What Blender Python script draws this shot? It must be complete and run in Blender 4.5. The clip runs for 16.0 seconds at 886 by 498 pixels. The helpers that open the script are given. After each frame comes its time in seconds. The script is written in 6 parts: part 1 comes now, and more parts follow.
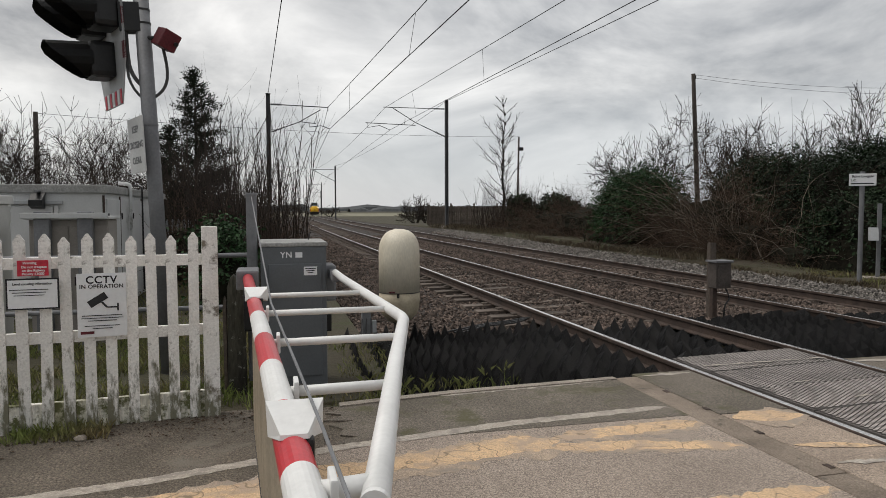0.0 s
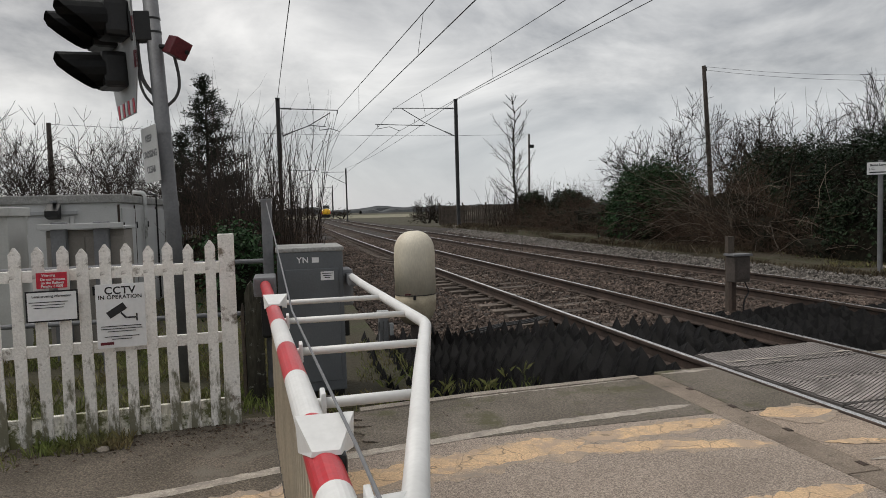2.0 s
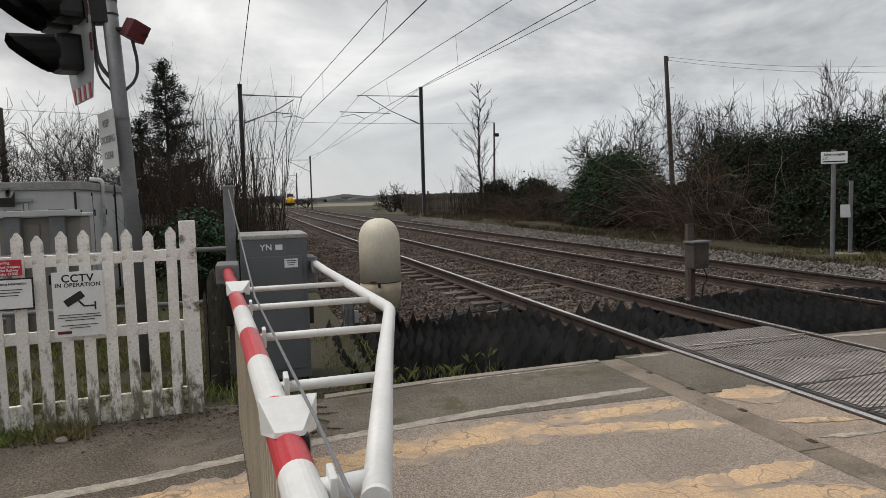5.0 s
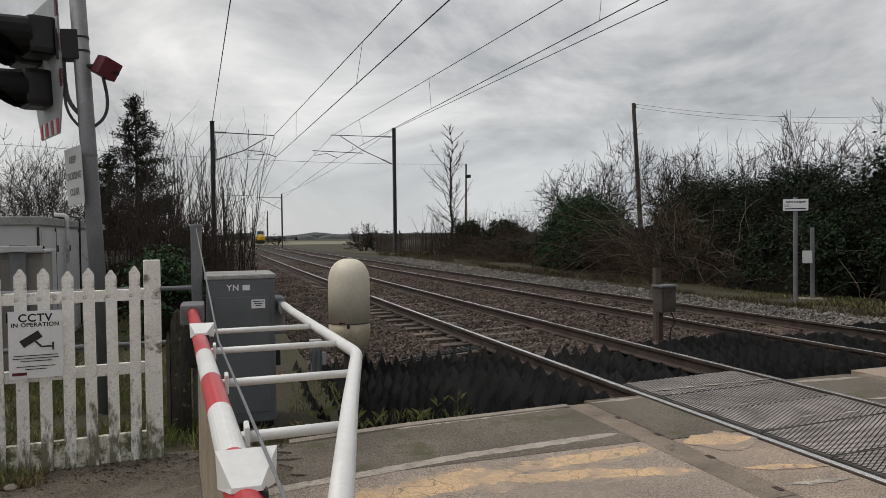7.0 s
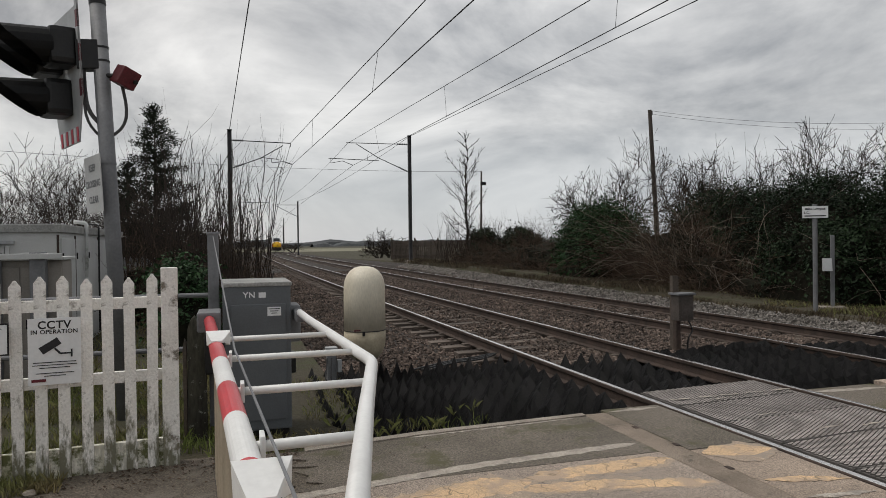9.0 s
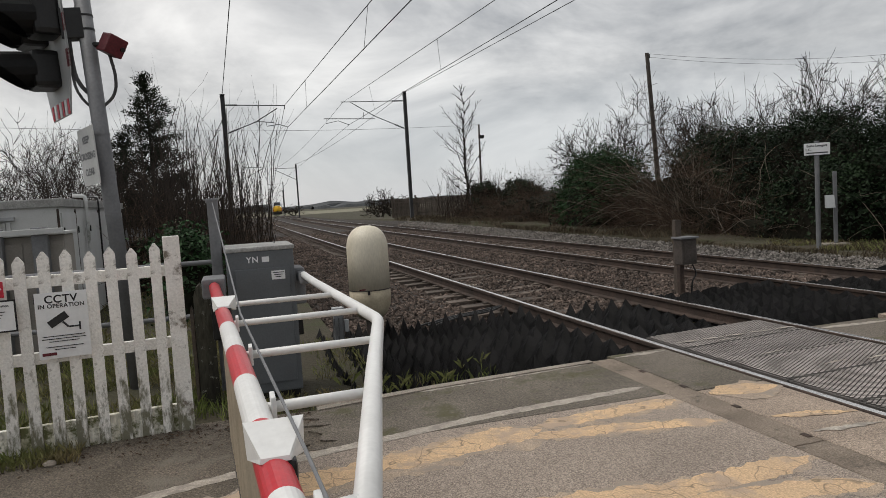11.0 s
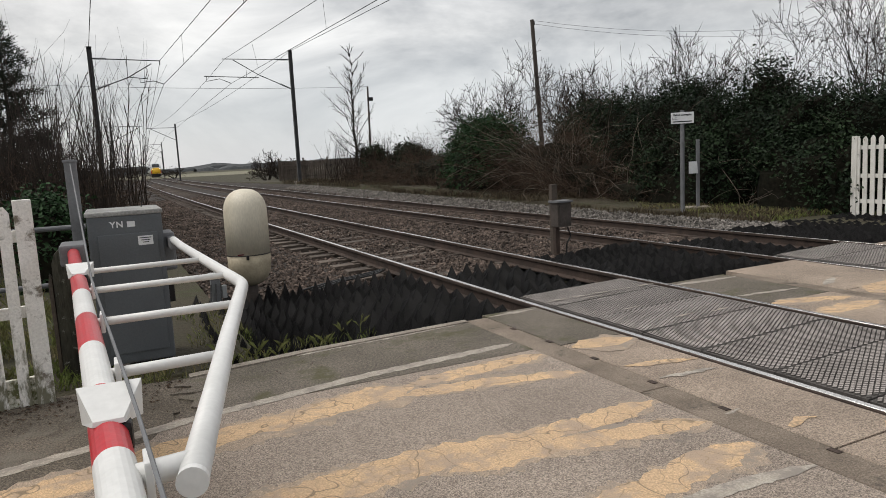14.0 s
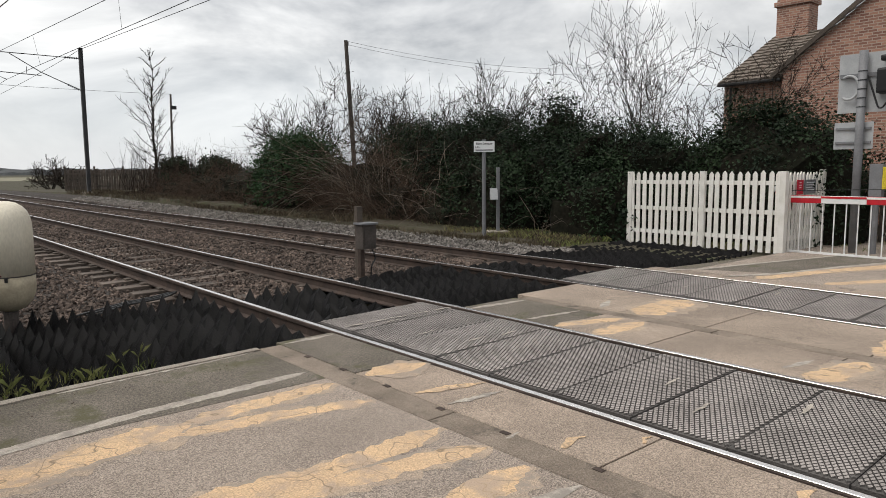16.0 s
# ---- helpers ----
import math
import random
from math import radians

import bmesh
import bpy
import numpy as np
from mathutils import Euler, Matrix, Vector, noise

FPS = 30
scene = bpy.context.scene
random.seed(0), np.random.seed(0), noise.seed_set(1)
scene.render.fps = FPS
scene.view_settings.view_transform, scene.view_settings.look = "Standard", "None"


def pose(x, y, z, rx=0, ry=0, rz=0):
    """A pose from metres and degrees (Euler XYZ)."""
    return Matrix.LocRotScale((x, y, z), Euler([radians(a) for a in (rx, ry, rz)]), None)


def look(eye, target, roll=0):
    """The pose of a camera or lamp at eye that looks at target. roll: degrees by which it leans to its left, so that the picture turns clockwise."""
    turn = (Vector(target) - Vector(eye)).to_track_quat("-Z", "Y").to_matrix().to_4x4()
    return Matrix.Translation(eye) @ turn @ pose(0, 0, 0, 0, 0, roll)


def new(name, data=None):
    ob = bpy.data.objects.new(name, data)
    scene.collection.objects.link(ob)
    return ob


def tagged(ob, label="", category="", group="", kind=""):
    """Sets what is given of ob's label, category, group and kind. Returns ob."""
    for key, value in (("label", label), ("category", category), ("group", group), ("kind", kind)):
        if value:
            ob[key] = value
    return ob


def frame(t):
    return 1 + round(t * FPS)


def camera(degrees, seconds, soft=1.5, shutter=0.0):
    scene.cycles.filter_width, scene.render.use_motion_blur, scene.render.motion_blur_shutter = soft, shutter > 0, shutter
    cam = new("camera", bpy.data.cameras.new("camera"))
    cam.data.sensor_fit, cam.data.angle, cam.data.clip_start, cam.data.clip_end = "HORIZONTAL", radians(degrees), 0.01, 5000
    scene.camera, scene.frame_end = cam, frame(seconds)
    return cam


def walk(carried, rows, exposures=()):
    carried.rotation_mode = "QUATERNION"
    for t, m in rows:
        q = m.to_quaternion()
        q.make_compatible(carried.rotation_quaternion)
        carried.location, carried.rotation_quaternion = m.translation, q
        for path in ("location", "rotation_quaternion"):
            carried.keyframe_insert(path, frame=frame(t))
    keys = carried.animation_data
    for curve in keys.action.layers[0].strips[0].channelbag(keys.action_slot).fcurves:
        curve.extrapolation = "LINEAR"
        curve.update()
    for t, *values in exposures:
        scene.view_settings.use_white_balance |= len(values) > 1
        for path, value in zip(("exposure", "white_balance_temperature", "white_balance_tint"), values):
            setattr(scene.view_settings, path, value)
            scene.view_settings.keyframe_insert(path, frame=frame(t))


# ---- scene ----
cam = camera(65.0, 16.0, soft=0.8)

PATH = [
    (0, (-3.679, 0.133, 1.433), (-3.195, 2.07, 1.32), -0.1),
    (0.5, (-3.736, 0.166, 1.466), (-3.302, 2.118, 1.422), -0.8),
    (1, (-3.743, 0.164, 1.464), (-3.31, 2.115, 1.398), -1.4),
    (1.5, (-3.709, 0.193, 1.463), (-3.27, 2.142, 1.366), -1.7),
    (2, (-3.705, 0.185, 1.448), (-3.255, 2.13, 1.334), -1.6),
    (2.5, (-3.706, 0.162, 1.454), (-3.244, 2.104, 1.329), -1.2),
    (3, (-3.714, 0.193, 1.457), (-3.229, 2.129, 1.33), -0.7),
    (5.3, (-3.695, 0.166, 1.434), (-3.14, 2.082, 1.284), -1.5),
    (5.5, (-3.684, 0.174, 1.446), (-3.106, 2.084, 1.302), -1.0),
    (6, (-3.683, 0.171, 1.449), (-3.064, 2.07, 1.352), -0.6),
    (6.5, (-3.682, 0.165, 1.448), (-3.054, 2.063, 1.389), -0.7),
    (7, (-3.689, 0.172, 1.456), (-3.062, 2.071, 1.419), -0.7),
    (7.5, (-3.68, 0.165, 1.463), (-3.059, 2.066, 1.443), -0.5),
    (8, (-3.683, 0.17, 1.465), (-3.071, 2.074, 1.454), -0.4),
    (8.5, (-3.686, 0.18, 1.461), (-3.091, 2.089, 1.451), -0.4),
    (10.8, (-3.692, 0.187, 1.461), (-3.124, 2.101, 1.342), -3.0),
    (11, (-3.681, 0.194, 1.455), (-3.107, 2.104, 1.313), -3.5),
    (11.5, (-3.68, 0.195, 1.456), (-3.08, 2.093, 1.263), -4.1),
    (12, (-3.685, 0.196, 1.456), (-3.075, 2.088, 1.244), -4.3),
    (12.5, (-3.693, 0.189, 1.458), (-3.084, 2.083, 1.247), -4.1),
    (13, (-3.679, 0.169, 1.447), (-3.043, 2.053, 1.236), -3.5),
    (13.5, (-3.672, 0.128, 1.443), (-2.946, 1.978, 1.216), -2.9),
    (14, (-3.592, 0.088, 1.452), (-2.739, 1.878, 1.189), -3.0),
    (14.5, (-3.54, 0.058, 1.431), (-2.52, 1.748, 1.109), -3.7),
    (15, (-3.453, 0.046, 1.424), (-2.22, 1.574, 1.041), -3.4),
    (15.5, (-3.404, 0.086, 1.466), (-2.077, 1.545, 1.133), -2.5),
    (16, (-3.411, 0.101, 1.484), (-2.111, 1.604, 1.259), -0.4),
]
walk(cam, [(t, look(eye, target, roll)) for t, eye, target, roll in PATH],
     [(0, -0.02), (1.5, -0.12), (3, -0.08), (6, -0.01), (7, -0.15), (8.5, -0.15), (11, -0.08), (13, 0.02), (14.5, 0.1), (15, 0.07), (15.5, 0.26), (16, 0.3)])

# ---------------------------------------------------------------- world and sun
world = bpy.data.worlds.new("overcast_sky")
scene.world = world
world.use_nodes = True
wn, wl = world.node_tree.nodes, world.node_tree.links
wn.clear()
w_out = wn.new("ShaderNodeOutputWorld")
w_bg = wn.new("ShaderNodeBackground")
w_sky = wn.new("ShaderNodeTexSky")
w_sky.sky_type = "NISHITA"
w_sky.sun_disc = False
w_sky.sun_elevation = radians(32)
w_sky.sun_rotation = radians(-12)
w_gain = wn.new("ShaderNodeMix")
w_gain.data_type = "RGBA"
w_gain.blend_type = "MULTIPLY"
w_gain.inputs[0].default_value = 1.0
w_gain.inputs[7].default_value = (0.10, 0.10, 0.10, 1)
wl.new(w_sky.outputs[0], w_gain.inputs[6])
w_tc = wn.new("ShaderNodeTexCoord")
w_map = wn.new("ShaderNodeMapping")
w_map.inputs["Scale"].default_value = (1.0, 1.0, 2.1)
w_map.inputs["Location"].default_value = (0.42, 0.1, 0.3)
wl.new(w_tc.outputs["Generated"], w_map.inputs[0])
w_noise = wn.new("ShaderNodeTexNoise")
w_noise.inputs["Scale"].default_value = 2.7
w_noise.inputs["Detail"].default_value = 7
w_noise.inputs["Roughness"].default_value = 0.58
w_noise.inputs["Distortion"].default_value = 0.35
wl.new(w_map.outputs[0], w_noise.inputs[0])
w_ramp = wn.new("ShaderNodeValToRGB")
for pos, col in ((0.33, (0.26, 0.272, 0.29)), (0.44, (0.48, 0.49, 0.51)), (0.53, (0.63, 0.635, 0.645)), (0.67, (0.93, 0.92, 0.90))):
    e = w_ramp.color_ramp.elements[0] if pos == 0.33 else w_ramp.color_ramp.elements[1] if pos == 0.67 else w_ramp.color_ramp.elements.new(pos)
    e.position, e.color = pos, (*col, 1)
wl.new(w_noise.outputs[0], w_ramp.inputs[0])
# brighter where the veiled sun stands
w_dot = wn.new("ShaderNodeVectorMath")
w_dot.operation = "DOT_PRODUCT"
w_dot.inputs[1].default_value = Vector((0.35, 0.85, 0.40)).normalized()
wl.new(w_tc.outputs["Generated"], w_dot.inputs[0])
w_glow = wn.new("ShaderNodeMapRange")
w_glow.inputs[1].default_value, w_glow.inputs[2].default_value = 0.55, 1.0
w_glow.inputs[3].default_value, w_glow.inputs[4].default_value = 0.91, 1.05
wl.new(w_dot.outputs["Value"], w_glow.inputs[0])
w_mul = wn.new("ShaderNodeMix")
w_mul.data_type = "RGBA"
w_mul.blend_type = "MULTIPLY"
w_mul.inputs[0].default_value = 1.0
wl.new(w_ramp.outputs[0], w_mul.inputs[6])
wl.new(w_glow.outputs[0], w_mul.inputs[7])
# blue-grey haze low over the land
w_sep = wn.new("ShaderNodeSeparateXYZ")
wl.new(w_tc.outputs["Generated"], w_sep.inputs[0])
w_low = wn.new("ShaderNodeMapRange")
w_low.inputs[1].default_value, w_low.inputs[2].default_value = 0.0, 0.17
w_low.inputs[3].default_value, w_low.inputs[4].default_value = 0.85, 0.0
wl.new(w_sep.outputs[2], w_low.inputs[0])
w_haze = wn.new("ShaderNodeMix")
w_haze.data_type = "RGBA"
wl.new(w_low.outputs[0], w_haze.inputs[0])
wl.new(w_mul.outputs[2], w_haze.inputs[6])
w_haze.inputs[7].default_value = (0.50, 0.545, 0.60, 1)
w_mix = wn.new("ShaderNodeMix")
w_mix.data_type = "RGBA"
w_mix.inputs[0].default_value = 0.92
wl.new(w_gain.outputs[2], w_mix.inputs[6])
wl.new(w_haze.outputs[2], w_mix.inputs[7])
wl.new(w_mix.outputs[2], w_bg.inputs[0])
w_bg.inputs[1].default_value = 1.08
wl.new(w_bg.outputs[0], w_out.inputs[0])

sun = new("sun", bpy.data.lights.new("sun", "SUN"))
sun.data.energy, sun.data.angle, sun.data.color = 2.0, radians(40), (1.0, 0.955, 0.89)
sun.matrix_world = look((-22, 8, 40), (0, 0, 0))


# ---------------------------------------------------------------- materials
def mat(name, col, col2=None, rough=0.8, metal=0.0, scale=6.0, fine=60.0, bump=0.2, grain=0.25, blotch=0.5,
        rand=0.0, stain=None, stain_at=0.6, stain_scale=2.0, stretch=(1, 1, 1), island=False, spec=0.4, agg=None):
    m = bpy.data.materials.new(name)
    m.use_nodes = True
    n, l = m.node_tree.nodes, m.node_tree.links
    b = n["Principled BSDF"]
    b.inputs["Roughness"].default_value = rough
    b.inputs["Metallic"].default_value = metal
    b.inputs["Specular IOR Level"].default_value = spec
    tc = n.new("ShaderNodeTexCoord")
    mp = n.new("ShaderNodeMapping")
    mp.inputs["Scale"].default_value = stretch
    l.new(tc.outputs["Object"], mp.inputs[0])
    big = n.new("ShaderNodeTexNoise")
    big.inputs["Scale"].default_value, big.inputs["Detail"].default_value = scale, 5
    small = n.new("ShaderNodeTexNoise")
    small.inputs["Scale"].default_value, small.inputs["Detail"].default_value = fine, 4
    l.new(mp.outputs[0], big.inputs[0])
    l.new(mp.outputs[0], small.inputs[0])
    c2 = col2 or tuple(c * 0.7 for c in col)
    mx = n.new("ShaderNodeMix")
    mx.data_type = "RGBA"
    mx.inputs[6].default_value, mx.inputs[7].default_value = (*col, 1), (*c2, 1)
    mr = n.new("ShaderNodeMapRange")
    mr.inputs[1].default_value, mr.inputs[2].default_value = 0.5 - blotch * 0.3, 0.5 + blotch * 0.3
    l.new(big.outputs[0], mr.inputs[0])
    l.new(mr.outputs[0], mx.inputs[0])
    last = mx.outputs[2]
    gr = n.new("ShaderNodeMapRange")
    gr.inputs[1].default_value, gr.inputs[2].default_value = 0.3, 0.7
    gr.inputs[3].default_value, gr.inputs[4].default_value = 1 - grain, 1 + grain
    l.new(small.outputs[0], gr.inputs[0])
    m2 = n.new("ShaderNodeMix")
    m2.data_type, m2.blend_type = "RGBA", "MULTIPLY"
    m2.inputs[0].default_value = 1.0
    l.new(last, m2.inputs[6])
    l.new(gr.outputs[0], m2.inputs[7])
    last = m2.outputs[2]
    if agg:
        vo = n.new("ShaderNodeTexVoronoi")
        vo.inputs["Scale"].default_value = agg[0]
        l.new(tc.outputs["Object"], vo.inputs["Vector"])
        sp = n.new("ShaderNodeSeparateColor")
        l.new(vo.outputs["Color"], sp.inputs[0])
        ag = n.new("ShaderNodeMapRange")
        ag.inputs[3].default_value, ag.inputs[4].default_value = 1 - agg[1], 1 + agg[1]
        l.new(sp.outputs[0], ag.inputs[0])
        m5 = n.new("ShaderNodeMix")
        m5.data_type, m5.blend_type = "RGBA", "MULTIPLY"
        m5.inputs[0].default_value = 1.0
        l.new(last, m5.inputs[6])
        l.new(ag.outputs[0], m5.inputs[7])
        last = m5.outputs[2]
    if stain:
        st = n.new("ShaderNodeTexNoise")
        st.inputs["Scale"].default_value, st.inputs["Detail"].default_value, st.inputs["Roughness"].default_value = stain_scale, 8, 0.7
        l.new(tc.outputs["Object"], st.inputs[0])
        sr = n.new("ShaderNodeMapRange")
        sr.inputs[1].default_value, sr.inputs[2].default_value = stain_at - 0.04, stain_at + 0.06
        l.new(st.outputs[0], sr.inputs[0])
        m3 = n.new("ShaderNodeMix")
        m3.data_type = "RGBA"
        l.new(sr.outputs[0], m3.inputs[0])
        l.new(last, m3.inputs[6])
        m3.inputs[7].default_value = (*stain, 1)
        last = m3.outputs[2]
    if rand:
        src = n.new("ShaderNodeNewGeometry").outputs["Random Per Island"] if island else n.new("ShaderNodeObjectInfo").outputs["Random"]
        rr = n.new("ShaderNodeMapRange")
        rr.inputs[3].default_value, rr.inputs[4].default_value = 1 - rand, 1 + rand
        l.new(src, rr.inputs[0])
        m4 = n.new("ShaderNodeMix")
        m4.data_type, m4.blend_type = "RGBA", "MULTIPLY"
        m4.inputs[0].default_value = 1.0
        l.new(last, m4.inputs[6])
        l.new(rr.outputs[0], m4.inputs[7])
        last = m4.outputs[2]
    l.new(last, b.inputs["Base Color"])
    if bump:
        bp = n.new("ShaderNodeBump")
        bp.inputs["Strength"].default_value, bp.inputs["Distance"].default_value = bump, 0.02
        l.new(small.outputs[0], bp.inputs["Height"])
        l.new(bp.outputs[0], b.inputs["Normal"])
    return m


M = {}
M["ground"] = mat("rough_grass_soil", (0.045, 0.042, 0.022), (0.055, 0.045, 0.03), 0.95, scale=0.8, fine=30, bump=0.8, stain=(0.045, 0.055, 0.018), stain_at=0.58, stain_scale=1.2)
M["asphalt"] = mat("worn_asphalt", (0.345, 0.287, 0.240), (0.265, 0.219, 0.183), 0.9, scale=1.1, fine=120, bump=0.5, grain=0.3, agg=(170, 0.5), stain=(0.17, 0.155, 0.14), stain_at=0.66, stain_scale=1.4)
M["asphalt_moss"] = mat("mossy_asphalt", (0.165, 0.142, 0.118), (0.115, 0.10, 0.08), 0.95, scale=1.6, fine=60, bump=0.6, grain=0.35, agg=(190, 0.42), stain=(0.095, 0.09, 0.05), stain_at=0.57, stain_scale=2.2)
M["dirt"] = mat("muddy_verge", (0.155, 0.130, 0.104), (0.095, 0.080, 0.062), 0.95, scale=2.2, fine=70, bump=0.8, grain=0.45, agg=(150, 0.4), stain=(0.17, 0.15, 0.125), stain_at=0.6, stain_scale=1.6)
M["slab"] = mat("brown_concrete_slab", (0.335, 0.268, 0.213), (0.24, 0.193, 0.155), 0.9, scale=1.5, fine=110, bump=0.4, grain=0.25, agg=(160, 0.42), rand=0.10, stain=(0.12, 0.10, 0.085), stain_at=0.66)
M["beam"] = mat("concrete_edge_beam", (0.32, 0.285, 0.24), (0.22, 0.19, 0.16), 0.9, scale=3, fine=80, bump=0.5, grain=0.4, rand=0.08, stain=(0.10, 0.085, 0.07), stain_at=0.63, stain_scale=5)
M["edge_beam"] = mat("dirty_brown_edge_beam", (0.275, 0.225, 0.18), (0.175, 0.14, 0.11), 0.9, scale=3, fine=110, bump=0.5, grain=0.35, agg=(180, 0.25), rand=0.08, stain=(0.09, 0.074, 0.06), stain_at=0.60, stain_scale=4)
M["rubber_panel"] = mat("grey_rubber_panel", (0.11, 0.10, 0.094), (0.07, 0.064, 0.06), 0.85, scale=2.5, fine=120, bump=0.3, rand=0.08)
# pale from wear, and raised further to paint in the panels' sheen
M["rubber_stud"] = mat("worn_sheen_stud_tops", (0.36, 0.325, 0.305), (0.25, 0.225, 0.21), 0.8, scale=2.5, fine=90, bump=0.2, rand=0.10, stain=(0.40, 0.375, 0.34), stain_at=0.66, stain_scale=3.5)
M["rubber_black"] = mat("black_rubber_guard", (0.0085, 0.008, 0.0085), (0.004, 0.004, 0.004), 0.5, scale=5, fine=60, bump=0.3, grain=0.3, spec=0.06, rand=0.6, island=True)
M["yellow"] = mat("cracked_yellow_paint", (0.66, 0.46, 0.275), (0.53, 0.375, 0.24), 0.85, scale=2.2, fine=90, bump=0.5, grain=0.2, agg=(160, 0.14), stain=(0.43, 0.325, 0.24), stain_at=0.53, stain_scale=3.5)
M["old_paint"] = mat("older_tan_paint_ghost", (0.43, 0.335, 0.25), (0.35, 0.28, 0.22), 0.9, scale=3, fine=110, bump=0.5, grain=0.25, agg=(200, 0.3), stain=(0.31, 0.26, 0.215), stain_at=0.53, stain_scale=5)
M["white_line"] = mat("worn_white_road_paint", (0.45, 0.405, 0.35), (0.35, 0.31, 0.265), 0.85, scale=5, fine=90, bump=0.4, stain=(0.27, 0.24, 0.21), stain_at=0.52, stain_scale=8)
M["rail_top"] = mat("polished_rail_head", (0.88, 0.855, 0.84), (0.76, 0.73, 0.71), 0.22, 1.0, scale=8, fine=60, bump=0.02, grain=0.1)
M["rail_web"] = mat("rusty_rail_web", (0.075, 0.052, 0.042), (0.042, 0.031, 0.026), 0.85, 0.1, scale=5, fine=60, bump=0.3)
M["sleeper"] = mat("weathered_sleeper", (0.145, 0.117, 0.098), (0.065, 0.052, 0.044), 0.95, scale=4, fine=50, bump=0.5, rand=0.25, stretch=(0.3, 1, 1))
M["ballast"] = mat("ballast_stone", (0.14, 0.106, 0.088), (0.062, 0.047, 0.039), 0.95, scale=2, fine=25, bump=0.4, rand=0.65, island=True)
# far darker than the stones: shade of the gaps put into the colour
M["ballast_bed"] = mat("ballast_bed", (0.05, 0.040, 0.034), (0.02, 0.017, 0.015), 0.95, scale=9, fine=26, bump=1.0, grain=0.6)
M["ballast_pale"] = mat("fresh_grey_ballast_stone", (0.21, 0.192, 0.175), (0.13, 0.118, 0.106), 0.95, scale=2, fine=25, bump=0.4, rand=0.55, island=True)
M["stem"] = mat("pale_dead_stems", (0.19, 0.155, 0.125), (0.12, 0.10, 0.08), 0.95, scale=0.9, fine=10, bump=0, rand=0.35, island=True)
M["steel"] = mat("galvanised_grey_steel", (0.20, 0.205, 0.215), (0.15, 0.152, 0.16), 0.6, 0.2, scale=4, fine=50, bump=0.08, grain=0.1)
M["mast"] = mat("dull_mast_steel", (0.085, 0.085, 0.088), (0.06, 0.06, 0.062), 0.7, 0.1, scale=2, fine=30, bump=0.1)
M["wire"] = mat("dark_overhead_wire", (0.05, 0.05, 0.055), None, 0.6, 0.3, bump=0)
M["cabinet"] = mat("grey_painted_cabinet", (0.115, 0.125, 0.135), (0.095, 0.103, 0.112), 0.55, scale=2.5, fine=90, bump=0.05, grain=0.08, stain=(0.075, 0.078, 0.08), stain_at=0.7)
M["cabinet_top"] = mat("pale_cabinet_lid", (0.34, 0.34, 0.33), (0.25, 0.25, 0.24), 0.7, scale=4, fine=60, bump=0.1)
M["hut"] = mat("pale_grey_hut_paint", (0.56, 0.565, 0.565), (0.49, 0.495, 0.49), 0.6, scale=2, fine=60, bump=0.05, grain=0.06, stain=(0.2, 0.2, 0.18), stain_at=0.68)
M["pale_case"] = mat("off_white_case_paint", (0.55, 0.55, 0.53), (0.46, 0.46, 0.44), 0.6, scale=2, fine=60, bump=0.04, grain=0.05, stain=(0.3, 0.29, 0.25), stain_at=0.68)
M["beige_door"] = mat("faded_beige_case_door", (0.30, 0.275, 0.25), (0.24, 0.22, 0.20), 0.7, scale=3, fine=60, bump=0.05, grain=0.08)
M["fence_paint"] = mat("peeling_white_fence_paint", (0.85, 0.83, 0.80), (0.76, 0.74, 0.70), 0.8, scale=5, fine=70, bump=0.3, grain=0.1, stain=(0.20, 0.175, 0.14), stain_at=0.60, stain_scale=7, rand=0.08)
M["fence_low"] = mat("algae_stained_fence_paint", (0.72, 0.70, 0.65), (0.40, 0.38, 0.28), 0.85, scale=7, fine=50, bump=0.4, grain=0.3, stain=(0.11, 0.115, 0.05), stain_at=0.50, stain_scale=8, stretch=(1, 1, 0.4), rand=0.15)
M["fence_far"] = mat("white_fence_paint", (0.74, 0.72, 0.68), (0.64, 0.62, 0.57), 0.75, scale=5, fine=70, bump=0.15, grain=0.06, rand=0.04)
M["white"] = mat("white_gloss_paint", (0.76, 0.76, 0.75), (0.68, 0.68, 0.67), 0.35, scale=5, fine=60, bump=0.03, grain=0.04)
M["red"] = mat("red_reflective_paint", (0.52, 0.018, 0.03), (0.42, 0.015, 0.025), 0.32, scale=5, fine=60, bump=0.03, grain=0.06)
M["beige"] = mat("cream_skirt_panel", (0.52, 0.46, 0.36), (0.43, 0.38, 0.30), 0.6, scale=4, fine=60, bump=0.05, grain=0.08)
M["dome"] = mat("cream_fibreglass", (0.70, 0.645, 0.53), (0.58, 0.52, 0.405), 0.5, scale=3.0, fine=60, bump=0.08, grain=0.08, stain=(0.47, 0.40, 0.28), stain_at=0.62, stain_scale=2.2, stretch=(1, 1, 0.35))
M["dome_low"] = mat("stained_fibreglass_base", (0.46, 0.40, 0.29), (0.34, 0.29, 0.21), 0.6, scale=4, fine=40, bump=0.1, grain=0.12)
M["black"] = mat("black_housing", (0.006, 0.006, 0.0065), (0.010, 0.010, 0.0105), 0.45, scale=4, fine=50, bump=0.05)
M["ink"] = mat("black_print", (0.02, 0.02, 0.022), None, 0.6, bump=0)
M["sign_white"] = mat("white_sign_face", (0.78, 0.79, 0.80), (0.70, 0.71, 0.72), 0.5, scale=4, fine=40, bump=0.02, grain=0.04)
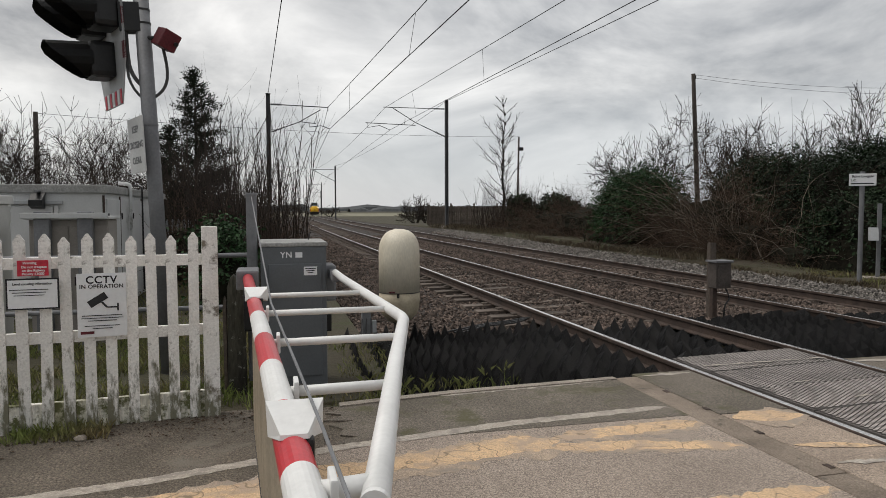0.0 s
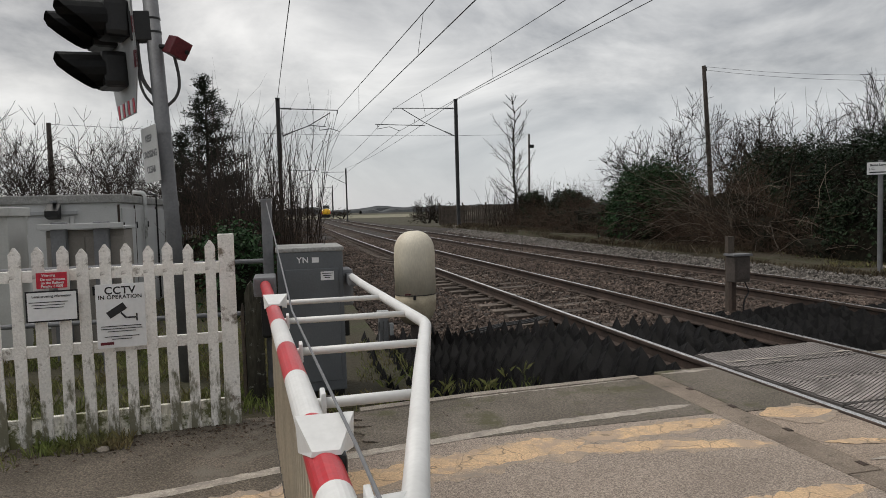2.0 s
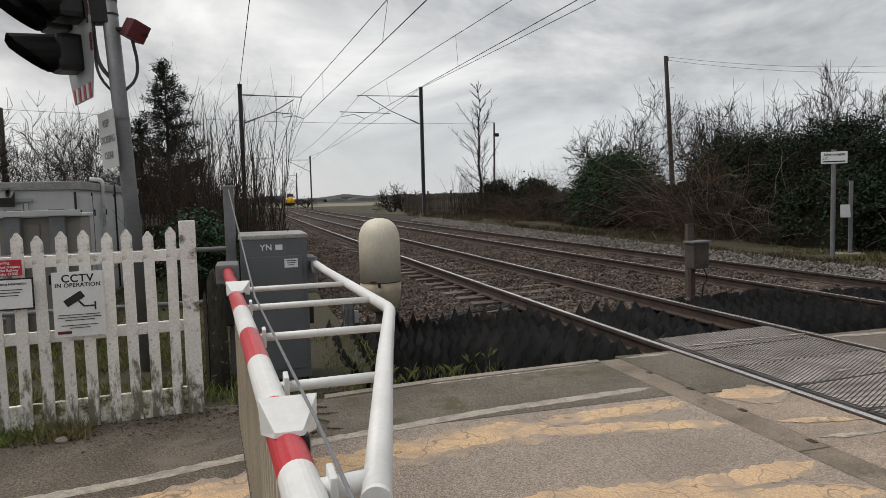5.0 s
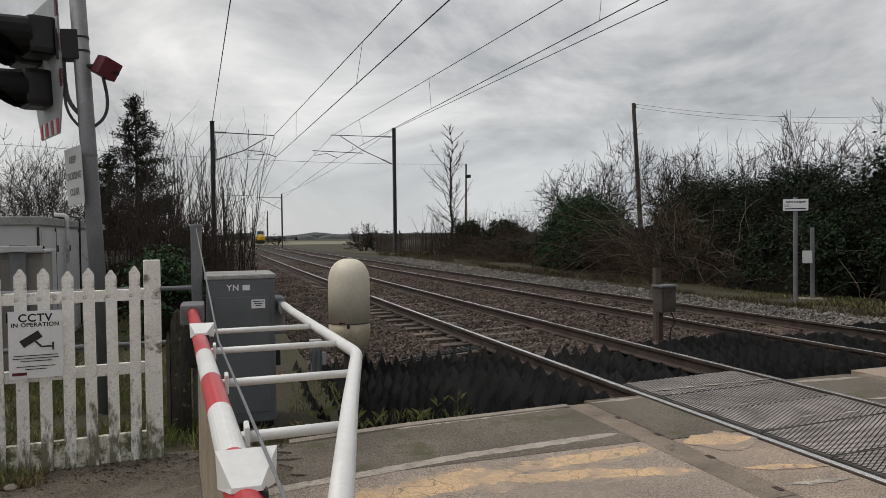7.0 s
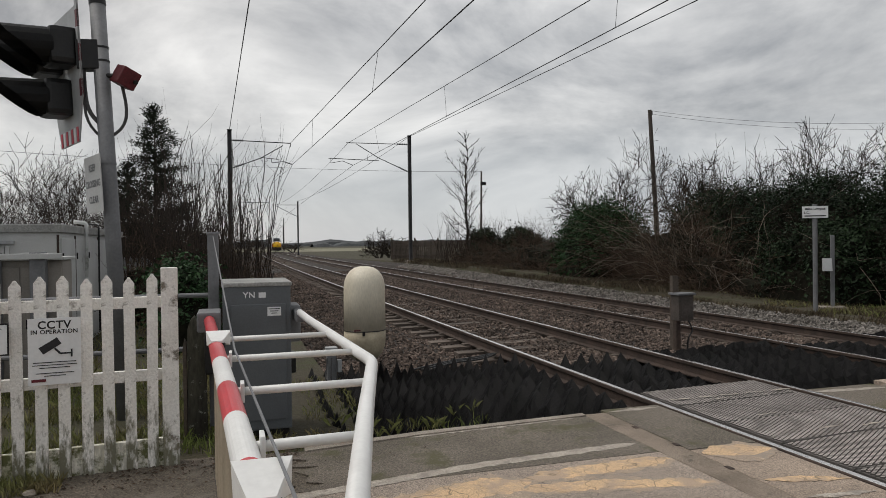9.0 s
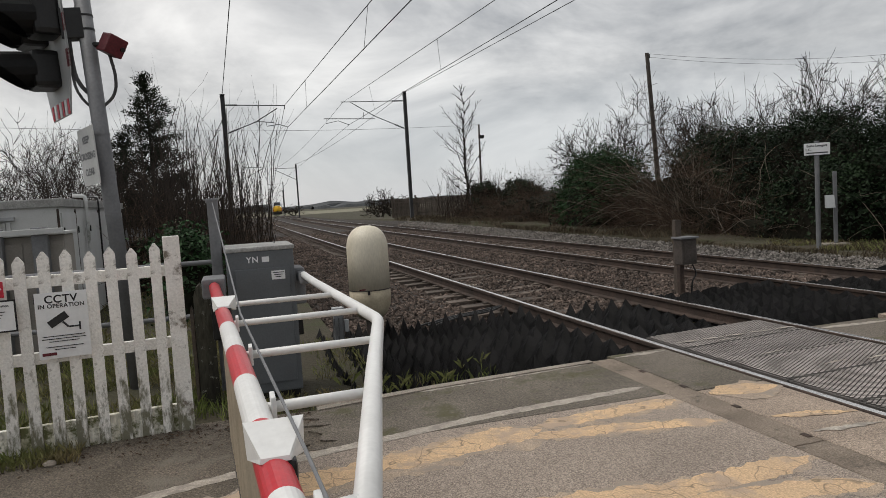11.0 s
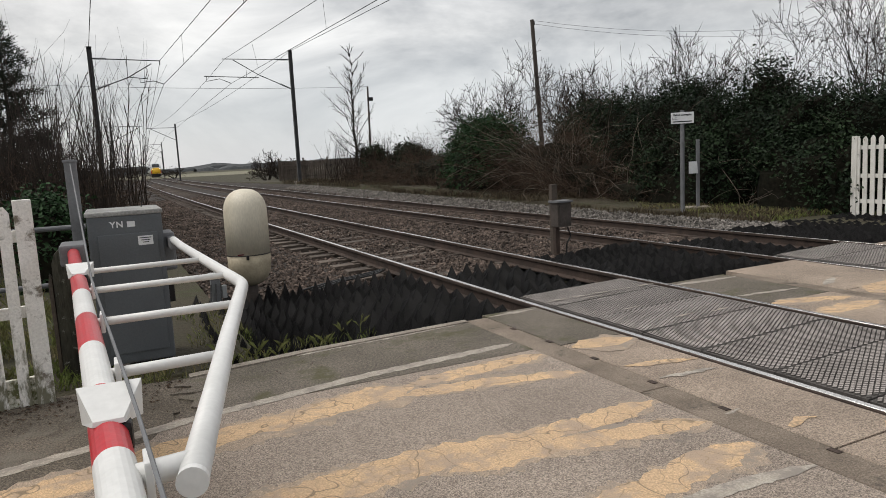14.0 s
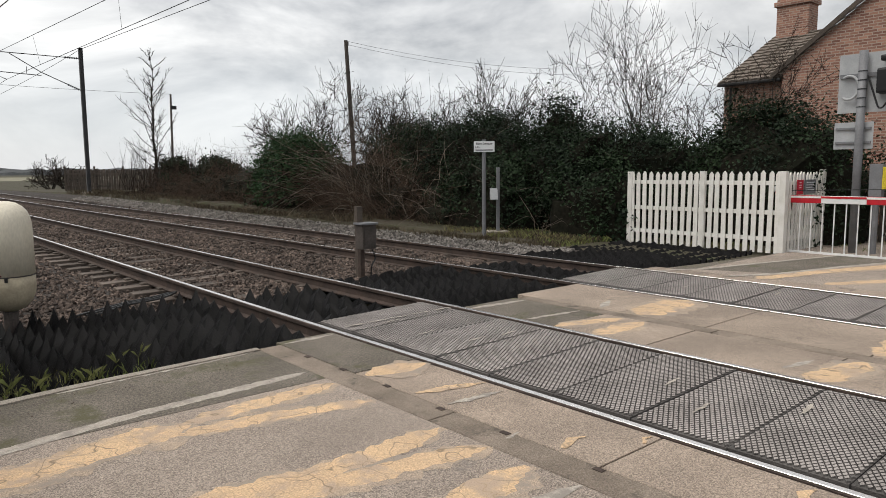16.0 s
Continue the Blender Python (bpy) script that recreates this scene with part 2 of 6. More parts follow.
M["sign_grey"] = mat("bare_metal_sign_back", (0.42, 0.43, 0.44), (0.34, 0.35, 0.36), 0.55, 0.1, scale=4, fine=40, bump=0.01, grain=0.05)
M["sign_red"] = mat("red_sign_face", (0.50, 0.02, 0.045), (0.44, 0.02, 0.04), 0.5, scale=4, fine=40, bump=0.02)
# red taken down in the colour for the backlit siren box
M["dark_red"] = mat("backlit_dark_red", (0.115, 0.012, 0.02), (0.09, 0.01, 0.015), 0.5, scale=5, fine=50, bump=0.05)
M["rust_box"] = mat("weathered_brown_case", (0.085, 0.07, 0.062), (0.05, 0.042, 0.037), 0.7, scale=6, fine=50, bump=0.2)
M["yellow_case"] = mat("yellow_case", (0.62, 0.5, 0.03), None, 0.5, bump=0.02)
M["brick"] = mat("red_brown_brick", (0.27, 0.125, 0.085), (0.20, 0.095, 0.068), 0.9, scale=3, fine=60, bump=0.3, rand=0.25, island=True)
M["roof"] = mat("brown_concrete_tile", (0.19, 0.155, 0.13), (0.13, 0.11, 0.09), 0.9, scale=4, fine=50, bump=0.3, rand=0.18, island=True, stain=(0.11, 0.105, 0.06), stain_at=0.64, stain_scale=4)
M["wood_fence"] = mat("weathered_brown_boards", (0.115, 0.092, 0.075), (0.08, 0.066, 0.055), 0.95, scale=3, fine=40, bump=0.3, rand=0.2)
M["rotten"] = mat("rotten_lichened_timber", (0.07, 0.066, 0.05), (0.028, 0.025, 0.02), 0.95, scale=6, fine=50, bump=0.6, grain=0.4, stain=(0.38, 0.38, 0.33), stain_at=0.62, stain_scale=14, stretch=(1, 1, 0.25))
M["pole_wood"] = mat("weathered_pole_timber", (0.10, 0.085, 0.075), (0.07, 0.06, 0.052), 0.95, scale=2, fine=40, bump=0.3, stretch=(1, 1, 0.15))
M["bark"] = mat("grey_brown_bark", (0.038, 0.032, 0.027), (0.024, 0.021, 0.018), 0.95, scale=6, fine=40, bump=0.4, spec=0.12)
M["twig"] = mat("brown_twigs", (0.036, 0.028, 0.023), (0.024, 0.019, 0.016), 0.95, scale=1.5, fine=20, bump=0, rand=0.3, island=True, spec=0.12)
M["bramble"] = mat("dead_bramble_stems", (0.085, 0.058, 0.041), (0.045, 0.032, 0.024), 0.95, scale=0.9, fine=10, bump=0, rand=0.35, island=True, spec=0.12)
M["ivy"] = mat("dark_evergreen_leaves", (0.017, 0.031, 0.013), (0.007, 0.014, 0.007), 0.55, scale=0.7, fine=8, bump=0, rand=0.5, island=True, spec=0.12)
M["bush"] = mat("mid_green_leaves", (0.026, 0.058, 0.022), (0.016, 0.036, 0.014), 0.6, scale=0.8, fine=8, bump=0, rand=0.4, island=True, spec=0.12)
M["needle"] = mat("dark_conifer_needles", (0.013, 0.02, 0.009), (0.008, 0.012, 0.006), 0.8, scale=1, fine=8, bump=0, rand=0.4, island=True, spec=0.12)
M["grass"] = mat("verge_grass_blades", (0.14, 0.175, 0.045), (0.20, 0.165, 0.08), 0.8, scale=1.4, fine=12, bump=0, rand=0.4, island=True)
M["dead_grass"] = mat("dead_brown_grass", (0.105, 0.085, 0.058), (0.06, 0.047, 0.032), 0.9, scale=0.7, fine=12, bump=0, rand=0.5, island=True, spec=0.1)
# near-black colour for the shaded inside of hedges and thickets
M["core"] = mat("painted_inner_shade", (0.016, 0.014, 0.010), (0.010, 0.011, 0.007), 1.0, scale=1.5, fine=12, bump=0.8, grain=0.5, spec=0.12)
# blue-grey of distance haze mixed straight into the woods' colour
M["far_wood"] = mat("haze_tinted_woodland", (0.085, 0.09, 0.095), (0.06, 0.064, 0.066), 1.0, scale=0.05, fine=0.6, bump=0.3)
M["field"] = mat("pale_winter_field", (0.24, 0.22, 0.17), (0.15, 0.15, 0.09), 1.0, scale=0.02, fine=0.5, bump=0.2)
M["silver"] = mat("silver_train_paint", (0.42, 0.43, 0.45), (0.36, 0.37, 0.39), 0.35, 0.2, scale=1, fine=20, bump=0.01, grain=0.04)
M["train_yellow"] = mat("yellow_train_nose", (0.72, 0.42, 0.015), (0.66, 0.38, 0.012), 0.4, scale=1, fine=20, bump=0.01, grain=0.05)
M["glass"] = mat("dark_tinted_glass", (0.02, 0.022, 0.025), None, 0.08, 0.0, bump=0, spec=0.6)
M["rubber_cable"] = mat("grey_cable_sheath", (0.07, 0.07, 0.072), None, 0.6, bump=0)
lampm = bpy.data.materials.new("headlamp_light")
lampm.use_nodes = True
lampm.node_tree.nodes["Principled BSDF"].inputs["Emission Color"].default_value = (1, 0.95, 0.85, 1)
lampm.node_tree.nodes["Principled BSDF"].inputs["Emission Strength"].default_value = 2.0
M["lamp"] = lampm



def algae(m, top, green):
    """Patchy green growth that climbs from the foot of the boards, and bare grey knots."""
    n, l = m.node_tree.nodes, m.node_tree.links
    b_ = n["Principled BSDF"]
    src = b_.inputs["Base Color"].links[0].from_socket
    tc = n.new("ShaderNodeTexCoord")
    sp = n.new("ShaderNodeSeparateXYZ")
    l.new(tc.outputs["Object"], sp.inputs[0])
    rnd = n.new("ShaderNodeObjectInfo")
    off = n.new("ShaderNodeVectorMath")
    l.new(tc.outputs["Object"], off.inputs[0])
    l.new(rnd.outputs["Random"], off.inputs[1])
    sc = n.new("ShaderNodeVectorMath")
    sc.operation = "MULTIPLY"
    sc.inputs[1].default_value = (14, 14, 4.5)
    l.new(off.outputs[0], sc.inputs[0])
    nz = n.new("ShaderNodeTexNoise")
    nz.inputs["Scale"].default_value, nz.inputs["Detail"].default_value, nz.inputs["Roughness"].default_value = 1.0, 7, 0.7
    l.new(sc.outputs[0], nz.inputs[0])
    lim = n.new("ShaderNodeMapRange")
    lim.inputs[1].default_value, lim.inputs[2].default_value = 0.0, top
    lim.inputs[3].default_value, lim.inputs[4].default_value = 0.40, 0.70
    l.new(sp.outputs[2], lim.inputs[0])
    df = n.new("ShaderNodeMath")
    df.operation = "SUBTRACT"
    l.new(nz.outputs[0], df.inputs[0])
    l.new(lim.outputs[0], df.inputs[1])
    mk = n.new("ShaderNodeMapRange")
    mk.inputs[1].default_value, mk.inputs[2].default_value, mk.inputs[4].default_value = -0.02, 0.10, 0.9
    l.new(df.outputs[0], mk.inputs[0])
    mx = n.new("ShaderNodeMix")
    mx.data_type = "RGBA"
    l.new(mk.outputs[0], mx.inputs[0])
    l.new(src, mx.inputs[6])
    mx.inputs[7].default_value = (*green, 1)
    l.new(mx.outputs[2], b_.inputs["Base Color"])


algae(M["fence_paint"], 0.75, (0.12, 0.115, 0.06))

# ---------------------------------------------------------------- mesh helpers
def part(name, bm, material, parent=None, label="", smooth=False):
    me = bpy.data.meshes.new(name)
    bmesh.ops.recalc_face_normals(bm, faces=bm.faces[:])
    bm.to_mesh(me)
    bm.free()
    me.materials.append(M[material])
    if smooth:
        for p in me.polygons:
            p.use_smooth = True
    ob = new(name, me)
    ob.parent = parent
    if label:
        ob["label"] = label
    return ob


def raw(name, verts, faces, material, parent=None):
    me = bpy.data.meshes.new(name)
    me.from_pydata(verts, [], faces)
    me.materials.append(M[material])
    ob = new(name, me)
    ob.parent = parent
    return ob


def thing(name, label, category, at=(0, 0, 0), turn=0, group="", kind=""):
    ob = new(name)
    ob.empty_display_size = 0.1
    ob.matrix_world = pose(*at, 0, 0, turn)
    return tagged(ob, label, category, group, kind)


def box(bm, c, s, bevel=0.0, m=None):
    v = bmesh.ops.create_cube(bm, size=1.0)["verts"]
    bmesh.ops.scale(bm, vec=s, verts=v)
    if bevel:
        eds = list({e for a in v for e in a.link_edges})
        r = bmesh.ops.bevel(bm, geom=eds, offset=bevel, segments=2, affect="EDGES", profile=0.6)
        v = list({q for f in r["faces"] for q in f.verts} | {q for q in v if q.is_valid})
    bmesh.ops.translate(bm, vec=c, verts=v)
    if m is not None:
        bmesh.ops.transform(bm, matrix=m, verts=v)
    return bm


def B():
    return bmesh.new()


def rod(bm, p0, p1, r0, r1=None, n=10, caps=True):
    r1 = r0 if r1 is None else r1
    p0, p1 = Vector(p0), Vector(p1)
    d = p1 - p0
    v = bmesh.ops.create_cone(bm, cap_ends=caps, segments=n, radius1=r0, radius2=r1, depth=d.length)["verts"]
    bmesh.ops.transform(bm, matrix=Matrix.Translation((p0 + p1) / 2) @ d.to_track_quat("Z", "Y").to_matrix().to_4x4(), verts=v)
    return bm


def pipe(bm, pts, r, n=10):
    pts = [Vector(p) for p in pts]
    rings = []
    for i, p in enumerate(pts):
        d = (pts[min(i + 1, len(pts) - 1)] - pts[max(i - 1, 0)]).normalized()
        q = d.to_track_quat("Z", "Y")
        rings.append([bm.verts.new(p + q @ Vector((r * math.cos(2 * math.pi * k / n), r * math.sin(2 * math.pi * k / n), 0))) for k in range(n)])
    for a, b in zip(rings, rings[1:]):
        for k in range(n):
            bm.faces.new((a[k], a[(k + 1) % n], b[(k + 1) % n], b[k]))
    bm.faces.new(rings[0][::-1])
    bm.faces.new(rings[-1])
    return bm


def bend(pts, r=0.06, steps=5):
    """Rounds the corners of a polyline."""
    pts = [Vector(p) for p in pts]
    out = [pts[0]]
    for a, b, c in zip(pts, pts[1:], pts[2:]):
        u, w = (a - b).normalized(), (c - b).normalized()
        for k in range(steps + 1):
            f = k / steps
            out.append((b + u * r) * (1 - f) ** 2 + b * 2 * f * (1 - f) + (b + w * r) * f ** 2)
    return out + [pts[-1]]


def lathe(bm, prof, n=32, c=(0, 0, 0)):
    rings = []
    for r, z in prof:
        rings.append([bm.verts.new((c[0] + r * math.cos(2 * math.pi * k / n), c[1] + r * math.sin(2 * math.pi * k / n), c[2] + z)) for k in range(n)])
    for a, b in zip(rings, rings[1:]):
        for k in range(n):
            bm.faces.new((a[k], a[(k + 1) % n], b[(k + 1) % n], b[k]))
    bm.faces.new(rings[0][::-1])
    bm.faces.new(rings[-1])
    return bm


def prism(bm, outline, axis, lo, hi):
    """An outline in two axes, pulled along the third from lo to hi."""
    def at(p, h):
        return (h, p[0], p[1]) if axis == "x" else (p[0], h, p[1]) if axis == "y" else (p[0], p[1], h)
    a = [bm.verts.new(at(p, lo)) for p in outline]
    b = [bm.verts.new(at(p, hi)) for p in outline]
    bm.faces.new(a[::-1])
    bm.faces.new(b)
    for i in range(len(a)):
        j = (i + 1) % len(a)
        bm.faces.new((a[i], a[j], b[j], b[i]))
    return bm


def text_part(name, body, size, m, material, parent, label="", spread=1.0):
    cu = bpy.data.curves.new(name, "FONT")
    cu.body, cu.size, cu.align_x, cu.align_y, cu.extrude = body, size, "CENTER", "CENTER", 0.0008
    cu.space_character = spread
    cu.offset = size * 0.022
    tmp = bpy.data.objects.new(name, cu)
    scene.collection.objects.link(tmp)
    me = bpy.data.meshes.new_from_object(tmp.evaluated_get(bpy.context.evaluated_depsgraph_get()))
    bpy.data.objects.remove(tmp)
    me.transform(m)
    me.materials.clear()
    me.materials.append(M[material])
    ob = new(name, me)
    ob.parent = parent
    if label:
        ob["label"] = label
    return ob


def sway(y):
    """How far the line bends aside with distance."""
    return 0.0 if y < 20 else (y - 20) ** 2 / 8000


# ---------------------------------------------------------------- ground
def ground_height(x, y):
    if -2.6 < x < 7.0 + sway(y) and not -6 < y < 5.6:
        return -0.42
    if y > 5.6 and x > 6.9:
        return -0.06 + min(0.36, 0.02 * max(0, y - 8.5)) * max(0.0, min(1.0, (80 - y) / 35)) + 0.03 * noise.noise((x, y, 0))
    if -9 < y < 5.6:
        return -0.10
    return -0.09 + 0.03 * noise.noise((x * 1.3, y * 1.3, 2))


def build_ground():
    xs = [-2500, -800, -250, -100, -50, -30] + [-20 + 0.5 * i for i in range(35)] + [-2.61, -2.59] + [0, 3, 6, 6.89, 6.91] + [7.5 + 0.75 * i for i in range(20)] + [25, 35, 60, 120, 300, 900, 2500]
    ys = [-2500, -500, -100, -40, -20, -9.01, -8.99, -6, 0, 5.59, 5.61] + [6 + 0.6 * i for i in range(40)] + [32 + 3 * i for i in range(30)] + [140, 180, 250, 400, 800, 1500, 3500]
    xs, ys = sorted(xs), sorted(ys)
    v = [(x, y, ground_height(x, y)) for y in ys for x in xs]
    w = len(xs)
    f = [(j * w + i, j * w + i + 1, (j + 1) * w + i + 1, (j + 1) * w + i) for j in range(len(ys) - 1) for i in range(w - 1)]
    tagged(raw("ground", v, f, "ground"), "rough grass and bare soil ground beside the railway", "ground", kind="structure")


build_ground()

# ---------------------------------------------------------------- road
Y0, Y1 = -5.0, 5.5
road = thing("road", "worn asphalt road with concrete and rubber level crossing surface", "road", kind="structure")


def slab(name, x0, x1, y0, y1, material, top=0.0, thick=0.09, bev=0.006):
    b = box(B(), ((x0 + x1) / 2, (y0 + y1) / 2, top - thick / 2), (x1 - x0, y1 - y0, thick), bev)
    return part(name, b, material, road)


slab("asphalt", -40, -0.86, Y0, 4.35, "asphalt")
slab("asphalt", 5.95, 45, Y0, 5.4, "asphalt")
edge = B()
rag_ = [(-3.25 + 0.22 * noise.noise((k * 0.9, 3, 1)) + 0.10 * noise.noise((k * 2.3, 7, 1)), 5.14 - (5.14 - 4.352) * k / 14) for k in range(1, 15)]
prism(edge, [(-0.862, 4.352), (-0.862, 5.38), (-2.3, 5.28), (-3.2, 5.14)] + rag_, "z", -0.09, 0.001)
part("asphalt_verge", edge, "asphalt_moss", road, "mossy dark asphalt strip along the road edge")
verge = B()
prism(verge, [(-40, 4.352), (-2.6, 4.352), (-2.6, 5.14), (-3.9, 5.3), (-40, 5.3)], "z", -0.10, -0.012)
part("muddy_verge", verge, "dirt", road, "bare muddy verge beside the fence")
mud = B()
m_out = [(-3.3, 4.5), (-3.55, 4.12), (-3.95, 3.8), (-4.3, 3.62), (-4.7, 3.3), (-5.3, 3.05), (-6.2, 2.6), (-8.0, 2.2), (-40, 2.0), (-40, 4.5)]
fine_ = []
for (x0, y0), (x1, y1) in zip(m_out, m_out[1:8]):
    for k in range(6):
        x, y = x0 + (x1 - x0) * k / 6, y0 + (y1 - y0) * k / 6
        fine_.append((x + 0.09 * noise.noise((x * 5, y * 5, 8)), y + 0.09 * noise.noise((x * 5, y * 5, 2))))
prism(mud, fine_ + m_out[7:], "z", -0.05, 0.0010)
part("mud_film", mud, "dirt", road, "dark mud washed over the road edge")
kerb = B()
prism(kerb, [(-3.2, 5.145), (-2.3, 5.285), (-0.86, 5.385), (-0.86, 5.46), (-2.3, 5.37), (-3.2, 5.235)], "z", -0.12, 0.012)
part("kerb", kerb, "beam", road, "worn concrete edging")


# ---------------------------------------------------------------- railway tracks
def rail_object(name, x, parent, lift=0.0):
    ys = [-60 + 4 * i for i in range(20)] + [20 + 6 * i for i in range(50)] + [340, 380, 420]
    head = [(-0.027, -0.006), (0.027, -0.006), (0.021, 0.0015), (-0.021, 0.0015)]
    web = [(-0.07, -0.158), (0.07, -0.158), (0.07, -0.145), (0.012, -0.13), (0.010, -0.05), (0.034, -0.036), (0.036, -0.008), (0.030, -0.001), (-0.030, -0.001), (-0.036, -0.008), (-0.034, -0.036), (-0.010, -0.05), (-0.012, -0.13), (-0.07, -0.145)]
    made = None
    for prof, mm, nm in ((web, "rail_web", name), (head, "rail_top", "rail_head")):
        v = [(x + sway(y) + px, y, pz + lift) for y in ys for px, pz in prof]
        k = len(prof)
        f = [(j * k + i, j * k + (i + 1) % k, (j + 1) * k + (i + 1) % k, (j + 1) * k + i) for j in range(len(ys) - 1) for i in range(k)]
        o = raw(nm, v, f, mm, parent if made is None else made)
        made = made or o
    return made


rng = random.Random(5)
CANT = 0.032  # the right-hand rail of each track stands higher
sl_me = bpy.data.meshes.new("sleeper")
b = box(B(), (0, 0, -0.235), (2.5, 0.25, 0.13), 0.012)
for s in (-0.7525, 0.7525):
    box(b, (s - 0.11, 0, -0.16), (0.09, 0.13, 0.035), 0.008)
    box(b, (s + 0.11, 0, -0.16), (0.09, 0.13, 0.035), 0.008)
b.to_mesh(sl_me)
b.free()
sl_me.materials.append(M["sleeper"])
for x0, lab in ((0.0, "near railway track of polished steel rails on weathered sleepers"), (3.85, "far railway track of polished steel rails on weathered sleepers")):
    tr = thing("railway_track", lab, "railway track", kind="structure", group="railway tracks")
    rail_object("rail", x0, tr)
    rail_object("rail", x0 + 1.505, tr, CANT)
    for i in range(130):
        y = 8.7 + 0.68 * i
        o = new("sleeper", sl_me)
        o.parent = tr
        o.matrix_local = pose(x0 + 0.7525 + sway(y) + rng.uniform(-0.03, 0.03), y + rng.uniform(-0.03, 0.03), CANT / 2 + rng.uniform(-0.008, 0.008), 0, -1.2, rng.uniform(-1, 1))


def bed_height(x, y):
    """Top of the ballast across the line."""
    u = x - sway(y)
    h = -0.20
    if -0.75 < u < 0.0:
        h = -0.235
    if 0.0 <= u < 2.2 or 3.3 < u < 5.9:
        h = -0.178 + 0.0213 * (u if u < 2.2 else u - 3.85) + 0.035 * noise.noise((u * 1.3, y * 0.7, 4))
    if u < -0.9:
        h = -0.20 - 0.05 * min(3, -0.9 - u)
    if 6.0 < u < 8.2:
        h = -0.20 + 0.16 * (u - 6.0)
        h += min(0.22, 0.008 * max(0, y - 12)) * max(0.0, min(1.0, (80 - y) / 35))
    if 1.8 < u < 3.6:
        h = -0.17
    return h


bed_x = [-3.6, -3.0, -2.2, -1.4, -0.9, -0.3, 0.3, 0.75, 1.2, 1.8, 2.2, 2.7, 3.2, 3.6, 4.2, 4.6, 5.2, 6.0, 6.4, 6.8, 7.1]
bed_y = [8.3 + 0.9 * i for i in range(50)] + [56 + 8 * i for i in range(45)]
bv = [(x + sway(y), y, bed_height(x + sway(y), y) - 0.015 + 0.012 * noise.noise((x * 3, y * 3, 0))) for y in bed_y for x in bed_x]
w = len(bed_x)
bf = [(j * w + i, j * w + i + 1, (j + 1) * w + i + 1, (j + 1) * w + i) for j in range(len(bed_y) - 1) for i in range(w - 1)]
tagged(raw("ballast_bed", bv, bf, "ballast_bed"), "brown stone ballast bed under the tracks, coloured dark for shaded gaps", "ballast bed", kind="structure")


def stones(count, seed, u0, u1):
    r = np.random.default_rng(seed)
    u = r.uniform(u0, u1, count)
    y = 8.4 + (r.uniform(0, 1, count) ** 1.7) * 34
    base = np.array([(1, 0, 0), (-1, 0, 0), (0, 1, 0), (0, -1, 0), (0, 0, 1), (0, 0, -1)], float)
    tri = np.array([(0, 2, 4), (2, 1, 4), (1, 3, 4), (3, 0, 4), (2, 0, 5), (1, 2, 5), (3, 1, 5), (0, 3, 5)])
    verts = np.empty((count, 6, 3))
    for i in range(count):
        x = u[i] + sway(y[i])
        s = r.uniform(0.020, 0.040) * (1 + 0.02 * max(0, y[i] - 12))
        q = Euler(r.uniform(0, 6.28, 3)).to_matrix()
        local = (base * r.uniform(0.6, 1.25, (6, 1)) * s) @ np.array(q)
        verts[i] = local + (x, y[i], bed_height(x, y[i]) + r.uniform(-0.01, 0.018))
    faces = (tri[None] + 6 * np.arange(count)[:, None, None]).reshape(-1, 3)
    return verts.reshape(-1, 3).tolist(), faces.tolist()


v, f = stones(52000, 3, -3.4, 6.1)
tagged(raw("ballast", v, f, "ballast"), "loose grey-brown ballast stones between the sleepers", "ballast", kind="stuff")
v, f = stones(9000, 4, 5.95, 7.05)
tagged(raw("ballast", v, f, "ballast_pale"), "fresh pale grey ballast stones on the far shoulder", "ballast", kind="stuff")

# ---------------------------------------------------------------- overhead line
def mast(at, height, label, r=0.11):
    t = thing("overhead_line_mast", label, "mast", at, group="overhead line masts")
    # H-section column
    b = B()
    box(b, (-0.095, 0, height / 2), (0.016, 0.19, height))
    box(b, (0.095, 0, height / 2), (0.016, 0.19, height))
    box(b, (0, 0, height / 2), (0.176, 0.012, height))
    box(b, (0, 0, height + 0.01), (0.24, 0.22, 0.02))
    part("column", b, "mast", t)
    part("foundation", box(B(), (0, 0, -0.12), (0.6, 0.6, 0.5), 0.02), "beam", t, "concrete foundation block")
    return t


def arm(t, pts, r=0.025, name="cantilever_tube"):
    return part(name, pipe(B(), pts, r, 6), "mast", t)


def insulator(t, a, b):
    a, b = Vector(a), Vector(b)
    bm_ = B()
    for k in range(6):
        p = a.lerp(b, k / 6)
        rod(bm_, p, p + (b - a) / 12, 0.065, 0.045, 8)
    part("insulator", bm_, "mast", t, "ribbed brown insulator")


m1 = mast((-3.64, 36.2, -0.3), 7.5, "grey steel overhead line mast among bare shrubs")
arm(m1, [(0.1, 0, 7.0), (2.95, 0, 6.93)])
arm(m1, [(0.12, 0, 5.62), (1.5, 0, 6.15), (2.58, 0, 6.8)])
arm(m1, [(1.56, 0, 6.17), (2.35, 0, 6.1)], 0.02)
arm(m1, [(2.0, 0, 6.12), (2.02, 0, 5.92), (2.6, 0, 6.0), (3.03, 0, 5.86)], 0.02, "registration_arm")
arm(m1, [(2.25, 0, 6.12), (2.4, 0, 6.5), (2.3, 0, 6.6)], 0.015, "dropper")
arm(m1, [(2.95, 0, 6.95), (2.95, 0, 6.75)], 0.02, "clamp")
insulator(m1, (0.15, 0, 7.0), (0.7, 0, 6.99))
insulator(m1, (0.2, 0, 5.65), (0.7, 0, 5.85))
m2 = mast((7.66, 44.5, 0.25), 8.3, "grey steel overhead line mast beside the timber fence")
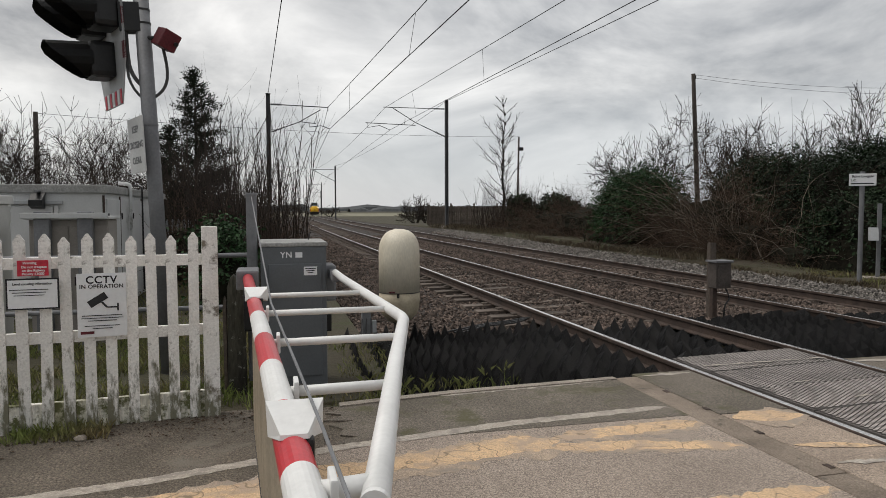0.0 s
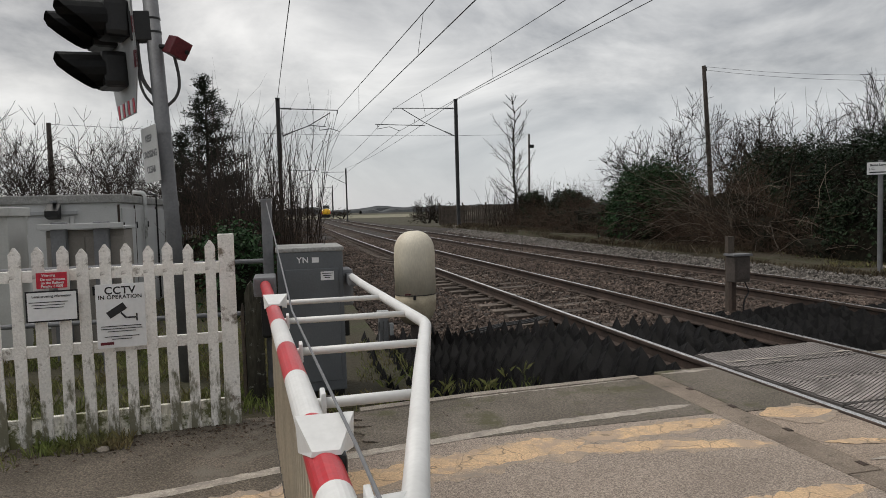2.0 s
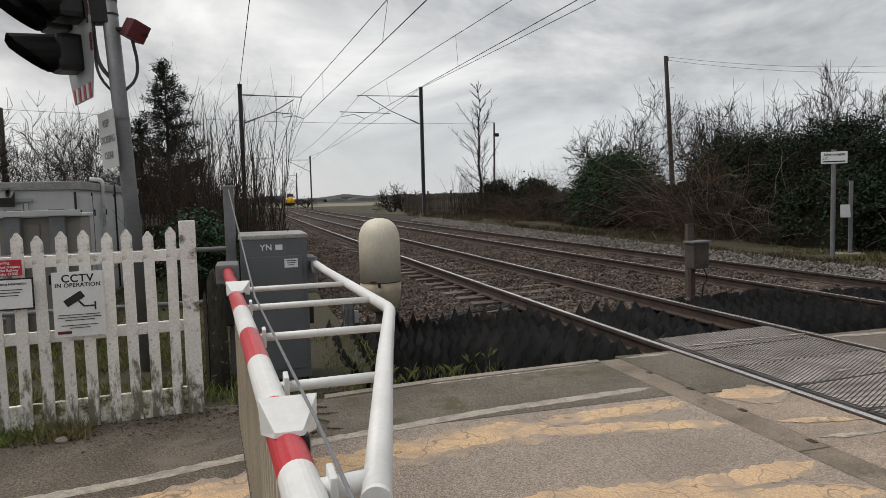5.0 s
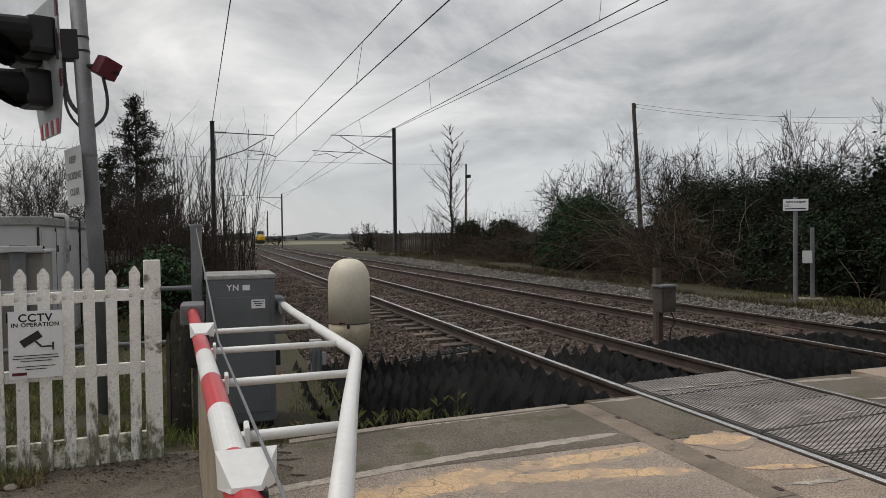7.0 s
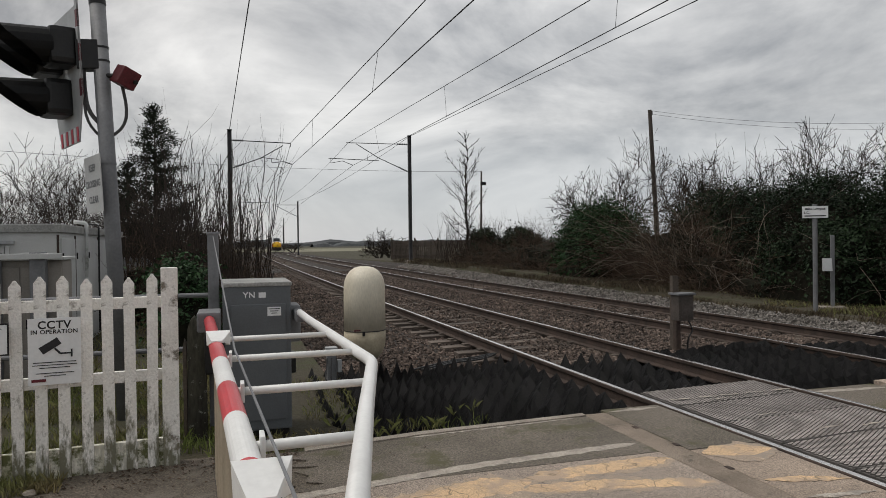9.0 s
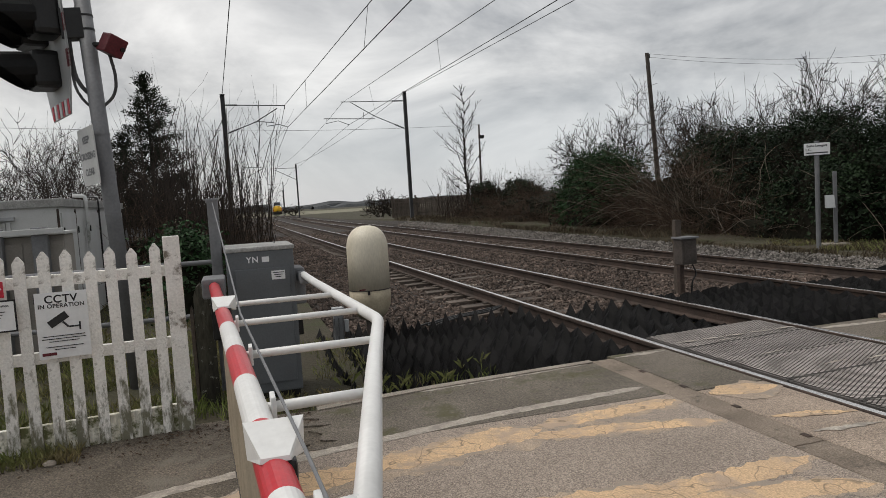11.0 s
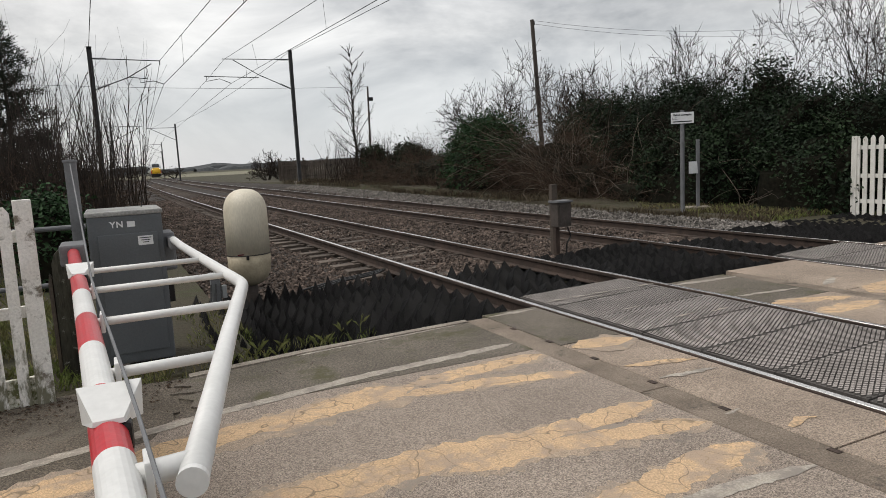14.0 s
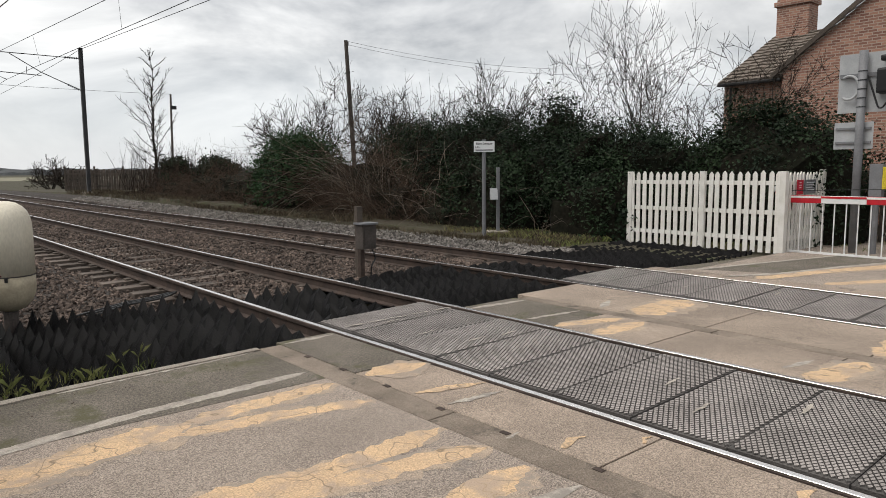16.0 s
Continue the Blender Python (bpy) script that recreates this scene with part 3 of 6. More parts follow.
arm(m2, [(-0.1, 0, 7.73), (-4.16, 0, 7.72)])
arm(m2, [(-0.1, 0, 5.94), (-2.07, 0, 6.8), (-3.54, 0, 7.68)])
arm(m2, [(-2.07, 0, 6.62), (-5.3, 0, 6.7)])
arm(m2, [(-5.15, 0, 6.7), (-5.18, 0, 6.4), (-4.4, 0, 6.55), (-3.73, 0, 6.28)], 0.02, "registration_arm")
arm(m2, [(-2.8, 0, 6.65), (-2.75, 0, 7.05)], 0.015, "dropper")
insulator(m2, (-0.2, 0, 7.73), (-0.9, 0, 7.73))
insulator(m2, (-0.2, 0, 5.98), (-0.8, 0, 6.25))
far_masts = ((5.9, 104, 8.0, 1), (-2.4, 92, 7.6, -1), (8.8, 172, 8.2, 1), (0.2, 165, 8.0, -1), (13.5, 240, 8.0, 1))
for fx, fy, fh, side in far_masts:
    m3 = mast((fx, fy, -0.15), fh, "distant grey steel overhead line mast")
    arm(m3, [(-0.1 * side, 0, fh - 0.5), (-3.6 * side, 0, fh - 0.5)], 0.04)
    arm(m3, [(-0.1 * side, 0, fh - 2.2), (-3.2 * side, 0, fh - 0.6)], 0.04)


def wire(label, pts, r=0.012):
    t = thing("overhead_wire", label, "wire", pts[0], group="overhead wires")
    o = Vector(pts[0])
    part("conductor", pipe(B(), [Vector(p) - o for p in pts], r, 5), "wire", t)
    return t


def span(x0, z0, x1, z1, y0, y1, sag, n=14):
    out = []
    for k in range(n + 1):
        f = k / n
        out.append((x0 + (x1 - x0) * f, y0 + (y1 - y0) * f, z0 + (z1 - z0) * f - 4 * sag * f * (1 - f)))
    return out


def droppers(w_, ca, co):
    o = Vector(ca[0])
    for p, q in list(zip(ca, co))[2::3]:
        part("dropper", rod(B(), Vector(p) - o, Vector(q) - o, 0.006, n=4), "wire", w_)


def run(p, q, y_end, sag=0.0, n=16):
    """A wire from the mast fitting p through q and on behind the road."""
    p, q = Vector(p), Vector(q)
    e = p + (q - p) * ((p.y - y_end) / (p.y - q.y))
    return span(e.x, e.z, p.x, p.z, e.y, p.y, sag, n)


near_cat = run((-0.67, 36.2, 6.66), (-0.02, 16.2, 6.32), -24)
near_con = run((-0.60, 36.2, 5.56), (-0.13, 12.4, 5.2), -24)
far_cat = run((3.60, 44.5, 7.94), (4.19, 17.9, 7.1), -18)
far_con = run((3.93, 44.5, 6.54), (4.19, 14.4, 6.02), -18)
droppers(wire("dark catenary wire over the near track", near_cat + span(-0.67, 6.66, 1.4, 7.0, 36.2, 92, 0.6)[1:]), near_cat, near_con)
wire("dark contact wire over the near track", near_con + span(-0.6, 5.56, 1.0, 5.4, 36.2, 92, 0.0)[1:])
droppers(wire("dark catenary wire over the far track", far_cat + span(3.6, 7.94, 2.9, 7.4, 44.5, 104, 0.6)[1:]), far_cat, far_con)
wire("dark contact wire over the far track", far_con + span(3.93, 6.54, 4.2, 5.9, 44.5, 104, 0.0)[1:])
wire("dark return wire at the mast heads beside the far track", run((7.66, 44.5, 8.5), (7.7, 19.09, 7.67), -18) + span(7.66, 8.5, 5.9, 7.9, 44.5, 104, 0.5)[1:], 0.014)
wire("dark return wire at the mast heads beside the near track", run((-3.64, 36.2, 7.18), (-3.27, 19.6, 7.0), -24) + span(-3.64, 7.18, -2.4, 7.45, 36.2, 92, 0.5)[1:], 0.014)


# ---------------------------------------------------------------- picket fences
def picket(bm_, w_, h0, h1, th):
    prism(bm_, [(-w_ / 2, h0), (w_ / 2, h0), (w_ / 2, h1 - w_ * 0.62), (0.006, h1), (-0.006, h1), (-w_ / 2, h1 - w_ * 0.62)], "y", -th / 2, th / 2)
    return bm_


fr = random.Random(11)


def picket_fence(start, end, n, height, wid, label, paint, low=None, base=0.0, foot=0.0, rails=(0.13, 0.6, 1.1), posts=(0,), post_h=1.3):
    s, e = Vector(start), Vector(end)
    ang = math.degrees(math.atan2(e.y - s.y, e.x - s.x))
    L = (e - s).length
    t = thing("picket_fence", label, "fence", (s.x, s.y, s.z), ang, group="white picket fences")
    for k in range(n):
        u = (k + 0.5) / n * L
        h = height + fr.uniform(-0.012, 0.012)
        tilt = pose(u, 0, 0, 0, fr.uniform(-0.7, 0.7), 0)
        p = part("picket", picket(B(), wid, base, h, 0.02), paint, t)
        p.matrix_local = tilt
    for z in rails:
        part("rail", box(B(), (L / 2, 0.035, z), (L, 0.045, 0.075), 0.004), paint if z > 0.4 or not low else low, t)
    for u in posts:
        part("post", box(B(), (u, 0.02, post_h / 2), (0.105, 0.09, post_h), 0.006), paint, t)
    if foot:
        part("gravel_board", box(B(), (L / 2, 0.02, foot / 2 - 0.02), (L, 0.03, foot), 0.004), low or paint, t)
    return t


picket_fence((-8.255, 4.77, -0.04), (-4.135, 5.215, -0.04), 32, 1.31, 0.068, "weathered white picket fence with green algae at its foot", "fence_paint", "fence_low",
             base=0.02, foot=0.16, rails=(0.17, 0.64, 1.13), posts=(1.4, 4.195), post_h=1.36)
picket_fence((9.0, 8.5, -0.05), (9.0, 5.4, -0.05), 22, 1.48, 0.085, "white picket fence before the dark hedge", "fence_far", rails=(0.28, 0.75, 1.27), base=0.03, posts=(0.0, 1.6, 3.1), post_h=1.48)
picket_fence((9.05, 5.38, -0.05), (10.7, 5.38, -0.05), 12, 1.46, 0.08, "white picket fence turning away behind the barrier", "fence_far", rails=(0.28, 0.75, 1.27), base=0.03, posts=(1.65,), post_h=1.5)

# ---------------------------------------------------------------- barrier machine cabinet
cab = thing("equipment_cabinet", "dark grey steel barrier machine cabinet at the road edge", "cabinet", (-3.49, 6.2, -0.03))
part("body", box(B(), (0, 0, 0.60), (0.52, 0.70, 1.14), 0.012), "cabinet", cab)
part("door", box(B(), (0.01, -0.356, 0.57), (0.42, 0.014, 0.92), 0.006), "cabinet", cab)
part("lid", box(B(), (0, 0, 1.185), (0.54, 0.72, 0.035), 0.01), "cabinet_top", cab, "pale weathered lid")
part("plinth", box(B(), (0, 0, 0.02), (0.48, 0.66, 0.08), 0.008), "black", cab)
part("label_plate", box(B(), (0.13, -0.365, 0.97), (0.105, 0.004, 0.07)), "sign_white", cab, "small white printed plate")
for k in range(3):
    part("print_line", box(B(), (0.13, -0.368, 0.99 - 0.017 * k), (0.085 - 0.02 * k, 0.002, 0.006)), "ink", cab)
part("sticker", box(B(), (0.04, -0.352, 1.10), (0.055, 0.004, 0.042)), "sign_white", cab, "blank white sticker")
text_part("lettering", "YN", 0.065, pose(-0.06, -0.353, 1.10, 90, 0, 0), "sign_white", cab, "scratched chalk letters", 1.1)
b = box(B(), (0.30, -0.05, 0.85), (0.10, 0.34, 0.30), 0.02)
part("pivot_housing", b, "steel", cab, "grey pivot housing on the cabinet side")
part("pivot_arm", box(B(), (0.32, -0.33, 0.93), (0.07, 0.34, 0.085), 0.02), "steel", cab, "cast grey pivot arm")
part("junction_box", box(B(), (0.29, 0.02, 0.5), (0.06, 0.2, 0.16), 0.01), "black", cab)
part("aerial", rod(B(), (0.14, 0.1, 1.2), (0.16, 0.1, 1.27), 0.004, n=5), "black", cab)

# ---------------------------------------------------------------- near barrier
barrier = thing("level_crossing_barrier", "lowered red and white banded level crossing barrier with white side frame", "barrier", (-3.82, 5.6, 0.0))


def boom_at(y, z=0.93, dx=0.0):
    return Vector((-3.81 + 0.052 * (4.9 - y) + dx + 3.82, y - 5.6, z))


bands = [5.5, 4.6, 3.46, 2.86, 2.36, 1.87, 1.43, 0.93, 0.45, -0.05, -0.55, -1.05, -1.55]
for k, (a, c) in enumerate(zip(bands, bands[1:])):
    red = k in (0, 1) or k % 2 == 1
    b = rod(B(), boom_at(a), boom_at(c), 0.037, n=24)
    part("boom_band", b, "red" if red else "white", barrier, "red band of the boom" if red else "white band of the boom", smooth=False)
# lamp housings on the boom
for y in (4.05, 1.66):
    p = boom_at(y)
    hb = B()
    near = [(-0.024, -0.085, 0.030), (0.036, -0.085, 0.030), (0.034, -0.082, 0.040), (-0.022, -0.082, 0.040)]
    back = [(-0.048, 0.04, 0.0), (0.072, 0.04, 0.0), (0.076, 0.05, 0.078), (-0.052, 0.05, 0.078)]
    va = [hb.verts.new(p + Vector(q)) for q in near]
    vb = [hb.verts.new(p + Vector(q)) for q in back]
    hb.faces.new(va)
    hb.faces.new(vb)
    for i in range(4):
        hb.faces.new((va[i], va[(i + 1) % 4], vb[(i + 1) % 4], vb[i]))
    lamp = part("lamp_housing", hb, "white", barrier, "white wedge-shaped boom lamp housing")
    part("saddle", box(B(), (p.x + 0.026, p.y - 0.055, p.z - 0.004), (0.046, 0.06, 0.066), 0.012), "black", lamp)
# side frame
tube = [(-3.17, 5.75), (-3.16, 5.2), (-3.08, 3.28), (-3.28, 2.38), (-3.511, 1.29)]
part("side_tube", pipe(B(), bend([(x + 3.82, y - 5.6, 0.93) for x, y in tube], 0.09), 0.027, 14), "white", barrier, "bent white side tube", True)
part("tube_cap", rod(B(), (-3.509 + 3.82, 1.298 - 5.6, 0.93), (-3.5125 + 3.82, 1.283 - 5.6, 0.93), 0.0275, n=20), "white", barrier, "flat capped end of the side tube")
for y, x1 in ((4.32, -3.125), (3.60, -3.095), (2.82, -3.185), (2.08, -3.345), (1.36, -3.49)):
    p = boom_at(y)
    r_ = 0.0155 if y > 1.5 else 0.023
    part("rung", rod(B(), (p.x + 0.03, p.y, 0.93), (x1 + 3.82, p.y + 0.015, 0.93), r_, n=12), "white", barrier, "", True)
    part("rung_bracket", box(B(), (p.x + 0.05, p.y, 0.93), (0.014, 0.075, 0.07), 0.004), "white", barrier)
    part("bolt", rod(B(), (p.x + 0.055, p.y + 0.035, 0.93), (p.x + 0.08, p.y + 0.035, 0.93), 0.012, n=6), "rust_box", barrier)
# hanging skirt below the boom
for k in range(58):
    p = boom_at(4.4 - 0.1 * k)
    part("skirt_slat", box(B(), (p.x + 0.004, p.y, 0.505), (0.012, 0.082, 0.76)), "beige", barrier)
b = B()
rod(b, boom_at(4.45, 0.118, 0.004), boom_at(-1.45, 0.118, 0.004), 0.011, n=8)
part("skirt_rail", b, "rust_box", barrier)
# pivot post, stay wire and cross arm
post = B()
box(post, (0, 0.55, 0.78), (0.085, 0.085, 1.56), 0.008)
part("pivot_post", post, "steel", barrier, "dark grey steel stay post")
part("post_cap", box(B(), (0, 0.55, 1.565), (0.10, 0.10, 0.02), 0.004), "steel", barrier)
part("stay_wire", pipe(B(), [(0, 0.52, 1.545), boom_at(3.0, 1.06, 0.035), boom_at(1.5, 1.005, 0.05), boom_at(0.6, 0.965, 0.05)], 0.004, 6), "steel", barrier, "twisted steel stay wire")
part("pivot_bracket", box(B(), (-0.02, -0.05, 0.92), (0.16, 0.35, 0.14), 0.015), "steel", barrier)
part("counterweight", box(B(), (-0.02, 0.42, 0.62), (0.10, 0.20, 0.34), 0.02), "black", barrier, "dark counterweight block")

# ---------------------------------------------------------------- cream radar dome
dome = thing("obstacle_detector_dome", "cream domed fibreglass housing stained at its base", "radar dome", (-2.16, 8.4, -0.235))
prof = [(0.05, 1.435), (0.11, 1.42), (0.165, 1.385), (0.205, 1.335), (0.232, 1.275), (0.245, 1.20), (0.247, 1.10), (0.247, 0.68)][::-1]
part("cover", lathe(B(), prof, 36), "dome", dome, "", True)
part("lower_shell", lathe(B(), [(0.06, 0.30), (0.14, 0.33), (0.205, 0.40), (0.238, 0.48), (0.247, 0.56), (0.247, 0.676)], 36), "dome_low", dome, "brown-stained lower shell", True)
part("seam", lathe(B(), [(0.249, 0.672), (0.251, 0.674), (0.251, 0.682), (0.249, 0.684)], 36), "rust_box", dome)
part("stem", rod(B(), (0, 0, 0), (0, 0, 0.34), 0.07, n=16), "rust_box", dome)
part("catch", box(B(), (-0.06, -0.248, 0.655), (0.03, 0.02, 0.05), 0.006), "black", dome)
part("lettering_bar", box(B(), (-0.12, -0.222, 0.695), (0.09, 0.012, 0.014)), "dark_red", dome)

# ---------------------------------------------------------------- crossing surface
def crack_paint(m, scale, dark):
    n, l = m.node_tree.nodes, m.node_tree.links
    b_ = n["Principled BSDF"]
    src = b_.inputs["Base Color"].links[0].from_socket
    tc = n.new("ShaderNodeTexCoord")
    nz = n.new("ShaderNodeTexNoise")
    nz.inputs["Scale"].default_value = 3.0
    l.new(tc.outputs["Object"], nz.inputs[0])
    ad = n.new("ShaderNodeMix")
    ad.data_type = "VECTOR"
    ad.inputs[0].default_value = 0.42
    l.new(tc.outputs["Object"], ad.inputs[4])
    l.new(nz.outputs["Color"], ad.inputs[5])
    vo = n.new("ShaderNodeTexVoronoi")
    vo.feature = "DISTANCE_TO_EDGE"
    vo.inputs["Scale"].default_value = scale
    l.new(ad.outputs[1], vo.inputs["Vector"])
    mr = n.new("ShaderNodeMapRange")
    mr.inputs[1].default_value, mr.inputs[2].default_value = 0.003, 0.016
    l.new(vo.outputs["Distance"], mr.inputs[0])
    mx = n.new("ShaderNodeMix")
    mx.data_type = "RGBA"
    l.new(mr.outputs[0], mx.inputs[0])
    mx.inputs[6].default_value = (*dark, 1)
    l.new(src, mx.inputs[7])
    l.new(mx.outputs[2], b_.inputs["Base Color"])


crack_paint(M["yellow"], 4.0, (0.26, 0.195, 0.13))
crack_paint(M["yellow"], 9.0, (0.36, 0.265, 0.175))


def cuts(x0, x1, ys, material, first=None, name="concrete_slab"):
    for k, (a_, c_) in enumerate(zip(ys, ys[1:])):
        slab(name, x0, x1, c_ + 0.006, a_ - 0.006, first if first and k == 0 else material, top=rng.uniform(-0.002, 0.0006))


cuts(-0.63, -0.065, [5.56, 4.32, 2.12, 0.96, -1.25, -3.4, -5.0], "slab", "asphalt_moss")
cuts(-0.855, -0.64, [5.46, 3.2, 0.9, -1.4, -3.6, -5.0], "edge_beam", name="edge_beam")
cuts(1.575, 2.46, [5.62, 4.35, 3.34, 2.05, 0.75, -0.6, -2.4, -5.0], "slab", "asphalt_moss")
cuts(2.47, 2.64, [5.55, 3.2, 0.9, -1.4, -3.6, -5.0], "edge_beam", name="edge_beam")
cuts(2.65, 3.78, [5.75, 4.3, 3.34, 1.95, 0.6, -1.0, -3.0, -5.0], "slab")
cuts(5.43, 5.94, [5.95, 4.4, 2.6, 0.6, -1.4, -3.4, -5.0], "slab")
edge2 = B()
prism(edge2, [(5.95, 5.402), (40, 5.402), (40, 5.6), (9.0, 5.34), (7.0, 5.6), (5.95, 5.75)], "z", -0.09, -0.002)
part("asphalt_verge", edge2, "asphalt_moss", road)
verge_far = B()
prism(verge_far, [(6.13, 5.33), (7.36, 5.04), (9.29, 4.55)] + [(9.39, 3.5), (7.8, 4.02), (6.54, 4.33)], "z", -0.05, 0.0015)
part("asphalt_verge", verge_far, "asphalt_moss", road, "mossy dark asphalt strip along the far road edge")
# lifting holes along the edge beam
for y in (4.95, 4.45, 3.9, 3.3, 2.75, 2.1, 1.55):
    part("lifting_socket", box(B(), (-0.66 + rng.uniform(-0.03, 0.03), y, 0.0025), (0.035, 0.06, 0.005), 0.001), "rail_web", road)


def stud_panel(wx, wy):
    """A rubber deck panel: dark base with close rows of raised diamond studs."""
    me = bpy.data.meshes.new("rubber_panel")
    b_ = box(B(), (0, 0, -0.055), (wx, wy - 0.004, 0.10), 0.003)
    base_faces = len(b_.faces)
    px, py = 0.060, 0.034
    j = 0
    y = -wy / 2 + 0.0155
    while y < wy / 2 - 0.014:
        x = -wx / 2 + 0.03 + (px / 2 if j % 2 else 0)
        while x < wx / 2 - 0.026:
            lo = [b_.verts.new((x + dx, y + dy, -0.006)) for dx, dy in ((-0.027, 0), (0, -0.0150), (0.027, 0), (0, 0.0150))]
            hi = [b_.verts.new((x + dx, y + dy, 0.004)) for dx, dy in ((-0.022, 0), (0, -0.0122), (0.022, 0), (0, 0.0122))]
            b_.faces.new(hi)
            for i in range(4):
                b_.faces.new((lo[i], lo[(i + 1) % 4], hi[(i + 1) % 4], hi[i]))
            x += px
        y += py / 2
        j += 1
    b_.faces.ensure_lookup_table()
    for k in range(base_faces, len(b_.faces)):
        b_.faces[k].material_index = 1 if (k - base_faces) % 5 == 0 else 0
    bmesh.ops.recalc_face_normals(b_, faces=b_.faces[:])
    b_.to_mesh(me)
    b_.free()
    me.materials.append(M["rubber_panel"])
    me.materials.append(M["rubber_stud"])
    return me


panel_me = stud_panel(1.34, 0.60)
for x0 in (0.7525, 4.6025):
    y = 6.05 if x0 < 2 else 6.15
    while y > -4.6:
        o = new("rubber_panel", panel_me)
        o.parent = road
        o.matrix_local = pose(x0, y - 0.3, CANT / 2 + rng.uniform(-0.004, 0.003), rng.uniform(-0.2, 0.2), rng.uniform(-0.15, 0.15) - 1.2, rng.uniform(-0.2, 0.2))
        y -= 0.604
    part("flange_gap", box(B(), (x0 - 0.69, 0.7, -0.06), (0.035, 10.6, 0.05)), "rubber_black", road)
    part("flange_gap", box(B(), (x0 + 0.69, 0.7, -0.06), (0.035, 10.6, 0.05)), "rubber_black", road)
for x0 in (-0.055, 1.56, 3.795, 5.41):
    part("rubber_seal", box(B(), (x0, 0.3, -0.045), (0.045, 10.6, 0.05)), "rail_web", road)


# ---------------------------------------------------------------- road markings
def stroke(pts, width, material, label, rag=0.02, seed=1, z=0.0018, step=0.035, wob=1.0):
    r = random.Random(seed)
    z += 0.00001 * seed
    pts = [Vector((*p, 0)) for p in pts]
    line = []
    for a_, c_ in zip(pts, pts[1:]):
        k = max(2, int((c_ - a_).length / step))
        line += [(a_.lerp(c_, i / k), (c_ - a_).normalized()) for i in range(k)]
    line.append((pts[-1], (pts[-1] - pts[-2]).normalized()))
    v, f = [], []
    n_ = len(line)
    for i, (p, d_) in enumerate(line):
        nrm = Vector((-d_.y, d_.x, 0))
        ends = min(1.0, (i + 0.6) / 5, (n_ - i - 0.4) / 5)
        a_ = width / 2 * ends * (1 + wob * (0.40 * noise.noise((p.x * 1.8, p.y * 1.8, seed)) + 0.28 * noise.noise((p.x * 9, p.y * 9, seed)))) + r.uniform(-rag, rag)
        c_ = width / 2 * ends * (1 + wob * (0.40 * noise.noise((p.x * 1.8, p.y * 1.8, seed + 9)) + 0.28 * noise.noise((p.x * 9, p.y * 9, seed + 9)))) + r.uniform(-rag, rag)
        v += [(p.x + nrm.x * max(a_, 0.004), p.y + nrm.y * max(a_, 0.004), z), (p.x - nrm.x * max(c_, 0.004), p.y - nrm.y * max(c_, 0.004), z)]
        if i:
            f.append((2 * i - 2, 2 * i - 1, 2 * i + 1, 2 * i))
    o = raw("road_marking", v, f, material, road)
    o["label"] = label
    if material == "yellow" and width > 0.12:
        stroke([(p.x + 0.02, p.y - 0.02) for p in pts], width * 1.45, "old_paint", "worn tan ghost of older road paint", rag * 1.6, seed + 100, 0.0002, step, wob * 1.3)
    return o


YL, WL = "cracked worn yellow road marking", "faded white road line"
stroke([(-5.6, 3.35), (-4.4, 3.62), (-3.4, 3.85), (-2.46, 4.03), (-1.95, 4.08)], 0.27, "yellow", YL, seed=2)
stroke([(-2.0, 4.12), (-1.5, 4.15), (-0.89, 4.20)], 0.17, "yellow", YL, seed=3)
stroke([(-2.1, 3.96), (-1.6, 3.90), (-0.90, 3.72)], 0.15, "yellow", YL, seed=4)
stroke([(-4.6, 2.75), (-3.4, 2.95), (-2.57, 3.02), (-2.14, 3.01), (-1.69, 2.98)], 0.26, "yellow", YL, seed=5)
stroke([(-1.9, 3.0), (-1.4, 3.0), (-0.89, 3.06)], 0.17, "yellow", YL, seed=6)
stroke([(-2.3, 2.86), (-1.77, 2.84), (-1.32, 2.80), (-0.88, 2.67)], 0.16, "yellow", YL, seed=7)
stroke([(-3.2, 1.95), (-2.2, 2.15), (-1.8, 2.24), (-1.37, 2.31), (-0.90, 2.36)], 0.20, "yellow", YL, seed=8)
stroke([(-3.0, 1.1), (-2.0, 1.2), (-1.2, 1.3)], 0.22, "yellow", YL, seed=9)
stroke([(-2.9, 2.12), (-1.64, 2.10), (-1.24, 2.09), (-0.87, 2.05)], 0.085, "white_line", WL, 0.008, 10, 0.0026, wob=0.3)
stroke([(-5.6, 3.78), (-4.36, 4.0), (-3.93, 4.12), (-3.3, 4.28), (-2.19, 4.47), (-0.9, 4.57)], 0.10, "white_line", WL, 0.008, 11, 0.0026, wob=0.3)
stroke([(-2.5, 5.27), (-1.6, 5.33), (-0.9, 5.39)], 0.05, "white_line", WL, 0.012, 12, 0.0026)
stroke([(-0.61, 4.21), (-0.08, 4.17)], 0.24, "yellow", YL, 0.012, 13)
stroke([(-0.60, 3.65), (-0.08, 3.50)], 0.09, "yellow", YL, 0.012, 14)
stroke([(-0.58, 3.33), (-0.13, 3.29)], 0.05, "white_line", WL, 0.015, 15)
stroke([(-0.62, 5.45), (-0.10, 5.47)], 0.06, "white_line", WL, 0.012, 16, 0.0026)
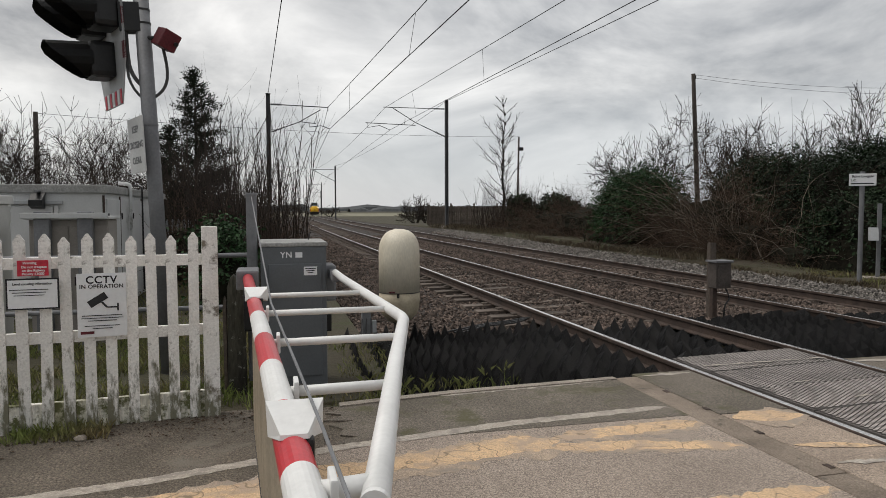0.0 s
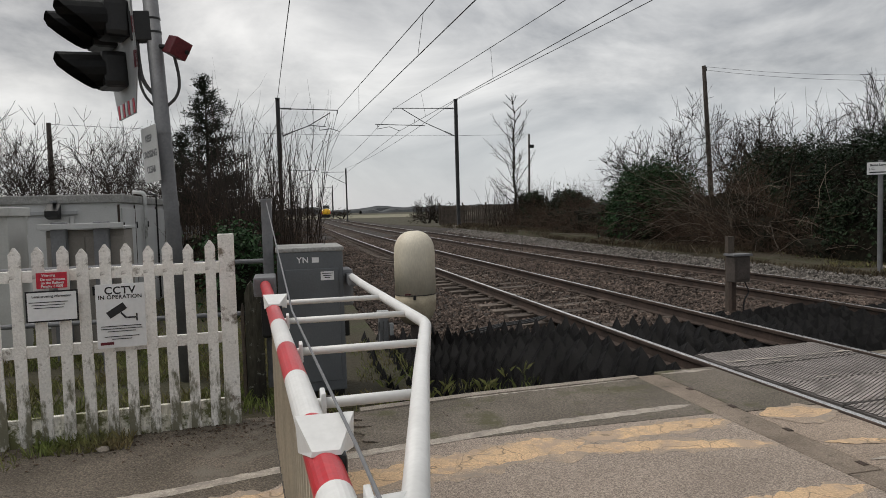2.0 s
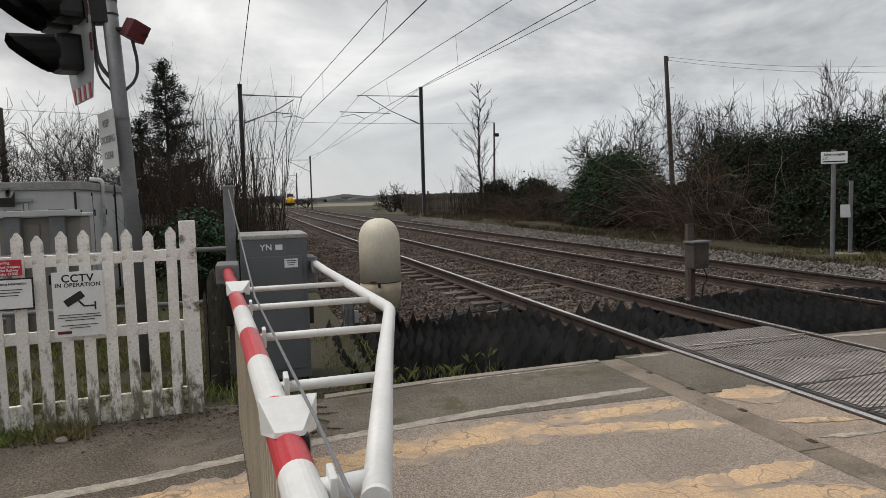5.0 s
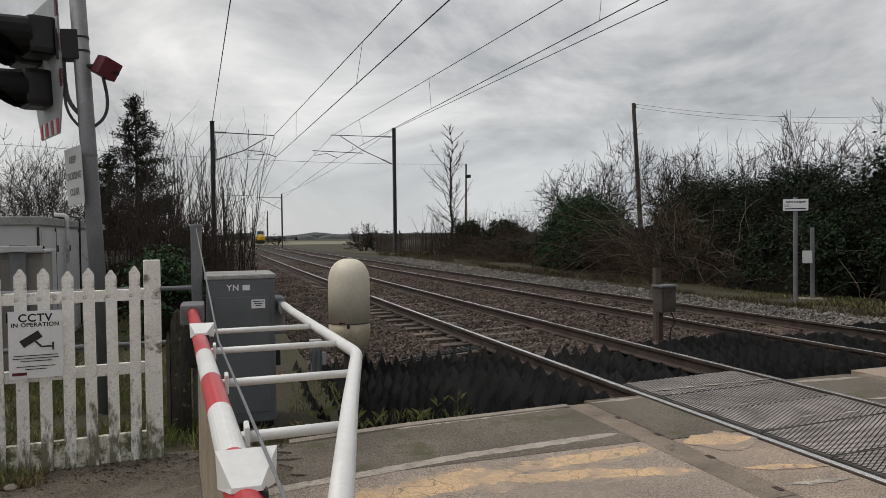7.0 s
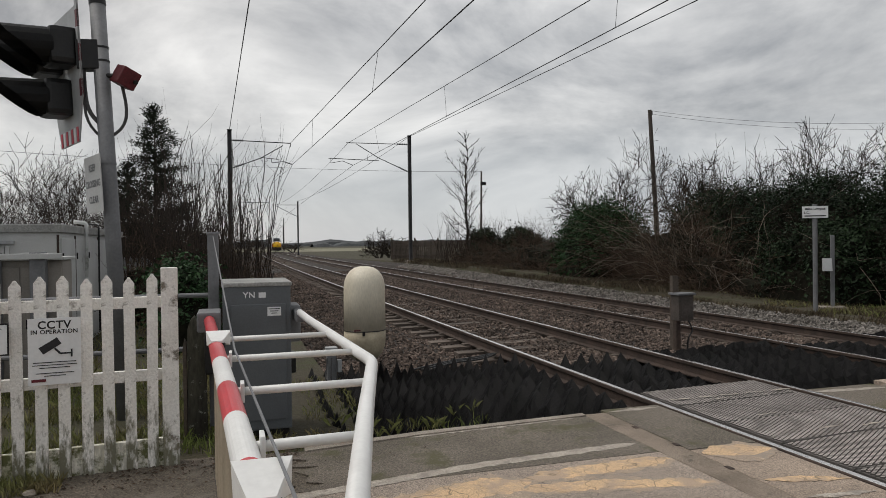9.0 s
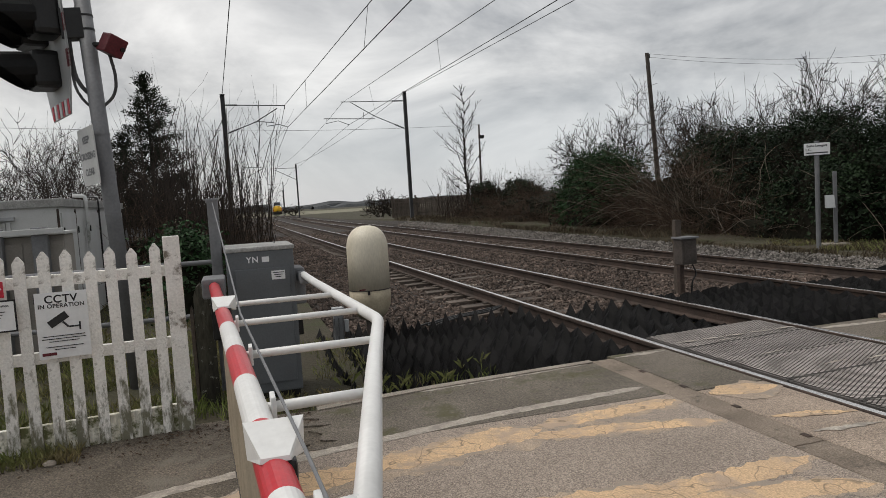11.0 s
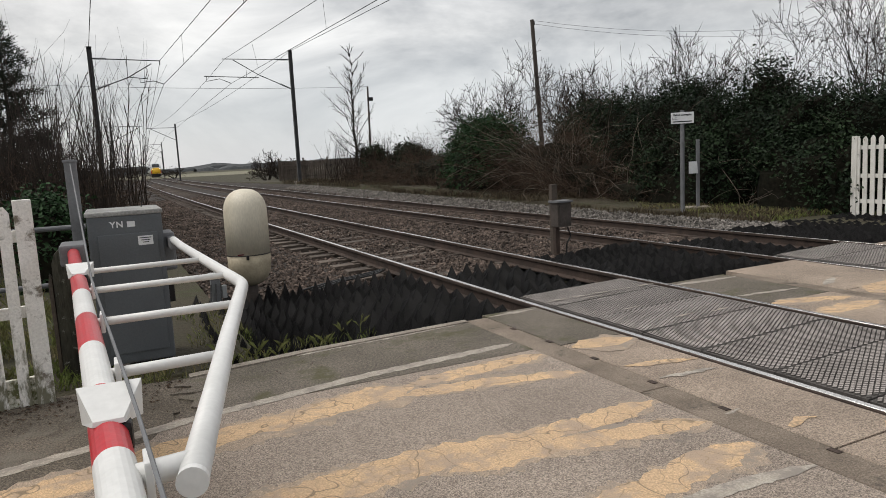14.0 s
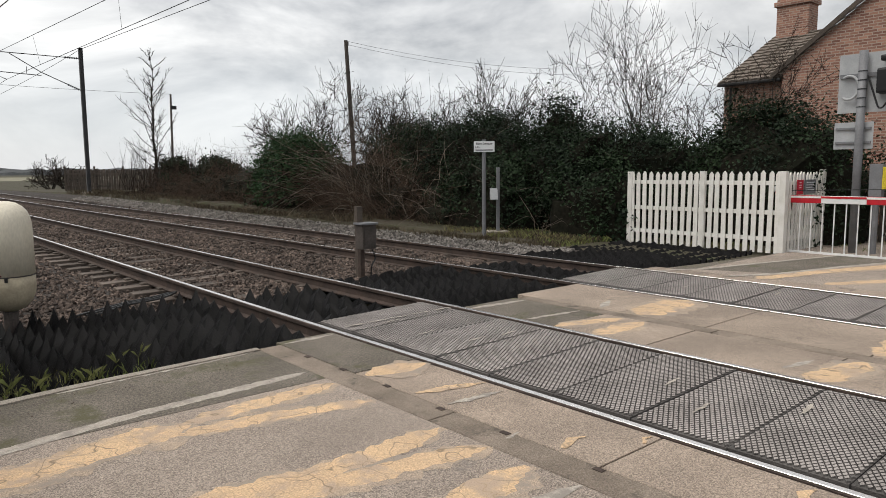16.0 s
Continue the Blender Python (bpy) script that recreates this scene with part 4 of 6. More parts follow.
for k, (x, y, s) in enumerate(((-0.47, 2.42, 0.17), (-0.19, 1.30, 0.16), (-0.45, 1.33, 0.14), (-0.38, 1.18, 0.13), (-0.15, 2.17, 0.09), (-0.5, 0.6, 0.2))):
    stroke([(x - s * 0.7, y - 0.03), (x, y + 0.02), (x + s * 0.6, y)], s * 0.62, "yellow", YL, 0.012, 20 + k)
stroke([(-0.72, 2.69), (-0.60, 2.71)], 0.10, "white_line", "round splash of grey cement", 0.012, 30)
stroke([(2.68, 4.10), (3.36, 4.14), (3.75, 4.16)], 0.42, "yellow", YL, 0.014, 31)
stroke([(1.62, 4.33), (2.4, 4.10)], 0.17, "yellow", YL, 0.012, 32)
stroke([(1.62, 3.86), (2.42, 3.86)], 0.20, "yellow", YL, 0.012, 33)
stroke([(1.60, 2.00), (2.42, 1.90)], 0.24, "yellow", YL, 0.014, 34)
stroke([(2.68, 1.92), (3.74, 1.90)], 0.24, "yellow", YL, 0.014, 35)
stroke([(1.81, 2.27), (2.2, 2.2)], 0.06, "white_line", WL, 0.012, 36)
stroke([(1.62, 5.48), (2.44, 5.42)], 0.08, "white_line", WL, 0.012, 37, 0.0026)
stroke([(2.68, 4.55), (3.1, 4.75)], 0.09, "white_line", WL, 0.012, 38, 0.0026)
stroke([(1.62, 4.72), (2.4, 4.62)], 0.06, "white_line", WL, 0.012, 39, 0.0026)
stroke([(5.5, 5.7), (6.13, 5.33), (7.36, 5.04), (9.29, 4.55)], 0.09, "white_line", WL, 0.012, 40, 0.0046, wob=0.3)
stroke([(5.71, 4.75), (6.54, 4.33), (7.8, 4.02), (9.39, 3.5)], 0.11, "white_line", WL, 0.012, 44, 0.0046, wob=0.3)
stroke([(5.83, 4.33), (7.04, 4.06), (8.86, 3.35)], 0.26, "yellow", YL, 0.014, 41, 0.0036)
stroke([(6.0, 3.55), (7.2, 2.95), (9, 2.2)], 0.20, "yellow", YL, 0.014, 42)
stroke([(6.0, 2.2), (7.6, 1.7)], 0.22, "yellow", YL, 0.014, 43)
for k, (x, y) in enumerate(((0.55, 4.9), (1.05, 4.35), (0.7, 4.4), (0.85, 2.6), (0.5, 2.2), (0.95, 1.75), (0.6, 5.5), (4.5, 4.6), (4.8, 3.6))):
    stroke([(x - 0.12, y - 0.01), (x, y), (x + 0.11, y + 0.015)], 0.018 + 0.012 * (k % 3), "white_line", "scuffed chalky wear mark", 0.012, 50 + k, 0.008 + 0.0213 * (x if x < 2 else x - 3.85))
for k, x in enumerate((0.12, 0.38, 0.64, 0.90, 1.16)):
    stroke([(x, 5.62 - 0.05 * x), (x + 0.24, 5.61 - 0.05 * x)], 0.05, "white_line", WL, 0.012, 60 + k, 0.011 + 0.0213 * (x + 0.12))


# ---------------------------------------------------------------- black rubber trespass guards
def guard_mesh(width, length, seed, h=0.185, pitch=0.185):
    r = random.Random(seed)
    n_ = max(2, round(width / pitch))
    p = width / n_
    v, f = [], []
    rows = max(4, int(length / 0.16))
    for k in range(n_):
        x = -width / 2 + k * p
        base = len(v)
        peak0 = h * r.uniform(0.86, 1.1)
        for j in range(rows + 1):
            y = length * j / rows
            lean = 0.025 * math.sin(y * 2.6 + k * 0.9 + seed)
            pk = peak0 * (0.76 + 0.24 * math.cos(2 * math.pi * (j % 2) / 2)) + r.uniform(-0.008, 0.008) + (0.035 if j == rows else 0.0)
            v += [(x + 0.004, y, -h * 0.15), (x + p * 0.60 + lean, y, pk), (x + p - 0.004, y, -h * 0.15)]
            if j:
                o = base + 3 * (j - 1)
                f += [(o, o + 3, o + 4, o + 1), (o + 1, o + 4, o + 5, o + 2)]
        f += [(base, base + 1, base + 2), (base + 3 * rows, base + 3 * rows + 2, base + 3 * rows + 1)]
    b0 = len(v)
    v += [(-width / 2, 0, -0.02), (width / 2, 0, -0.02), (width / 2, length, -0.02), (-width / 2, length, -0.02)]
    f.append((b0, b0 + 1, b0 + 2, b0 + 3))
    return v, f


def guards(x0, x1, y0, y1, n_, z, skew=0.0):
    for k in range(n_):
        w_ = (x1 - x0) / n_
        v_, f_ = guard_mesh(w_ - 0.01, y1 - y0 + rng.uniform(-0.05, 0.08), 7 * k + int(x0 * 10) + 200)
        o = raw("trespass_guard", v_, f_, "rubber_black")
        o.matrix_world = pose(x0 + (k + 0.5) * w_, y0 + skew * k, z + rng.uniform(-0.01, 0.012), rng.uniform(-0.4, 0.4), rng.uniform(-0.8, 0.8), rng.uniform(-0.8, 0.8))
        tagged(o, "black ridged rubber trespass guard panel beside the crossing", "trespass guard", "trespass guards")


guards(-2.95, -0.13, 5.52, 8.45, 5, -0.185, 0.02)
guards(0.10, 1.41, 6.10, 8.45, 2, -0.215)
guards(1.60, 3.75, 5.72, 8.55, 4, -0.195)
guards(3.95, 5.26, 6.20, 8.35, 2, -0.215)
guards(5.45, 8.95, 5.85, 8.65, 6, -0.17, 0.0)

# ---------------------------------------------------------------- signs on the near fence
FT = math.degrees(math.atan2(0.44, 4.13))


def fence_sign(name, label, x, z0, z1, w_, face, border=None):
    y = 5.2 - (-4.07 - x) * 0.1065 - 0.03
    t = thing(name, label, "sign", (x, y, z0), FT, group="signs on the fence")
    h = z1 - z0
    if border:
        part("border", box(B(), (0, 0, h / 2), (w_, 0.006, h), 0.001), border, t)
        part("plate", box(B(), (0, -0.003, h / 2), (w_ - 0.02, 0.004, h - 0.02)), face, t)
    else:
        part("plate", box(B(), (0, 0, h / 2), (w_, 0.006, h), 0.001), face, t)
    return t, h


def line_bar(t, x, z, w_, h, material="ink", y=-0.0065):
    part("print_line", box(B(), (x, y, z), (w_, 0.002, h)), material, t)


t, h = fence_sign("cctv_sign", "white CCTV in operation sign with a black camera symbol", -4.755, 0.60, 1.02, 0.295, "sign_white")
text_part("lettering", "CCTV", 0.068, pose(0.0, -0.004, h - 0.045, 90, 0, 0), "ink", t, "", 1.08)
text_part("lettering", "IN OPERATION", 0.036, pose(0, -0.004, h - 0.087, 90, 0, 0), "ink", t, "", 1.08)
b = box(B(), (0, 0, 0), (0.12, 0.002, 0.048), 0, pose(-0.025, -0.005, h - 0.175, 0, -32, 0))
part("camera_symbol", b, "ink", t)
b = B()
rod(b, (0.0, -0.005, h - 0.19), (0.03, -0.005, h - 0.225), 0.006, n=4)
rod(b, (0.03, -0.005, h - 0.225), (0.095, -0.005, h - 0.225), 0.005, n=4)
rod(b, (0.095, -0.005, h - 0.20), (0.095, -0.005, h - 0.25), 0.005, n=4)
part("bracket_symbol", b, "ink", t)
for k, w_ in enumerate((0.24, 0.25, 0.17, 0.0, 0.21, 0.12)):
    if w_:
        line_bar(t, 0, h - 0.278 - 0.017 * k, w_, 0.0045)
line_bar(t, -0.09, 0.03, 0.08, 0.018, "dark_red")
t, h = fence_sign("warning_sign", "red trespass warning sign on the fence", -5.145, 1.015, 1.115, 0.175, "sign_red")
for k, s in enumerate(("Warning", "Do not trespass", "on the Railway", "Penalty £1000")):
    text_part("lettering", s, 0.022, pose(-0.018 + 0.003 * len(s) - 0.02, -0.004, h - 0.017 - 0.022 * k - (0.004 if k else 0), 90, 0, 0), "sign_white", t)
t, h = fence_sign("information_sign", "white level crossing information sign with a black border", -5.15, 0.80, 1.0, 0.30, "sign_white", "ink")
text_part("lettering", "Level crossing information", 0.021, pose(0, -0.006, h - 0.035, 90, 0, 0), "ink", t)
for k, w_ in enumerate((0.22, 0.19, 0.17)):
    line_bar(t, -0.02, h - 0.072 - 0.018 * k, w_, 0.0045)

# ---------------------------------------------------------------- handrail and clutter behind the fence
hr = thing("handrail", "galvanised steel handrail behind the picket fence", "handrail", (-3.9, 7.4, -0.1))
for z in (1.08, 0.56):
    part("rail", rod(B(), (-5.0, 0.0, z), (0.1, 0.0, z), 0.024, n=10), "steel", hr)
for x in (-4.6, -3.0, -1.5, 0.05):
    part("post", rod(B(), (x, 0.0, 0), (x, 0.0, 1.10), 0.024, n=10), "steel", hr)
pb = thing("pole_stub", "rotten lichen-spotted wooden post stub beside the barrier post", "post", (-3.95, 6.12, -0.1))
stub = B()
prism(stub, [(-0.075, 0.0), (0.07, 0.0), (0.066, 0.93), (0.035, 0.985), (0.012, 0.945), (-0.02, 1.0), (-0.05, 0.97), (-0.072, 0.90)], "y", -0.07, 0.07)
part("stub", stub, "rotten", pb)
part("side_board", prism(B(), [(-0.105, 0.0), (-0.08, 0.0), (-0.082, 0.78), (-0.098, 0.82), (-0.11, 0.74)], "y", -0.05, 0.06), "wood_fence", pb)
pb = thing("conduit_post", "small grey conduit post with cables behind the barrier frame", "post", (-2.62, 8.0, -0.2))
part("pillar", box(B(), (0, 0, 0.24), (0.10, 0.09, 0.48), 0.008), "steel", pb)
part("cap", box(B(), (0, 0, 0.50), (0.13, 0.11, 0.03), 0.006), "sign_grey", pb)
part("side_box", box(B(), (0.09, 0, 0.30), (0.05, 0.06, 0.14), 0.006), "sign_grey", pb)
for k in range(3):
    part("cable", pipe(B(), bend([(0.05 * k - 0.05, -0.05, 0.4), (0.06 * k - 0.08, -0.10, 0.15), (0.25 + 0.1 * k, -0.05, 0.03)], 0.05), 0.008, 5), "rubber_cable", pb)
troughs = thing("cable_trough", "grey concrete cable trough lids beside the cabinet", "cable trough", (-2.95, 7.4, -0.19))
for k in range(5):
    part("lid", box(B(), (0.02 * (k % 2), 0.46 * k, 0.04), (0.36, 0.44, 0.07), 0.01), "asphalt_moss", troughs)

# grey location cases behind the fence
lc = thing("location_case", "beige two-door trackside case behind grey steel uprights", "cabinet", (-5.82, 8.5, -0.1))
part("body", box(B(), (0, 0.30, 0.72), (0.80, 0.46, 1.42), 0.015), "beige_door", lc)
for s in (-1, 1):
    d_ = part("door", box(B(), (s * 0.20, 0.062, 0.70), (0.385, 0.016, 1.32), 0.006), "beige_door", lc)
    part("handle", box(B(), (s * 0.06, 0.047, 0.75), (0.025, 0.02, 0.10), 0.004), "black", d_)
    part("upright", box(B(), (-0.235 if s < 0 else 0.19, -0.02, 0.76), (0.15, 0.11, 1.52), 0.008), "steel", lc, "grey steel upright")
part("top_bar", box(B(), (0, -0.095, 1.475), (0.86, 0.035, 0.06), 0.006), "hut", lc, "pale weathered top bar")
part("hood", box(B(), (0, 0.28, 1.45), (0.86, 0.56, 0.035), 0.008), "hut", lc)
vp = thing("vent_pipe", "white capped vent pipe behind the fence", "pipe", (-6.74, 9.5, -0.1))
part("pipe", rod(B(), (0, 0, 0), (0, 0, 1.56), 0.043, n=14), "pale_case", vp)
part("collar", rod(B(), (0, 0, 1.38), (0, 0, 1.52), 0.052, n=14), "pale_case", vp)
part("cap", lathe(B(), [(0.055, 1.55), (0.06, 1.59), (0.05, 1.63), (0.02, 1.65)], 14), "pale_case", vp)
wc = thing("relay_case", "off-white steel relay case with a grey front panel", "cabinet", (-6.97, 8.75, -0.1))
part("body", box(B(), (0, 0, 0.80), (0.84, 0.55, 1.60), 0.012), "pale_case", wc)
part("lid", box(B(), (0, -0.01, 1.65), (0.92, 0.64, 0.10), 0.012), "pale_case", wc)
part("front_panel", box(B(), (-0.10, -0.282, 1.0), (0.60, 0.016, 0.86), 0.006), "steel", wc, "grey front panel")
part("vent_hole", rod(B(), (0.24, -0.272, 1.50), (0.24, -0.280, 1.50), 0.018, n=12), "black", wc)
part("lifting_eye", pipe(B(), [(0.10 + 0.06 * math.cos(a_), 0, 1.70 + 0.05 * math.sin(a_)) for a_ in [math.pi * k / 8 for k in range(9)]], 0.008, 6), "black", wc)
pf = thing("palisade_fence", "grey steel palisade fence behind the equipment building", "fence", (-7.3, 20.0, -0.1))
for k in range(16):
    part("pale", prism(B(), [(-0.035, 0.05), (0.035, 0.05), (0.035, 1.24), (0.0, 1.32), (-0.035, 1.24)], "y", -0.006, 0.006), "steel", pf).matrix_local = pose(0.14 * k, 0, 0)
for z in (0.3, 1.1):
    part("rail", box(B(), (1.05, 0.03, z), (2.2, 0.04, 0.05)), "steel", pf)

# ---------------------------------------------------------------- grey relocatable equipment building
hut = thing("equipment_building", "pale grey steel railway equipment building with flat roof", "building", (-7.67, 13.87, -0.1))
HL, HZ = 2.925, 1.796
part("wall", box(B(), (0, 0, HZ / 2), (3.42, HL * 2 - 0.08, HZ), 0.01), "hut", hut)
part("roof", box(B(), (0, 0, HZ + 0.04), (3.5, HL * 2, 0.12), 0.012), "cabinet_top", hut, "pale weathered roof rim")
n_pan = 6
pw = (HL * 2 - 0.2) / n_pan
for k in range(n_pan):
    y = -HL + 0.1 + pw * (k + 0.5)
    sp_ = part("side_panel", box(B(), (1.716, y, HZ / 2 - 0.02), (0.03, pw - 0.05, HZ - 0.16), 0.008), "hut", hut)
    part("hinge", box(B(), (1.738, y - pw / 2 + 0.06, HZ * 0.8), (0.02, 0.03, 0.10), 0.004), "black", sp_)
    part("panel_seam", box(B(), (1.722, y + pw / 2, HZ / 2), (0.018, 0.03, HZ - 0.1)), "rail_web", hut)
dr = part("door", box(B(), (0.62, -HL + 0.025, 0.80), (0.86, 0.03, 1.58), 0.008), "hut", hut)
part("handle", box(B(), (0.30, -HL, 0.9), (0.03, 0.03, 0.14), 0.005), "black", dr)
part("notice", box(B(), (0.42, -HL + 0.006, 1.18), (0.10, 0.006, 0.09)), "sign_white", dr, "small white notice")
part("door_frame", box(B(), (0.62, -HL + 0.01, 1.645), (1.10, 0.06, 0.05), 0.004), "sign_grey", hut)
for s in (-1, 1):
    part("door_frame", box(B(), (0.62 + s * 0.47, -HL + 0.02, 0.80), (0.05, 0.05, 1.6), 0.004), "hut", hut)
part("corner_seam", box(B(), (1.70, -HL + 0.033, HZ / 2), (0.03, 0.02, HZ - 0.1)), "rail_web", hut)
fl = part("floodlight", prism(B(), [(-HL - 0.02, HZ - 0.01), (-HL - 0.20, HZ - 0.12), (-HL - 0.20, HZ - 0.20), (-HL - 0.06, HZ - 0.24)], "x", 0.80, 0.97), "black", hut)
part("bracket", box(B(), (0.885, -HL - 0.06, HZ + 0.0), (0.05, 0.20, 0.03), 0.004), "steel", fl)
for k, y in enumerate((-HL + 1.6, -HL + 2.7)):
    part("conduit", pipe(B(), bend([(1.78, y, 0.1), (1.78, y, HZ + 0.16), (1.6, y, HZ + 0.18)], 0.05), 0.03 if k == 0 else 0.015, 8), "hut" if k == 0 else "black", hut)

# ---------------------------------------------------------------- road signal
sg = thing("road_traffic_signal", "grey post with black twin-lamp level crossing signal and red siren box", "traffic signal", (-4.61, 7.0, -0.1))
sg.matrix_world = pose(-4.61, 7.0, -0.1, 0, -2.7, 0)
part("post", rod(B(), (0, 0, 0), (0, 0, 3.74), 0.067, n=20), "steel", sg, "", True)
part("post_cap", rod(B(), (0, 0, 3.72), (0, 0, 3.76), 0.071, n=20), "black", sg)
for z in (1.93, 2.30, 3.21, 3.33):
    part("band", rod(B(), (0, 0, z), (0, 0, z + 0.018), 0.071, n=20), "black" if z > 2.9 else "steel", sg)
TS = -64
R = pose(0, 0, 0, 0, 0, TS)
# white plate in pale grey paint: its backlit shade is in the colour
kp = part("keep_clear_plate", box(B(), (0, 0, 0), (0.44, 0.01, 0.50), 0.004, pose(-0.05, -0.03, 2.13, 0, 0, TS) @ pose(-0.05, -0.06, 0)), "hut", sg, "white keep crossing clear plate, greyed as if backlit")
for k, s in enumerate(("KEEP", "CROSSING", "CLEAR")):
    text_part("lettering", s, 0.085, pose(-0.05, -0.03, 2.13, 0, 0, TS) @ pose(-0.05, -0.067, 0.14 - 0.14 * k, 90, 0, 0), "steel", kp)
HD = pose(-0.08, 0.0, 3.08, 0, 0, TS)
board = B()
prism(board, [(-0.95, -0.10), (-0.80, -0.56), (-0.25, -0.56), (-0.08, -0.18), (-0.08, 0.62), (-0.95, 0.62)], "y", -0.006, 0.006)
bmesh.ops.transform(board, matrix=HD @ pose(0.12, -0.10, 0), verts=board.verts[:])
bd = part("backboard", board, "sign_grey", sg, "striped backing board of the signal")
for k in range(7):
    s = box(B(), (0, 0, 0), (0.05, 0.004, 0.13), 0, HD @ pose(0.12, -0.109, 0) @ pose(-0.76 + 0.082 * k, 0, -0.49))
    part("stripe", s, "sign_red" if k % 2 == 0 else "sign_white", bd)
for k in range(6):
    s = box(B(), (0, 0, 0), (0.05, 0.018, 0.15), 0, HD @ pose(0.12, -0.10, 0) @ pose(-0.105, 0, -0.10 + 0.15 * k))
    part("stripe", s, "dark_red" if k % 2 == 0 else "sign_grey", bd)


def lamp_unit(cx, cz):
    u = part("lamp_unit", box(B(), (0, 0, 0), (0.33, 0.24, 0.33), 0.05, HD @ pose(0.12 + cx, -0.20, cz)), "black", sg, "black signal lamp housing")
    hood = B()
    ring0, ring1 = [], []
    for i in range(15):
        a_ = math.radians(-65 + 310 * i / 14)
        ring0.append(hood.verts.new((0.17 * math.cos(a_), 0, 0.17 * math.sin(a_))))
        ring1.append(hood.verts.new((0.155 * math.cos(a_), -0.37 * min(1.0, 0.16 + 0.84 * (math.sin(a_) + 0.95) / 1.5), 0.16 * math.sin(a_) - 0.01)))
    for i in range(14):
        hood.faces.new((ring0[i], ring0[i + 1], ring1[i + 1], ring1[i]))
    bmesh.ops.solidify(hood, geom=hood.faces[:], thickness=0.008)
    bmesh.ops.transform(hood, matrix=HD @ pose(0.12 + cx, -0.29, cz), verts=hood.verts[:])
    part("hood", hood, "black", u)
    part("lens", rod(B(), (HD @ pose(0.12 + cx, -0.30, cz)).translation, (HD @ pose(0.12 + cx, -0.315, cz)).translation, 0.11, n=20), "glass", u)


lamp_unit(-0.74, 0.27)
lamp_unit(-0.30, 0.27)
lamp_unit(-0.52, -0.14)
part("head_bracket", box(B(), (-0.10, 0.0, 3.27), (0.18, 0.14, 0.26), 0.01), "black", sg)
part("siren_bracket", rod(B(), (0.03, -0.03, 3.09), (0.18, -0.07, 3.07), 0.022, n=10), "black", sg)
siren = part("siren_box", box(B(), (0, 0, 0), (0.165, 0.19, 0.165), 0.012, pose(0.20, -0.08, 3.06, 18, 24, 35)), "dark_red", sg, "red siren box, coloured dark as if backlit")
part("sounder", rod(B(), (0.285, -0.165, 3.00), (0.295, -0.18, 2.995), 0.02, n=12), "black", siren)
part("cable", pipe(B(), bend([(-0.14, -0.02, 3.18), (-0.14, -0.02, 2.78), (-0.04, 0, 2.66)], 0.12), 0.018, 8), "rubber_cable", sg)
part("cable", pipe(B(), bend([(-0.16, -0.02, 3.15), (-0.15, -0.02, 2.65), (-0.03, 0, 2.54)], 0.15), 0.012, 8), "rubber_cable", sg)
part("cable", pipe(B(), bend([(0.16, -0.06, 3.03), (0.19, -0.02, 2.8), (0.16, 0, 2.64), (0.04, 0, 2.55)], 0.09), 0.014, 8), "rubber_cable", sg)

# ---------------------------------------------------------------- trackside box and signs across the line
tb = thing("trackside_box", "weathered brown trackside box on a short post between the tracks", "trackside box", (2.64, 8.95, -0.22))
part("post", box(B(), (-0.06, 0, 0.30), (0.075, 0.08, 0.60), 0.006), "rail_web", tb)
part("rear_post", box(B(), (-0.03, 0.10, 0.58), (0.10, 0.08, 1.16), 0.006), "wood_fence", tb)
bx = part("case", box(B(), (0.02, -0.02, 0.70), (0.25, 0.20, 0.38), 0.012), "rust_box", tb)
part("lid", box(B(), (0.02, -0.02, 0.90), (0.30, 0.25, 0.03), 0.006), "steel", tb)
part("case_door", box(B(), (0.02, -0.125, 0.70), (0.19, 0.012, 0.30), 0.004), "rust_box", tb)
part("cable", pipe(B(), bend([(0.10, -0.05, 0.52), (0.16, -0.08, 0.36), (0.06, -0.10, 0.26), (0.04, -0.1, 0.0)], 0.05), 0.012, 6), "black", tb)

ns = thing("crossing_name_sign", "white name board on a grey post before the dark hedge", "sign", (7.55, 11.35, -0.06), -40)
part("post", rod(B(), (0, 0, 0), (0, 0, 2.22), 0.045, n=12), "steel", ns)
part("board", box(B(), (0.0, -0.055, 2.06), (0.46, 0.012, 0.235), 0.004), "sign_white", ns)
text_part("lettering", "Balne Lowgate", 0.062, pose(-0.0, -0.063, 2.125, 90, 0, 0), "ink", ns)
text_part("lettering", "L.C.", 0.062, pose(-0.15, -0.063, 2.05, 90, 0, 0), "ink", ns)
part("print_line", box(B(), (0, -0.062, 1.985), (0.38, 0.002, 0.022)), "ink", ns)
st = thing("telephone_post", "grey post with a small angled white notice box", "post", (8.25, 11.6, -0.06), -35)
part("post", box(B(), (0, 0, 0.80), (0.07, 0.07, 1.60), 0.006), "steel", st)
part("notice_box", prism(B(), [(-0.17, 0.86), (-0.04, 0.86), (-0.04, 1.12), (-0.08, 1.12)], "x", -0.20, -0.03), "sign_grey", st, "angled pale notice box")
part("base", box(B(), (0, 0, 0.06), (0.5, 0.4, 0.12), 0.02), "beam", st)

# ---------------------------------------------------------------- far barrier and signal
fb = thing("level_crossing_barrier", "lowered red and white far barrier with a white barred skirt", "barrier", (9.3, 5.6, -0.02))
ys_ = [5.55, 4.87, 4.17, 3.47, 2.77, 2.07, 1.37, 0.67, -0.03, -0.73, -1.43, -2.13, -2.83]
